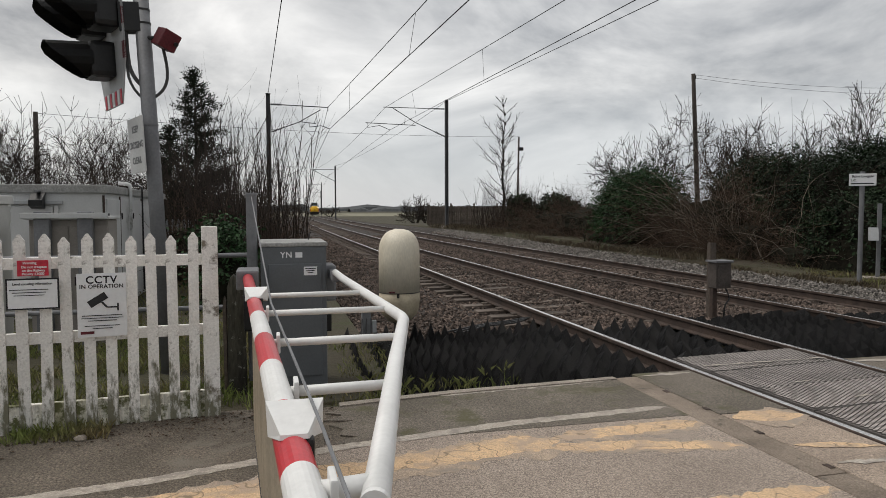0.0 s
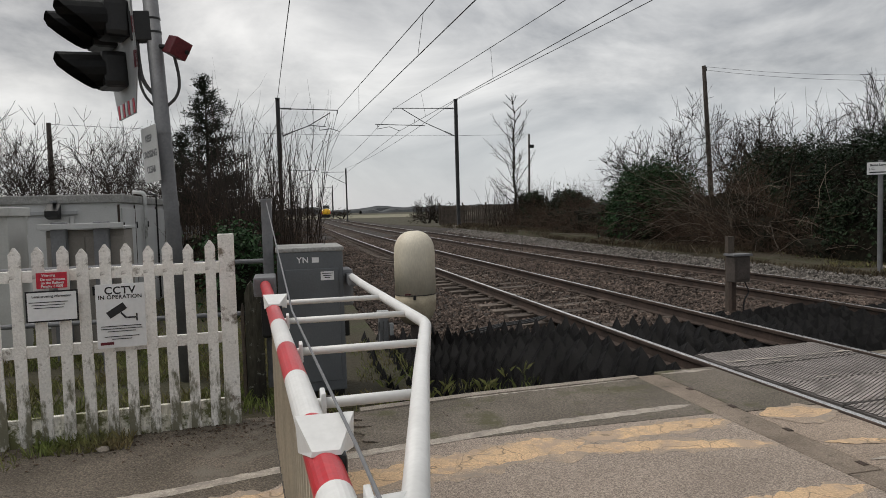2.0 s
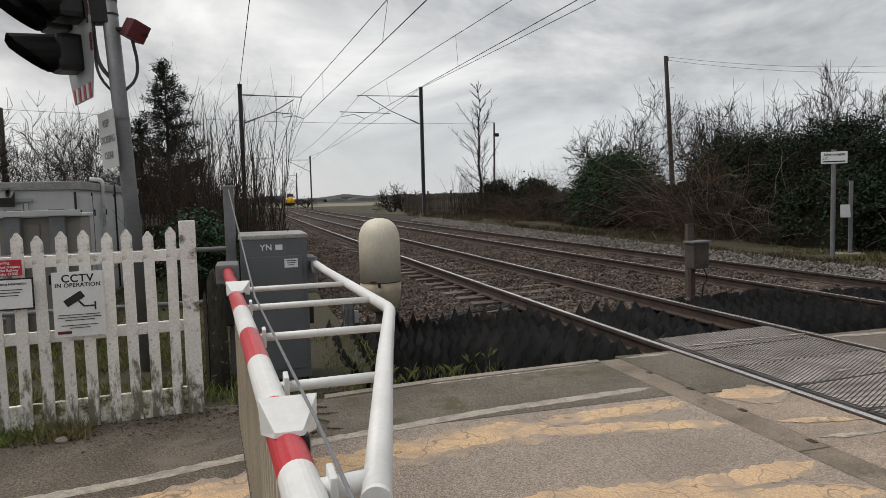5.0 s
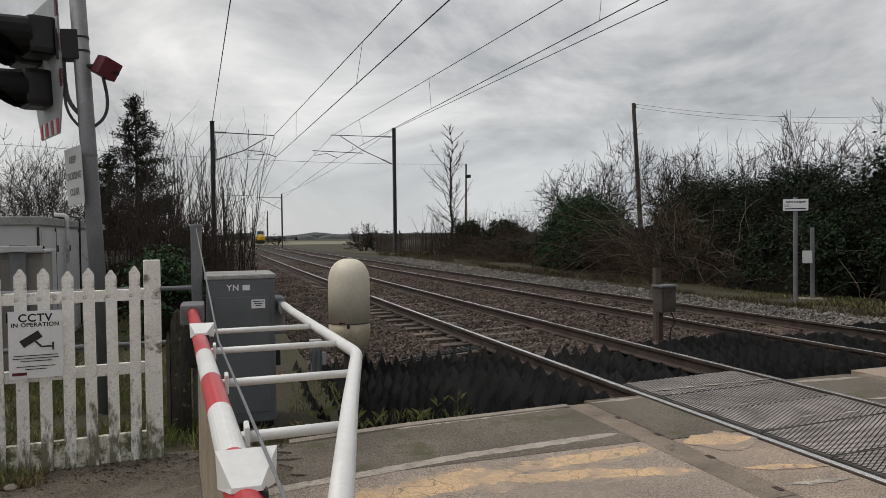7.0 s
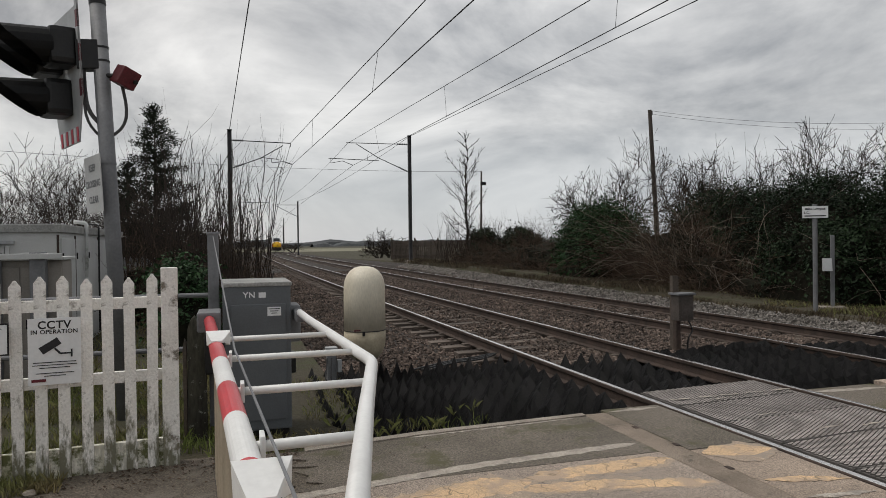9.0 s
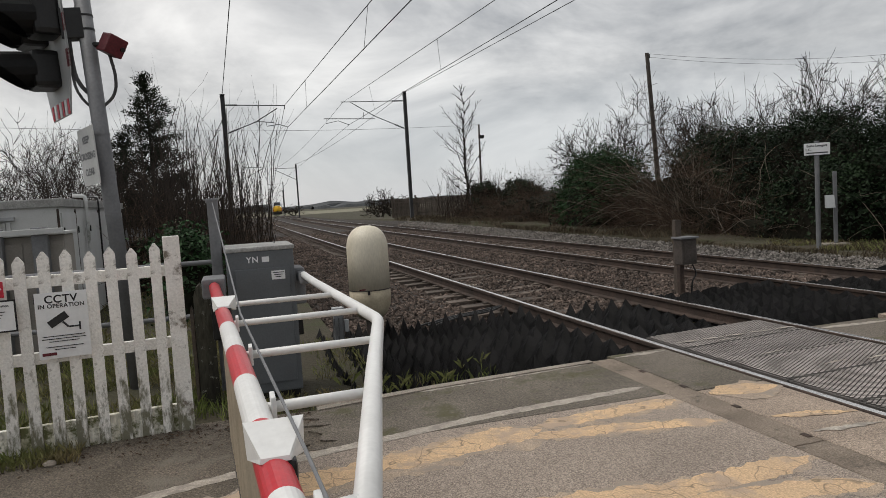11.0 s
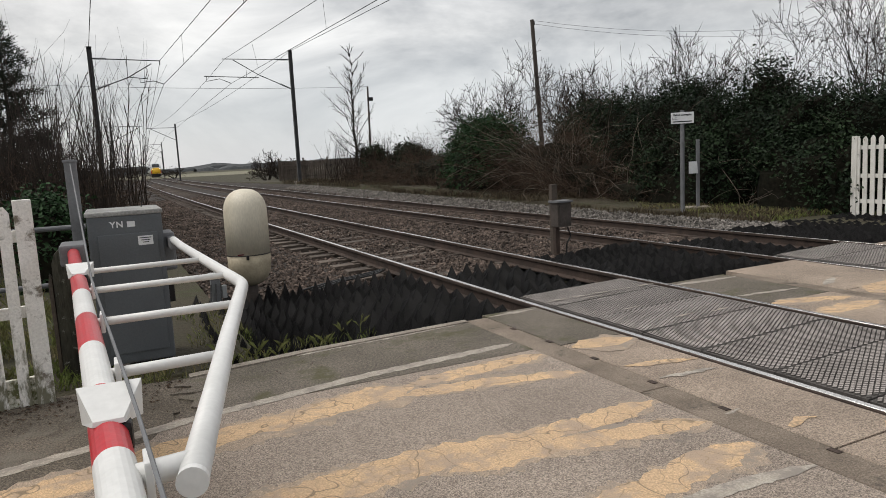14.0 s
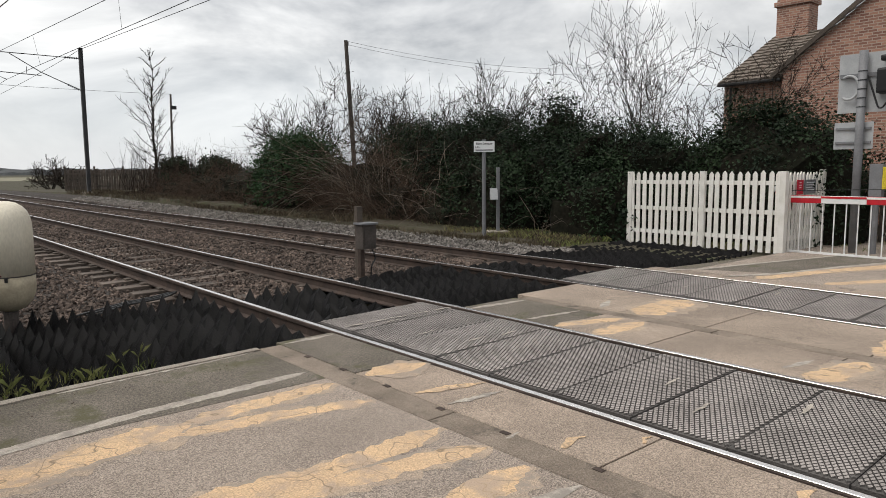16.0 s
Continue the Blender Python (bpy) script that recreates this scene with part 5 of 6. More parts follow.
for k, (a_, c_) in enumerate(zip(ys_, ys_[1:])):
    part("boom_band", box(B(), (0, (a_ + c_) / 2 - 5.6, 0.96), (0.07, a_ - c_, 0.13), 0.008), "red" if k % 2 == 0 else "white", fb, "red band of the boom" if k % 2 == 0 else "white band of the boom")
    part("boom_strip", box(B(), (-0.038, (a_ + c_) / 2 - 5.6, 1.0), (0.004, a_ - c_, 0.035)), "white" if k % 2 == 0 else "red", fb)
for k in range(44):
    part("skirt_bar", rod(B(), (0, -0.2 - 0.185 * k, 0.04), (0, -0.2 - 0.185 * k, 0.92), 0.011, n=6), "white", fb)
part("skirt_rail", box(B(), (0, -4.2, 0.035), (0.03, 8.2, 0.045), 0.004), "white", fb)
part("boom_lamp", box(B(), (-0.03, -0.06, 1.10), (0.12, 0.18, 0.12), 0.02), "red", fb, "red boom end lamp")
part("lamp_cap", box(B(), (-0.03, 0.02, 1.13), (0.13, 0.10, 0.09), 0.02), "white", fb)
part("stay_wire", pipe(B(), [(0.02, 0, 1.10), (0.02, -5.0, 1.24)], 0.006, 5), "black", fb)
for z0, w_, y_, mm in ((1.08, 0.12, 5.36, "sign_red"), (1.08, 0.5, 5.36, "steel")):
    x_ = 9.55 if mm == "sign_red" else 9.98
    s_ = thing("notice_plate", "small red notice on the turning fence" if mm == "sign_red" else "small grey printed notice on the turning fence", "sign", (x_, y_ - 0.02, 1.0), 0)
    part("plate", box(B(), (0, 0, 0.14), (w_ if mm != "sign_red" else 0.26, 0.008, 0.26), 0.002), mm, s_)
    for k in range(4):
        part("print_line", box(B(), (0, -0.006, 0.22 - 0.045 * k), (w_ * 0.7, 0.002, 0.012)), "sign_white", s_)

s2 = thing("road_traffic_signal", "grey signal post seen from behind with bare metal backing boards", "traffic signal", (9.9, 4.55, -0.1))
part("post", rod(B(), (0, 0, 0), (0, 0, 3.55), 0.068, n=18), "steel", s2, "", True)
part("backboard", box(B(), (0.10, -0.12, 3.02), (0.012, 1.05, 1.0), 0.004), "sign_grey", s2, "bare grey back of the signal board")
part("channel", box(B(), (0.08, -0.12, 3.15), (0.03, 1.0, 0.07), 0.004), "steel", s2)
part("lamp_back", box(B(), (0.02, -0.38, 3.02), (0.22, 0.30, 0.42), 0.04), "black", s2)
part("lamp_back", box(B(), (-0.02, -0.40, 3.38), (0.28, 0.2, 0.10), 0.03), "black", s2)
part("lower_plate", box(B(), (0.08, 0.12, 2.13), (0.012, 0.62, 0.46), 0.004), "sign_grey", s2)
for z in (2.01, 2.25):
    part("channel", box(B(), (0.06, 0.12, z), (0.03, 0.56, 0.04), 0.003), "steel", s2)
for z in (2.6, 2.75, 2.9, 3.05, 3.2):
    part("band", rod(B(), (0, 0, z), (0, 0, z + 0.015), 0.072, n=18), "black", s2)
part("cable_loop", pipe(B(), [(0.03, 0.22 + 0.16 * math.cos(a_), 2.95 + 0.2 * math.sin(a_)) for a_ in [math.pi * (0.3 + 1.4 * k / 14) for k in range(15)]], 0.022, 8), "sign_grey", s2)
part("cable", pipe(B(), bend([(-0.02, -0.1, 3.1), (-0.05, -0.3, 2.5), (-0.03, -0.55, 2.9), (0.0, -0.5, 3.2)], 0.15), 0.016, 6), "black", s2)
part("control_box", box(B(), (0.05, -0.30, 1.36), (0.16, 0.20, 0.56), 0.01), "steel", s2)
part("control_post", rod(B(), (0.05, -0.30, 0), (0.05, -0.30, 1.1), 0.05, n=12), "steel", s2)
part("yellow_cover", box(B(), (0.05, -0.43, 1.40), (0.16, 0.06, 0.38), 0.01), "yellow_case", s2, "yellow cover")

bf_ = thing("board_fence", "dark brown vertical board fence beyond the far barrier", "fence", (12.2, 5.2, -0.1), -90)
for k in range(46):
    part("board", box(B(), (0.13 * k, 0, 0.75 + fr.uniform(-0.03, 0.03)), (0.115, 0.02, 1.5)), "wood_fence", bf_)
part("rail", box(B(), (3.0, 0.03, 0.4), (6.0, 0.04, 0.09)), "wood_fence", bf_)
part("rail", box(B(), (3.0, 0.03, 1.2), (6.0, 0.04, 0.09)), "wood_fence", bf_)

# loose cables and a pale plank on the near track
cb = thing("track_cable", "black cables looping over the ballast to the rail foot", "cable", (-0.5, 8.9, -0.2))
for k in range(3):
    part("cable", pipe(B(), bend([(-0.75 - 0.1 * k, 0.05 * k - 0.1, 0.03), (-0.35, 0.16 + 0.07 * k, 0.06), (0.05, 0.12 + 0.1 * k, 0.09), (0.30, 0.32 + 0.06 * k, 0.10), (0.42, 0.55, 0.08)], 0.12), 0.013, 6), "black", cb)
pk_ = thing("plank", "pale weathered plank lying between the rails", "plank", (0.70, 12.3, -0.175), 3)
part("board", box(B(), (0, 0, 0.015), (1.2, 0.15, 0.03), 0.004), "beam", pk_)

# ---------------------------------------------------------------- woody growth
class Sticks:
    """Collects tapered stems as one mesh."""

    def __init__(self):
        self.v, self.f = [], []

    def add(self, p0, p1, r0, r1, n=3):
        d = p1 - p0
        if d.length < 1e-5:
            return
        a = d.orthogonal().normalized()
        c = d.cross(a).normalized()
        o = len(self.v)
        for p, r in ((p0, r0), (p1, r1)):
            for k in range(n):
                t_ = 2 * math.pi * k / n
                self.v.append(tuple(p + (a * math.cos(t_) + c * math.sin(t_)) * r))
        for k in range(n):
            self.f.append((o + k, o + (k + 1) % n, o + n + (k + 1) % n, o + n + k))


def grow(r, limbs, twigs, p, d, length, rad, level, top, curl=0.35, kids=(3, 5), up=0.15, shrink=0.68, thin=0.004):
    steps = 4 if level < 2 else 3
    tgt = limbs if level < 2 else twigs
    q, dd, rr = p.copy(), d.copy(), rad
    spots = []
    for k in range(steps):
        cu_ = curl * (0.45 if level < 2 else 0.32)
        dd = (dd + Vector((r.gauss(0, cu_), r.gauss(0, cu_), r.gauss(0, cu_) + up * 0.45))).normalized()
        nq = q + dd * (length / steps)
        nr = max(thin * 0.6, rr * (0.82 if level < 3 else 0.72))
        tgt.add(q, nq, rr, nr, 6 if level == 0 else 4 if level == 1 else 3)
        q, rr = nq, nr
        spots.append((q.copy(), dd.copy(), rr))
    if level >= top:
        return
    for k in range(r.randint(*kids)):
        s = spots[min(steps - 1, int(r.uniform(0.6 if level else 1, steps)))]
        side = Vector((r.gauss(0, 1), r.gauss(0, 1), r.gauss(0.1, 0.6))).normalized()
        grow(r, limbs, twigs, s[0], (s[1] * r.uniform(0.5, 1.0) + side * r.uniform(0.5, 0.95)).normalized(), length * shrink * r.uniform(0.75, 1.15), max(thin, s[2] * 0.62), level + 1, top, curl, kids, up, shrink, thin)


def bare_tree(label, at, height, seed, stems=1, spread=0.25, rad=0.09, top=4, curl=0.35, up=0.12, kids=(3, 4), first=0.42, thin=0.005, name="bare_tree", group="bare trees", width=0.0):
    r = random.Random(seed)
    limbs, twigs = Sticks(), Sticks()
    for k in range(stems):
        a = 2 * math.pi * k / stems + r.uniform(-0.5, 0.5)
        d = Vector((math.cos(a) * spread, math.sin(a) * spread, 1)).normalized()
        grow(r, limbs, twigs, Vector((0.08 * math.cos(a), 0.08 * math.sin(a), -0.1)), d, height * first * r.uniform(0.85, 1.1), rad, 0, top, curl, kids, up, 0.68, thin)
    hi = max(v_[2] for v_ in limbs.v + twigs.v)
    s = height / hi
    w_ = s
    if width:
        reach = sorted(math.hypot(v_[0], v_[1]) for v_ in twigs.v)
        w_ = width / 2 / reach[int(len(reach) * 0.93)]
    t = thing(name, label, "tree", at, group=group)
    raw("trunk", [(x * w_, y * w_, z * s) for x, y, z in limbs.v], limbs.f, "bark", t)
    raw("crown", [(x * w_, y * w_, z * s) for x, y, z in twigs.v], twigs.f, "twig", t)
    return t


def whip_shrub(label, at, n, height, width, seed, material="twig", thin=0.006, lean=0.07, fork=3, group="bare shrubs"):
    """Many upright whippy stems from one stool."""
    r = random.Random(seed)
    st_ = Sticks()
    for k in range(n):
        p = Vector((r.gauss(0, width / 2), r.gauss(0, width / 2), -0.05))
        d = Vector((r.gauss(0, lean) + p.x * 0.06, r.gauss(0, lean) + p.y * 0.06, 1)).normalized()
        L = height * r.uniform(0.45, 1.0)
        rad = thin * r.uniform(1.2, 2.4)
        seg = 6
        for j in range(seg):
            d = (d + Vector((r.gauss(0, 0.07), r.gauss(0, 0.07), 0.04))).normalized()
            q = p + d * L / seg
            st_.add(p, q, rad, rad * 0.85)
            if j > 0:
                for _ in range(r.randint(0, fork)):
                    e = (d + Vector((r.gauss(0, 0.6), r.gauss(0, 0.6), r.uniform(-0.1, 0.3)))).normalized()
                    m_ = p + (q - p) * r.random()
                    w_ = m_ + e * L * r.uniform(0.06, 0.2)
                    st_.add(m_, w_, rad * 0.5, rad * 0.35)
                    x_ = w_ + (e + Vector((0, 0, 0.5))).normalized() * L * r.uniform(0.04, 0.12)
                    st_.add(w_, x_, rad * 0.35, rad * 0.22)
            p, rad = q, rad * 0.85
    t = thing("bare_shrub", label, "shrub", at, group=group)
    raw("stem_tangle", st_.v, st_.f, material, t)["kind"] = "stuff"
    return t


def bramble(label, at, size, n, seed, material="bramble", thin=0.005):
    """A tangled mound of arching dead stems."""
    r = random.Random(seed)
    st_ = Sticks()
    sx, sy, sz = size
    for k in range(n):
        a = r.uniform(0, 2 * math.pi)
        p = Vector((r.uniform(-sx, sx) * 0.5, r.uniform(-sy, sy) * 0.5, 0))
        d = Vector((math.cos(a) * 0.5, math.sin(a) * 0.5, r.uniform(0.6, 1.5))).normalized()
        L = sz * r.uniform(0.6, 1.45)
        rad = thin * r.uniform(0.6, 1.3)
        for j in range(7):
            d = (d + Vector((r.gauss(0, 0.2), r.gauss(0, 0.2), -0.19 + r.gauss(0, 0.14)))).normalized()
            q = p + d * L / 7 * 1.25
            if q.z < 0:
                break
            st_.add(p, q, rad, rad * 0.9)
            if r.random() < 0.6:
                e = Vector((r.gauss(0, 1), r.gauss(0, 1), r.gauss(0.3, 0.6))).normalized()
                st_.add(q, q + e * r.uniform(0.08, 0.3), rad * 0.6, rad * 0.4)
            p, rad = q, rad * 0.93
    t = thing("bramble_thicket", label, "thicket", at, group="bramble thickets")
    raw("stem_tangle", st_.v, st_.f, material, t)["kind"] = "stuff"
    return t


def lump(r, seed, sx, sy, sz, nu=18, nv=9, rough=0.28):
    v, f = [], []
    for j in range(nv + 1):
        ph = (math.pi / 2) * j / nv
        for i in range(nu):
            th = 2 * math.pi * i / nu
            d = Vector((math.cos(th) * math.cos(ph), math.sin(th) * math.cos(ph), math.sin(ph)))
            k = 1 + rough * noise.noise((d.x * 1.7 + seed, d.y * 1.7, d.z * 1.7)) + rough * 0.6 * noise.noise((d.x * 4 + seed, d.y * 4, d.z * 4))
            e = 0.62
            v.append((math.copysign(abs(d.x) ** e, d.x) * sx / 2 * k, math.copysign(abs(d.y) ** e, d.y) * sy / 2 * k, (abs(d.z) ** e) * sz * k if j else -0.1))
    for j in range(nv):
        for i in range(nu):
            a, c = j * nu + i, j * nu + (i + 1) % nu
            f.append((a, c, c + nu, a + nu))
    return v, f


def leafy(label, at, size, leaves, leaf, seed, material="ivy", name="evergreen_bush", category="bush", group="evergreen bushes", stick=0, droop=0.0):
    """A dense mass: dark lump for the shaded inside, thousands of single leaves in clumps, and stray twigs."""
    r = random.Random(seed)
    sx, sy, sz = size
    t = thing(name, label, category, at, group=group)
    # dark lump added behind the leaves, coloured like the shade in there
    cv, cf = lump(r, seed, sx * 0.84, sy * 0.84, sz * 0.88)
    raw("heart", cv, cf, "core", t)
    lv, lf = [], []
    ov, of = lump(r, seed, sx * 0.93, sy * 0.93, sz * 0.95, 30, 14)
    n_cl = max(6, leaves // 26)
    for k in range(n_cl):
        q = of[r.randrange(len(of))]
        u, w_ = r.random(), r.random()
        p = (Vector(ov[q[0]]).lerp(Vector(ov[q[1]]), u)).lerp(Vector(ov[q[3]]).lerp(Vector(ov[q[2]]), u), w_)
        out = Vector((p.x / sx, p.y / sy, p.z / sz * 0.7)).normalized()
        p = p + out * r.uniform(-0.12, 0.16) * min(1.5, sz * 0.5)
        cr = r.uniform(0.06, 0.2) * (0.6 + 0.3 * sz)
        for _ in range(26):
            c = p + Vector((r.gauss(0, cr), r.gauss(0, cr), r.gauss(0, cr * 0.8)))
            if c.z < 0.02:
                continue
            n_ = (out + Vector((r.gauss(0, 0.7), r.gauss(0, 0.7), r.gauss(0.1, 0.7) - droop))).normalized()
            a = n_.orthogonal().normalized()
            a = (Matrix.Rotation(r.uniform(0, 6.28), 3, n_) @ a)
            b_ = n_.cross(a)
            s = leaf * r.uniform(0.6, 1.3)
            o = len(lv)
            lv += [tuple(c - a * s), tuple(c + b_ * s * 0.55 + n_ * s * 0.12), tuple(c + a * s), tuple(c - b_ * s * 0.55 + n_ * s * 0.12)]
            lf.append((o, o + 1, o + 2, o + 3))
    raw("foliage", lv, lf, material, t)["kind"] = "stuff"
    if stick:
        st_ = Sticks()
        for k in range(stick):
            q = Vector(ov[r.randrange(len(ov) // 3, len(ov))])
            d = (Vector((q.x / sx, q.y / sy, 0.8)) + Vector((r.gauss(0, 0.4), r.gauss(0, 0.4), 0))).normalized()
            p = q * 0.9
            rad = 0.007
            for j in range(4):
                d = (d + Vector((r.gauss(0, 0.2), r.gauss(0, 0.2), 0.0))).normalized()
                e = p + d * r.uniform(0.12, 0.3)
                st_.add(p, e, rad, rad * 0.8)
                if r.random() < 0.7:
                    st_.add(e, e + Vector((r.gauss(0, 0.2), r.gauss(0, 0.2), r.uniform(0, 0.25))), rad * 0.6, rad * 0.4)
                p, rad = e, rad * 0.8
        raw("twig_tangle", st_.v, st_.f, "twig", t)["kind"] = "stuff"
    return t


IV = "dense dark ivy-clad hedge with stray bare twigs"
leafy(IV, (11.4, 6.6, -0.1), (2.6, 3.6, 2.5), 15000, 0.041, 1, stick=40)
leafy(IV, (11.2, 9.2, -0.1), (2.9, 3.4, 2.45), 15000, 0.041, 2, stick=60)
leafy(IV, (10.9, 11.6, -0.1), (3.0, 3.2, 2.6), 15000, 0.041, 3, stick=70)
leafy(IV, (10.8, 14.0, -0.1), (3.0, 3.4, 2.8), 15000, 0.041, 4, stick=80)
leafy(IV, (11.2, 16.4, -0.1), (3.0, 3.0, 3.0), 11000, 0.045, 5, stick=60)
leafy(IV, (12.6, 3.2, -0.1), (2.2, 4.0, 2.4), 9000, 0.041, 6, stick=30)
leafy("low dark green ivy mound at the hedge foot", (9.75, 9.8, -0.1), (1.9, 2.8, 1.6), 8000, 0.045, 7)
leafy("low dark green ivy mound at the hedge foot", (9.5, 12.9, -0.1), (1.9, 2.8, 1.7), 8000, 0.045, 8, stick=20)
leafy("dark ivy climbing a broken tree stump", (11.4, 12.3, -0.1), (1.2, 1.1, 3.35), 3500, 0.05, 9, stick=40)
leafy("dark green ivy-topped bush", (12.4, 20.8, -0.1), (2.6, 2.6, 3.2), 6000, 0.055, 10, stick=40)
leafy("spreading mid-green evergreen bush beside the railway", (9.15, 22.6, -0.1), (3.0, 3.6, 2.65), 16000, 0.05, 11, "bush", droop=0.3)
leafy("mid-green evergreen bush beside the railway", (10.4, 25.0, -0.1), (2.6, 2.6, 1.9), 5000, 0.06, 12, "bush", droop=0.3)
leafy("dark green bush beside the timber fence", (13.6, 40.0, 0.1), (3.2, 2.6, 2.0), 4500, 0.08, 13)
leafy("dark green bush beside the timber fence", (11.7, 41.5, 0.1), (1.9, 1.9, 2.1), 3500, 0.08, 14, stick=40)
leafy("dark green bush beside the railway", (-4.35, 11.4, -0.1), (0.9, 1.3, 1.25), 2600, 0.04, 15, "bush")

for k, (x, y, sx, sy, sz, n_) in enumerate(((9.7, 18.4, 2.2, 3.6, 2.7, 520), (9.0, 16.6, 1.6, 2.4, 1.7, 300), (9.6, 20.2, 2.0, 2.4, 2.4, 320), (9.4, 27.6, 2.8, 4.2, 1.9, 420), (9.7, 31.5, 2.8, 4.2, 1.7, 380),
                                            (9.8, 35.3, 2.6, 4.0, 1.4, 300), (9.9, 39.0, 2.4, 4.0, 1.2, 240), (8.9, 14.6, 1.0, 2.4, 0.8, 140), (8.6, 24.4, 1.4, 3.4, 0.8, 260), (8.5, 29, 1.4, 5.0, 0.75, 260), (8.9, 36, 1.5, 8.0, 0.7, 300), (8.8, 19.5, 1.2, 3.0, 0.8, 240), (12.0, 18.8, 2.2, 3.0, 3.0, 260))):
    bramble("tangled brown dead bramble stems beside the railway", (x, y, -0.05 + (0.1 if y > 20 else 0)), (sx, sy, sz), n_, 40 + k)
    # dark lump added within the stems, its colour standing in for shade
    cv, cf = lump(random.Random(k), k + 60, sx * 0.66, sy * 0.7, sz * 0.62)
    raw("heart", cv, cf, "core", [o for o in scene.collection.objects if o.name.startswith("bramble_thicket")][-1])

BT = "bare winter tree with fine grey twigs"
bare_tree("round-headed bare winter tree above the hedge", (11.5, 26.0, -0.1), 6.0, 21, stems=4, spread=0.4, rad=0.11, top=4, kids=(4, 5), curl=0.3, up=0.03, thin=0.0125, width=4.4)
bare_tree(BT, (13.2, 22.4, -0.1), 5.2, 22, stems=6, spread=0.5, rad=0.055, top=4, curl=0.22, kids=(3, 5), thin=0.012, width=3.8)
bare_tree(BT, (13.2, 19.4, -0.1), 5.1, 23, stems=5, spread=0.45, rad=0.055, top=4, curl=0.22, kids=(3, 5), thin=0.011, width=3.8)
bare_tree(BT, (13.2, 16.8, -0.1), 5.3, 24, stems=4, spread=0.4, rad=0.065, top=4, curl=0.22, kids=(3, 5), thin=0.010, width=4.2)
bare_tree("leaning bare winter tree above the hedge", (12.8, 14.3, -0.1), 5.4, 25, stems=4, spread=0.5, rad=0.065, top=4, curl=0.22, kids=(3, 4), thin=0.0075)
bare_tree("tall many-stemmed bare winter tree above the hedge", (12.8, 10.6, -0.1), 6.2, 26, stems=7, spread=0.42, rad=0.06, top=4, curl=0.2, kids=(3, 4), thin=0.0075, width=4.4)
bare_tree(BT, (13.8, 8.6, -0.1), 5.2, 27, stems=5, spread=0.5, rad=0.055, top=4, curl=0.22, kids=(3, 4), thin=0.0075)
bare_tree(BT, (12.6, 29.5, -0.1), 3.9, 28, stems=6, spread=0.6, rad=0.05, top=4)
bare_tree(BT, (11.2, 32.5, -0.1), 2.9, 29, stems=7, spread=0.7, rad=0.04, top=4)
sap = thing("sapling", "slender sapling with dark seed clusters", "tree", (9.35, 38.0, 0.1), group="bare trees")
sr_ = random.Random(30)
s_tr, s_br = Sticks(), Sticks()
sp_ = Vector((0, 0, -0.1))
for k in range(14):
    nq = Vector((sr_.gauss(0, 0.03), sr_.gauss(0, 0.03), 0.52 * (k + 1)))
    s_tr.add(sp_, nq, 0.09 * (1 - k / 15), 0.09 * (1 - (k + 1) / 15), 6)
    sp_ = nq
    if k < 2:
        continue
    for j in range(4):
        a_ = sr_.uniform(0, 6.28)
        L = 2.3 * (1.0 - 0.055 * abs(k - 5)) * sr_.uniform(0.5, 1.0) * (1 if k < 10 else 0.6)
        d = Vector((math.cos(a_), math.sin(a_), sr_.uniform(0.45, 1.0))).normalized()
        q, rr = nq.copy(), 0.024
        for m_ in range(5):
            d = (d + Vector((sr_.gauss(0, 0.12), sr_.gauss(0, 0.12), 0.08))).normalized()
            e = q + d * L / 5
            s_br.add(q, e, rr, rr * 0.84)
            if m_ > 0:
                for _ in range(3):
                    w_ = (d + Vector((sr_.gauss(0, 0.6), sr_.gauss(0, 0.6), sr_.gauss(0.2, 0.4)))).normalized()
                    s_br.add(e, e + w_ * L * sr_.uniform(0.12, 0.28), rr * 0.6, rr * 0.45)
            q, rr = e, rr * 0.84
raw("trunk", s_tr.v, s_tr.f, "bark", sap)
raw("crown", s_br.v, s_br.f, "twig", sap)
r_ = random.Random(8)
sd_v, sd_f = [], []
crown_pts = [v_.co for v_ in sap.children[1].data.vertices]
for k in range(150):
    c = crown_pts[r_.randrange(len(crown_pts))]
    o = len(sd_v)
    s = r_.uniform(0.045, 0.085)
    sd_v += [(c.x + s * a, c.y + s * b_, c.z + s * d_ - 0.04) for a, b_, d_ in ((1, 0, 0), (-1, 0, 0), (0, 1, 0), (0, -1, 0), (0, 0, 1), (0, 0, -1.4))]
    sd_f += [(o + a, o + b_, o + d_) for a, b_, d_ in ((0, 2, 4), (2, 1, 4), (1, 3, 4), (3, 0, 4), (2, 0, 5), (1, 2, 5), (3, 1, 5), (0, 3, 5))]
raw("seed_mass", sd_v, sd_f, "bark", sap)["kind"] = "stuff"
for k, (x, y, h, n_) in enumerate(((8.3, 37.5, 3.2, 40), (10.2, 38.6, 3.4, 40), (11.9, 39.6, 3.0, 40))):
    whip_shrub("thin bare shrub beside the timber fence", (x, y, 0.1), n_, h, 1.0, 70 + k, thin=0.008, lean=0.2)

WS = "tall whippy bare shrub stems beside the railway"
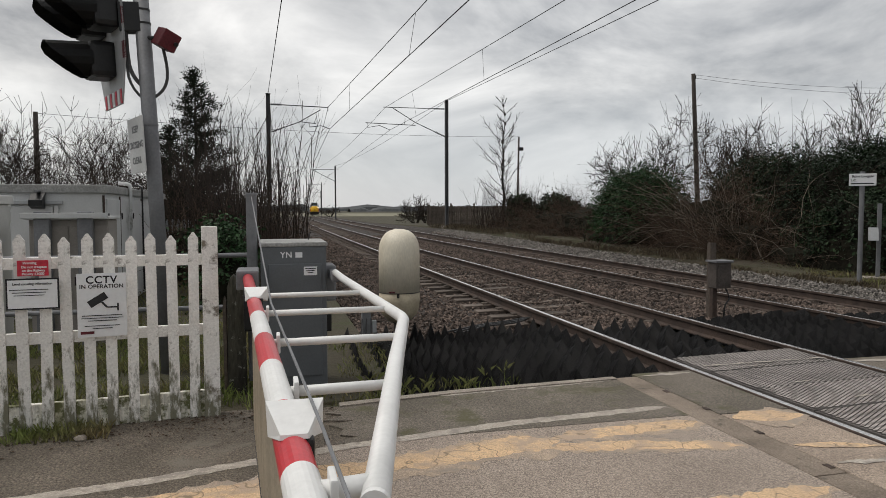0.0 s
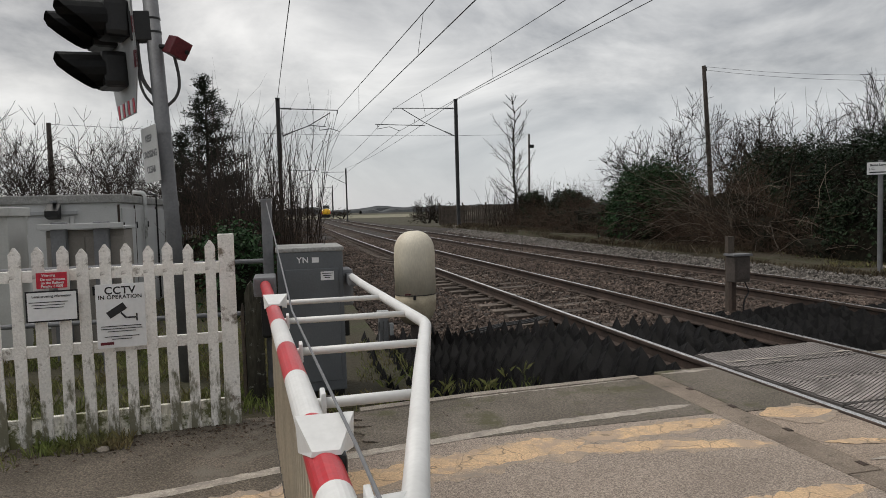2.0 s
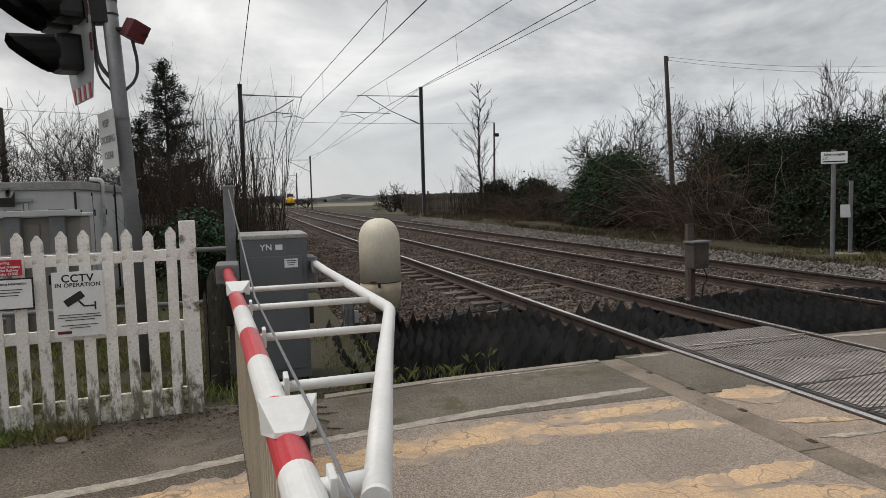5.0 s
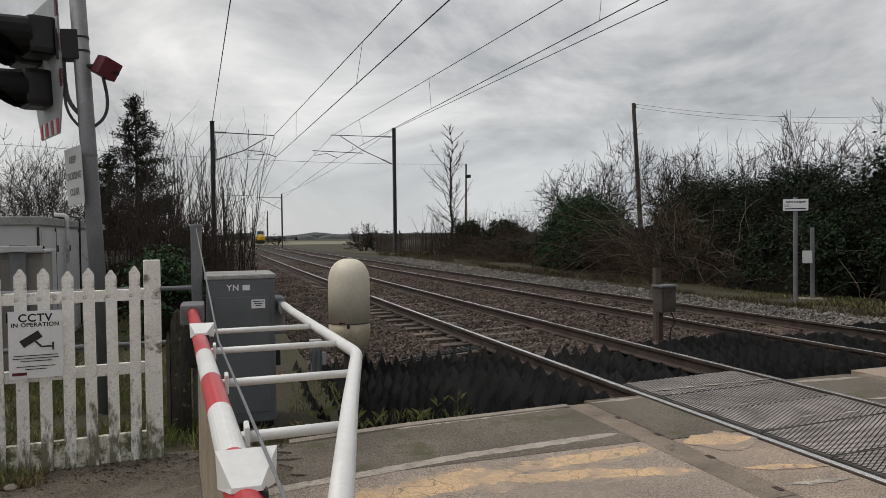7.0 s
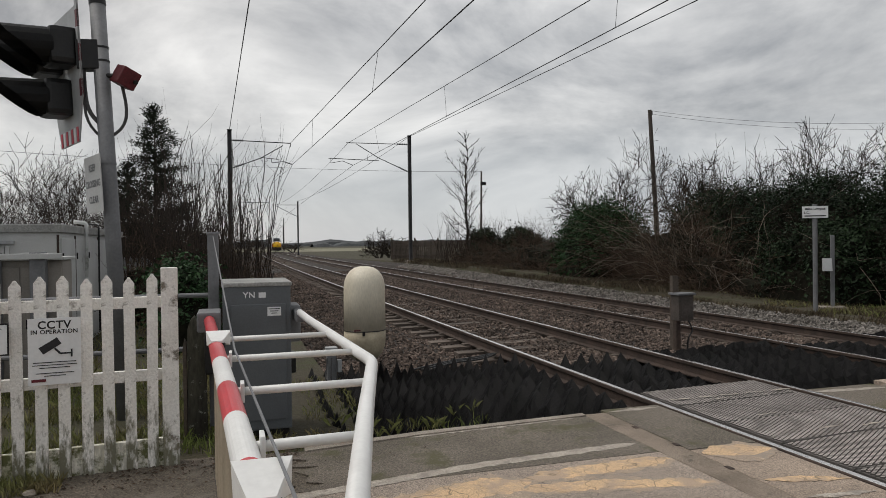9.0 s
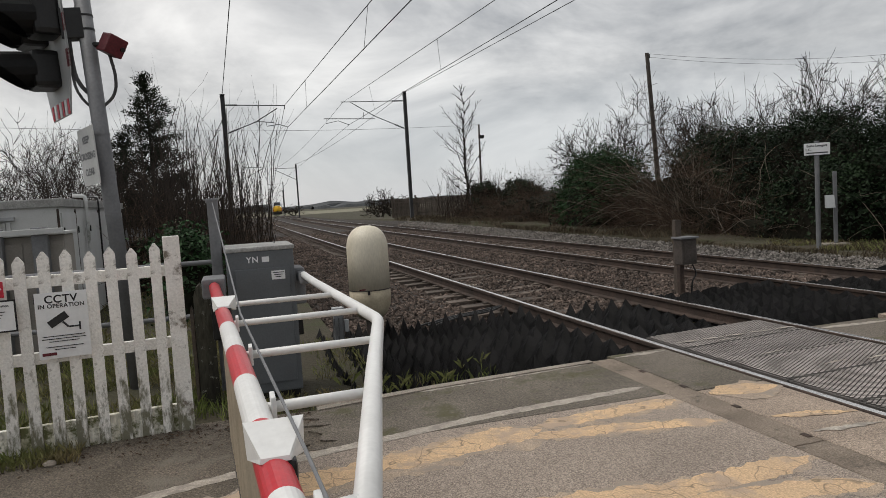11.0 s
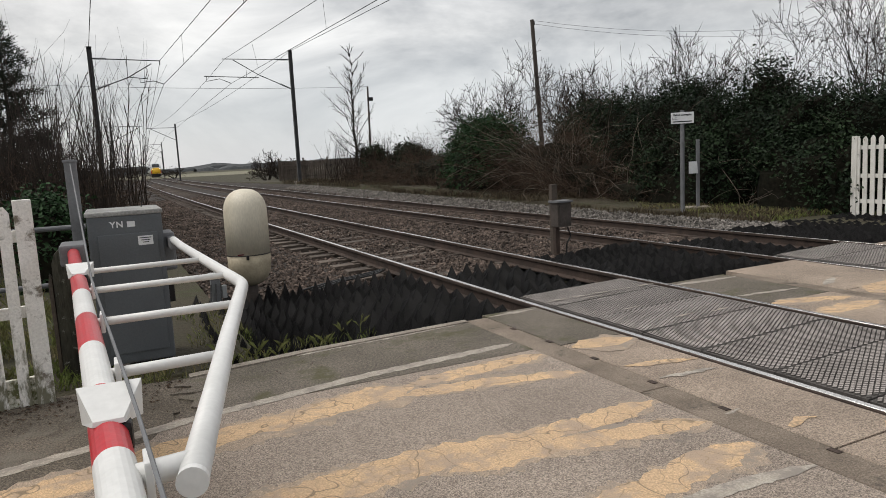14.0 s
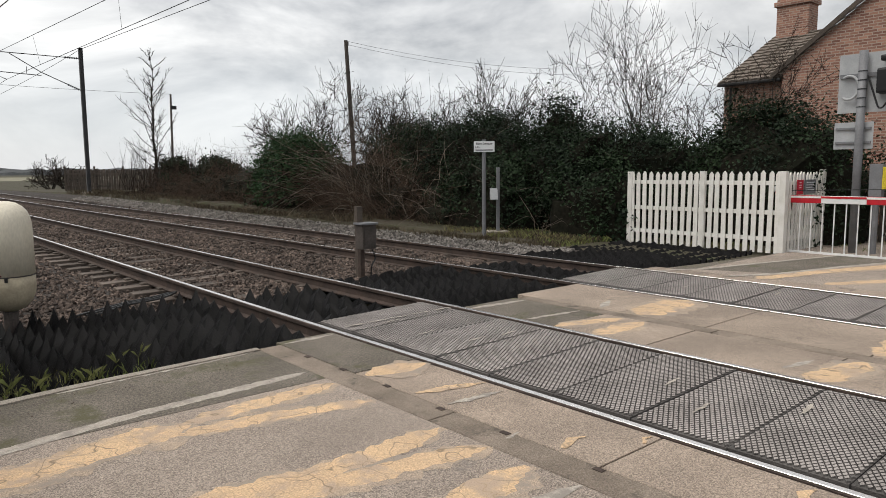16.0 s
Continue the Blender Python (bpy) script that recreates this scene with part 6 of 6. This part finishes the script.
for k, (x, y, n_, h, w_) in enumerate(((-3.75, 13.2, 26, 3.7, 0.55), (-4.35, 14.6, 26, 4.2, 0.7), (-3.4, 15.8, 26, 3.6, 0.6), (-4.9, 16.5, 24, 4.6, 0.8), (-3.6, 18.5, 26, 3.6, 0.9), (-4.6, 20.5, 26, 4.4, 1.0), (-3.9, 24.0, 26, 3.6, 1.2), (-5.4, 19.0, 26, 4.4, 0.9), (-3.9, 29, 26, 3.2, 1.3))):
    whip_shrub(WS, (x, y, -0.15), n_, h, w_, 80 + k, thin=0.0075 if y < 18 else 0.01)
for k, (x, y, sx, sy, sz, n_) in enumerate(((-4.3, 14.5, 1.5, 3.0, 1.25, 320), (-4.4, 18.5, 1.8, 4.0, 1.5, 340), (-4.6, 24.0, 2.4, 6.0, 1.5, 340), (-4.3, 31.0, 2.4, 8.0, 1.6, 340), (-4.6, 40.0, 2.6, 10.0, 1.8, 320), (-5.6, 17.0, 1.6, 4.0, 1.8, 260))):
    tt = bramble("tangled brown undergrowth at the foot of the shrubs", (x, y, -0.15), (sx, sy, sz), n_, 110 + k)
    # same added dark lump, shade by colour at the shrubs' foot
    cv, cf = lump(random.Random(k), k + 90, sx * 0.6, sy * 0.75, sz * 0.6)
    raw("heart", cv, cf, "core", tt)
for k, (x, y, h) in enumerate(((-8.0, 21.5, 4.7), (-9.4, 20.0, 4.4), (-6.9, 24.0, 4.6), (-11.2, 22.0, 4.8), (-13.0, 21.0, 4.6), (-15, 23, 5.0), (-6.0, 27.0, 4.4), (-9.8, 27, 5.4), (-12.8, 28, 5.8))):
    bare_tree("bare winter tree with many fine upright twigs", (x, y, -0.1), h, 130 + k, stems=6, spread=0.38, rad=0.05, top=4, up=0.2, kids=(3, 4), thin=0.0085, width=3.8)
leafy("dark green bush behind the equipment building", (-10.6, 19.0, -0.1), (4.0, 2.5, 2.0), 3500, 0.06, 16, "bush")


def conifer(at, height, width, seed):
    r = random.Random(seed)
    t = thing("conifer_tree", "tall ragged dark green conifer behind the bare shrubs", "tree", at)
    tr = Sticks()
    tr.add(Vector((0, 0, -0.1)), Vector((0, 0, height * 0.97)), 0.13, 0.015, 8)
    raw("trunk", tr.v, tr.f, "bark", t)
    lv, lf, br = [], [], Sticks()
    z = 0.8
    while z < height:
        k_ = 1 - z / height
        for _ in range(3):
            a = r.uniform(0, 2 * math.pi)
            L = width / 2 * (k_ ** 0.75) * r.uniform(0.55, 1.25) + 0.12
            d = Vector((math.cos(a), math.sin(a), r.uniform(0.0, 0.6))).normalized()
            p0 = Vector((0, 0, z))
            br.add(p0, p0 + d * L, 0.02, 0.006)
            for _j in range(int(16 + 95 * L)):
                u = r.uniform(0.15, 1.0)
                c = p0 + d * L * u + Vector((r.gauss(0, 0.07), r.gauss(0, 0.07), r.gauss(-0.07, 0.08)))
                e = (d + Vector((r.gauss(0, 0.6), r.gauss(0, 0.6), r.gauss(0.1, 0.5)))).normalized()
                s = r.uniform(0.07, 0.16)
                w_ = e.orthogonal().normalized() * 0.023
                o = len(lv)
                lv += [tuple(c - w_), tuple(c + w_), tuple(c + e * s)]
                lf.append((o, o + 1, o + 2))
        z += 0.13
    raw("branch_mass", br.v, br.f, "bark", t)["kind"] = "stuff"
    raw("needles", lv, lf, "needle", t)["kind"] = "stuff"


conifer((-6.45, 29.5, -0.1), 7.1, 4.4, 4)
conifer((-7.6, 30.8, -0.1), 5.0, 3.6, 5)


def grass(name, label, spots, blade, seed, material="grass"):
    r = random.Random(seed)
    v, f = [], []
    for x0, x1, y0, y1, z, n_, h in spots:
        for k in range(n_):
            x, y = r.uniform(x0, x1), r.uniform(y0, y1)
            if noise.noise((x * 1.4, y * 1.4, 5)) < -0.22:
                continue
            a = r.uniform(0, 6.28)
            L = h * r.uniform(0.4, 1.2)
            w_ = blade * r.uniform(0.6, 1.3)
            dx, dy = math.cos(a), math.sin(a)
            t_ = r.uniform(0.1, 0.7)
            o = len(v)
            v += [(x - dy * w_, y + dx * w_, z), (x + dy * w_, y - dx * w_, z), (x + dx * L * t_ * 0.5 + dy * w_ * 0.6, y + dy * L * t_ * 0.5 - dx * w_ * 0.6, z + L * 0.6),
                  (x + dx * L * t_, y + dy * L * t_, z + L * (1 - 0.3 * t_))]
            f += [(o, o + 1, o + 2), (o, o + 2, o + 3)]
    tagged(raw(name, v, f, material), label, "grass", kind="stuff")


grass("grass", "tufted yellow-green grass around the fence and cabinet", [
    (-9.0, -3.3, 5.45, 9.5, -0.10, 22000, 0.13), (-9.5, -3.0, 9.5, 16, -0.12, 7000, 0.14), (-3.3, -2.5, 5.5, 8.3, -0.12, 1500, 0.09),
    (-5.3, -4.7, 4.85, 5.12, -0.03, 700, 0.10), (-8, -5.3, 4.6, 4.95, -0.03, 1200, 0.09), (-4.6, -4.1, 5.22, 5.34, -0.04, 160, 0.07), (-3.1, -1.6, 5.45, 5.9, -0.10, 260, 0.11)], 0.0045, 1)
grass("grass", "rough pale grass along the far verge", [
    (7.4, 9.4, 8.9, 13.5, -0.07, 4200, 0.17), (8.4, 9.4, 13.5, 26, 0.0, 800, 0.16), (10.2, 12.4, 0.5, 5.2, -0.1, 1600, 0.16), (9.2, 10.8, 5.5, 8.6, -0.08, 900, 0.12), (8.8, 10, 26, 46, 0.2, 700, 0.2)], 0.007, 2)
grass("grass", "brown dead grass and litter between the ballast shoulder and the hedge", [
    (6.95, 9.2, 9.0, 16.0, -0.05, 9000, 0.14), (7.0, 9.2, 16.0, 28.0, 0.08, 9000, 0.22), (7.2, 9.6, 28.0, 48.0, 0.2, 8000, 0.3)], 0.009, 6, "dead_grass")
weeds = random.Random(3)
for k in range(14):
    x, y = weeds.uniform(-2.9, -1.5), weeds.uniform(5.55, 6.3)
    t = thing("weed_tuft", "small green weed growing through the rubber guard", "weed", (x, y, -0.10), weeds.uniform(0, 360), group="weeds in the guard")
    wv, wf = [], []
    for j in range(9):
        a, L = weeds.uniform(0, 6.28), weeds.uniform(0.05, 0.12)
        o = len(wv)
        wv += [(0.003, 0, 0), (-0.003, 0, 0), (math.cos(a) * L * 0.5 + 0.003, math.sin(a) * L * 0.5, L * 0.8), (math.cos(a) * L, math.sin(a) * L, L)]
        wf += [(o, o + 1, o + 2), (o + 1, o + 3, o + 2)]
    raw("leaf_rosette", wv, wf, "grass", t)

# ---------------------------------------------------------------- poles
def pole(label, base, top_, r0, name="telegraph_pole"):
    t = thing(name, label, "pole", base, group="telegraph poles")
    part("shaft", rod(B(), (0, 0, 0), Vector(top_) - Vector(base), r0, r0 * 0.7, 10), "pole_wood", t)
    return t


p1 = pole("weathered wooden telegraph pole above the hedge", (15.9, 28.9, -0.1), (15.45, 28.9, 7.68), 0.125)
part("insulator", rod(B(), (-0.35, 0, 7.55), (-0.35, 0, 7.72), 0.05, n=8), "black", p1)
pole("distant wooden telegraph pole behind the building", (-12.3, 30, -0.1), (-12.3, 30, 5.2), 0.12)
p3 = pole("thin pole with a small lamp box beside the bushes", (12.2, 43.5, 0.1), (12.3, 43.5, 6.2), 0.08)
part("lamp_box", box(B(), (0.22, 0, 5.3), (0.35, 0.2, 0.22), 0.03), "black", p3)
wire("thin service wire from the wooden pole", span(15.45, 7.65, 34, 7.6, 28.9, 22, 0.8), 0.007)
wire("thin service wire from the wooden pole", span(15.45, 7.5, 34, 7.2, 28.9, 22, 0.8), 0.007)
wire("thin service wire across the line", span(12.3, 6.2, -12.3, 5.15, 43.5, 30, 0.25), 0.008)

# ---------------------------------------------------------------- timber fence and distance
tf = thing("timber_fence", "old brown vertical board fence behind the mast", "fence", (9.0, 56.0, 0.1), -12)
for k in range(58):
    part("board", box(B(), (0.17 * k, 0, 0.82 + fr.uniform(-0.05, 0.05)), (0.155, 0.025, 1.6)), "wood_fence", tf)
for k in range(6):
    part("post", box(B(), (1.9 * k, -0.08, 0.9), (0.13, 0.11, 1.9)), "wood_fence", tf)
for z in (0.4, 1.3):
    part("rail", box(B(), (4.9, -0.04, z), (9.8, 0.05, 0.1)), "wood_fence", tf)
for k, (x, y, w_, h) in enumerate(((10.9, 70, 3.4, 3.3), (12.6, 72, 3.0, 2.2), (2.0, 190, 10, 4.5), (9, 150, 5, 2.6), (-9, 150, 10, 6), (-14, 120, 12, 6), (-6.5, 62, 4, 3.0), (-7, 84, 5, 3.4), (17, 88, 9, 2.6))):
    bare_tree("distant bare rounded bush", (x, y, -0.1), h, 150 + k, stems=9, spread=0.7, rad=0.06, top=3, kids=(3, 4), thin=0.022, name="bare_bush", group="distant bushes", width=w_)
for k, (x, y, sx, sy, sz, n_) in enumerate(((9.2, 15.4, 1.0, 2.8, 2.0, 40), (9.6, 11.3, 0.8, 2.6, 1.5, 26), (9.3, 18.2, 1.4, 3.0, 2.8, 150), (9.4, 13.2, 0.8, 2.0, 1.2, 20))):
    bramble("pale dead stems arching before the dark hedge", (x, y, -0.08), (sx, sy, sz), n_, 210 + k, "stem", 0.006)
fl_ = raw("far_field", [(-40, 170, -0.05), (70, 150, -0.05), (160, 260, -0.05), (-40, 330, -0.05)], [(0, 1, 2, 3)], "field")
tagged(fl_, "pale distant winter field", "field", kind="structure")


def far_wood(x0, x1, y, h, seed):
    r = random.Random(seed)
    v, f = [], []
    n_ = 160
    for k in range(n_ + 1):
        x = x0 + (x1 - x0) * k / n_
        z = h * (0.65 + 0.5 * noise.noise((x * 0.02, seed, 0)) + 0.3 * noise.noise((x * 0.11, seed, 3))) + r.uniform(-0.06, 0.06) * h
        v += [(x, y, -1), (x, y + 3, z * 0.6), (x, y + 12, max(0.4, z)), (x, y + 30, -1)]
        if k:
            o = 4 * (k - 1)
            f += [(o + i, o + i + 1, o + 5 + i, o + 4 + i) for i in range(3)]
    tagged(raw("far_woodland", v, f, "far_wood"), "low line of distant woods, haze put into their colour", "woodland", kind="stuff")


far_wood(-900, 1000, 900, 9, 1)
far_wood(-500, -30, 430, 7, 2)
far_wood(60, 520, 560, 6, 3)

# ---------------------------------------------------------------- brick house beyond the hedge
brick_m = M["brick"]
bn, bl = brick_m.node_tree.nodes, brick_m.node_tree.links
bp_ = bn["Principled BSDF"]
old = bp_.inputs["Base Color"].links[0].from_socket
btc = bn.new("ShaderNodeTexCoord")
sep = bn.new("ShaderNodeSeparateXYZ")
bl.new(btc.outputs["Object"], sep.inputs[0])
addx = bn.new("ShaderNodeMath")
bl.new(sep.outputs[0], addx.inputs[0])
bl.new(sep.outputs[1], addx.inputs[1])
cmb = bn.new("ShaderNodeCombineXYZ")
bl.new(addx.outputs[0], cmb.inputs[0])
bl.new(sep.outputs[2], cmb.inputs[1])
bt = bn.new("ShaderNodeTexBrick")
bt.inputs["Scale"].default_value = 1.0
bt.inputs["Brick Width"].default_value, bt.inputs["Row Height"].default_value, bt.inputs["Mortar Size"].default_value = 0.225, 0.075, 0.010
bt.inputs["Color1"].default_value, bt.inputs["Color2"].default_value, bt.inputs["Mortar"].default_value = (0.37, 0.20, 0.145, 1), (0.17, 0.08, 0.06, 1), (0.36, 0.30, 0.25, 1)
bl.new(cmb.outputs[0], bt.inputs["Vector"])
bm_x = bn.new("ShaderNodeMix")
bm_x.data_type = "RGBA"
bm_x.inputs[0].default_value = 0.92
bl.new(old, bm_x.inputs[6])
bl.new(bt.outputs[0], bm_x.inputs[7])
bl.new(bm_x.outputs[2], bp_.inputs["Base Color"])

house = thing("house", "red brick house with brown tiled roof and brick chimney", "house", (17.8, 6.0, -0.1))
# gable block facing the line, then the wing beside it
part("wall", prism(B(), [(-3.3, 0), (3.33, 0), (3.33, 4.38), (0.0, 7.0), (-3.3, 4.38)], "x", 0, 7.0), "brick", house)
part("wing_wall", prism(B(), [(0.3, 0), (7.6, 0), (7.6, 4.3), (3.95, 6.05), (0.3, 4.3)], "y", 3.34, 5.25), "brick", house)


def tiled(name, a, b_, c, d_, courses, par, cols=0):
    """Courses of lapped tiles on the slope from eave a-b to ridge d-c."""
    a, b_, c, d_ = map(Vector, (a, b_, c, d_))
    nrm = (b_ - a).cross(d_ - a).normalized()
    if nrm.z < 0:
        nrm = -nrm
    v, f = [], []
    nc = max(4, int((b_ - a).length / 0.30))
    for k in range(courses):
        u0, u1 = k / courses, min(1.0, (k + 1.25) / courses)
        for j in range(nc):
            s0, s1 = j / nc + 0.002, (j + 1) / nc - 0.002
            lo0, lo1 = a.lerp(d_, u0).lerp(b_.lerp(c, u0), s0), a.lerp(d_, u0).lerp(b_.lerp(c, u0), s1)
            hi0, hi1 = a.lerp(d_, u1).lerp(b_.lerp(c, u1), s0), a.lerp(d_, u1).lerp(b_.lerp(c, u1), s1)
            up_ = nrm * (0.05 + 0.012 * ((j * 7 + k * 3) % 3))
            mid0 = (lo0 + lo1) / 2 + nrm * 0.035 + up_
            midh = (hi0 + hi1) / 2 + nrm * 0.03
            o = len(v)
            v += [tuple(q) for q in (lo0 + up_, mid0, lo1 + up_, hi1 + nrm * 0.015, midh, hi0 + nrm * 0.015, lo0, lo1)]
            f += [(o, o + 1, o + 4, o + 5), (o + 1, o + 2, o + 3, o + 4), (o + 6, o + 7, o + 2, o + 1, o)]
    return raw(name, v, f, "roof", par)


tiled("roof", (0.05, 5.35, 4.22), (0.05, 3.30, 4.22), (3.95, 3.30, 6.15), (3.95, 5.35, 6.15), 14, house)
tiled("roof", (7.9, 3.30, 4.22), (7.9, 5.35, 4.22), (3.95, 5.35, 6.15), (3.95, 3.30, 6.15), 8, house)
tiled("roof", (7.2, 3.55, 4.25), (-0.12, 3.55, 4.25), (-0.12, 0, 7.08), (7.2, 0, 7.08), 14, house)
tiled("roof", (-0.12, -3.55, 4.25), (7.2, -3.55, 4.25), (7.2, 0, 7.08), (-0.12, 0, 7.08), 10, house)
part("bargeboard", prism(B(), [(3.62, 4.18), (3.62, 4.34), (0.0, 7.16), (0.0, 7.0)], "x", -0.14, -0.10), "wood_fence", house)
part("bargeboard", prism(B(), [(-3.62, 4.18), (-3.62, 4.34), (0.0, 7.16), (0.0, 7.0)], "x", -0.14, -0.10), "wood_fence", house)
part("gutter", box(B(), (0.0, 4.35, 4.17), (0.12, 1.95, 0.10), 0.03), "black", house)
part("downpipe", rod(B(), (0.22, 5.0, 0.1), (0.22, 5.0, 4.1), 0.04, n=8), "black", house)
ch = part("chimney", box(B(), (3.95, 4.65, 6.3), (0.75, 1.05, 2.0), 0.01), "brick", house)
part("chimney_cap", box(B(), (3.95, 4.65, 7.12), (0.9, 1.2, 0.16), 0.02), "brick", ch)
part("flashing", box(B(), (3.72, 4.65, 5.75), (0.6, 1.12, 0.16), 0.02), "sign_grey", ch)
for s in (-0.3, 0.1):
    part("chimney_pot", lathe(B(), [(0.13, 7.3), (0.15, 7.34), (0.12, 7.5), (0.14, 7.58)], 14, (3.95, 4.6 + s, -0.12)), "brick", ch)

# ---------------------------------------------------------------- train far up the line
def train():
    y0 = 190.0
    xc = 4.6025 + sway(y0)
    t = thing("train", "silver and red express train with a yellow nose", "train", (xc, y0, 0.0), -math.degrees(math.atan((y0 - 20) / 4000)))
    prof = [(-1.32, 0.95), (-1.36, 1.7), (-1.34, 2.4), (-1.18, 3.15), (-0.75, 3.55), (0, 3.66), (0.75, 3.55), (1.18, 3.15), (1.34, 2.4), (1.36, 1.7), (1.32, 0.95)]

    def hull(stations):
        b_ = B()
        rings = [[b_.verts.new((px * w_, y, 0.95 + (pz - 0.95) * h_)) for px, pz in prof] for y, w_, h_ in stations]
        for a, c in zip(rings, rings[1:]):
            for i in range(len(prof) - 1):
                b_.faces.new((a[i], a[i + 1], c[i + 1], c[i]))
            b_.faces.new((a[-1], a[0], c[0], c[-1]))
        b_.faces.new(rings[0])
        b_.faces.new(rings[-1])
        return b_

    part("nose", hull([(0, 0.55, 0.30), (0.15, 0.72, 0.42), (0.5, 0.84, 0.52), (1.1, 0.92, 0.58)]), "train_yellow", t, "yellow nose", True)
    part("cab", hull([(0.9, 0.92, 0.58), (1.6, 0.96, 0.74), (2.4, 0.985, 0.88), (3.4, 1, 0.97), (5, 1, 1)]), "silver", t, "silver cab with sloping front", True)
    ws = B()
    q = [ws.verts.new(p) for p in ((-0.85, 0.95, 2.52), (0.85, 0.95, 2.52), (0.78, 2.45, 3.3), (-0.78, 2.45, 3.3))]
    ws.faces.new(q)
    bmesh.ops.translate(ws, vec=(0, -0.05, 0.08), verts=ws.verts[:])
    bmesh.ops.solidify(ws, geom=ws.faces[:], thickness=0.02)
    part("windscreen", ws, "glass", t)
    for s in (-1, 1):
        part("red_flash", box(B(), (s * 1.0, 0.75, 1.35), (0.45, 0.9, 0.75), 0.15), "sign_red", t)
        part("headlight", box(B(), (s * 0.92, 0.30, 2.15), (0.26, 0.12, 0.12), 0.03), "lamp", t)
    part("underframe", box(B(), (0, 3.0, 0.55), (2.3, 5.2, 0.7), 0.1), "black", t)
    y = 5.1
    for k in range(3):
        c = part("coach", hull([(y, 1, 1), (y + 22, 1, 1)]), "silver", t, "silver coach", True)
        for s in (-1, 1):
            for j in range(10):
                part("window", box(B(), (s * 1.345, y + 2.2 + 1.95 * j, 2.25), (0.03, 1.2, 0.75), 0.008), "glass", c)
        part("running_gear", box(B(), (0, y + 11, 0.5), (2.2, 20, 0.7), 0.05), "black", c)
        y += 22.5


train()

# ---------------------------------------------------------------- litter on the verge and road
lr = random.Random(17)
gv, gf = [], []
for k in range(1160):
    if k < 1100:
        x, y = lr.uniform(-7.5, -3.25), 5.28 - abs(lr.gauss(0, 0.28))
        if y < 4.36:
            continue
        z = -0.010
    else:
        x, y, z = lr.uniform(-3.1, -0.9), 5.2 - abs(lr.gauss(0, 0.25)), 0.004
    a, L = lr.uniform(0, 6.28), lr.uniform(0.006, 0.02) * (1 if k < 1100 else 0.5)
    w_ = L * lr.uniform(0.3, 0.7)
    dx, dy = math.cos(a), math.sin(a)
    o = len(gv)
    gv += [(x - dx * L, y - dy * L, z), (x + dy * w_, y - dx * w_, z + 0.008), (x + dx * L, y + dy * L, z + 0.004), (x - dy * w_, y + dx * w_, z + 0.006)]
    gf.append((o, o + 1, o + 2, o + 3))
tagged(raw("leaf_litter", gv, gf, "bramble"), "scattered dead leaves and grit on the verge", "litter", kind="stuff")
for k, (x, y) in enumerate(((-4.85, 4.86), (-5.6, 4.55), (-3.55, 5.35), (-3.75, 5.45), (-3.62, 5.5))):
    b = B()
    bmesh.ops.create_icosphere(b, subdivisions=2, radius=0.04)
    for v_ in b.verts:
        v_.co *= 1 + 0.35 * noise.noise(v_.co * 30 + Vector((k, 0, 0)))
        v_.co.z *= 0.55
    t = thing("stone", "pale loose stone on the muddy verge", "stone", (x, y, 0.0 if y < 5.3 else -0.05), 40 * k, group="loose stones")
    part("stone_body", b, "beam", t)
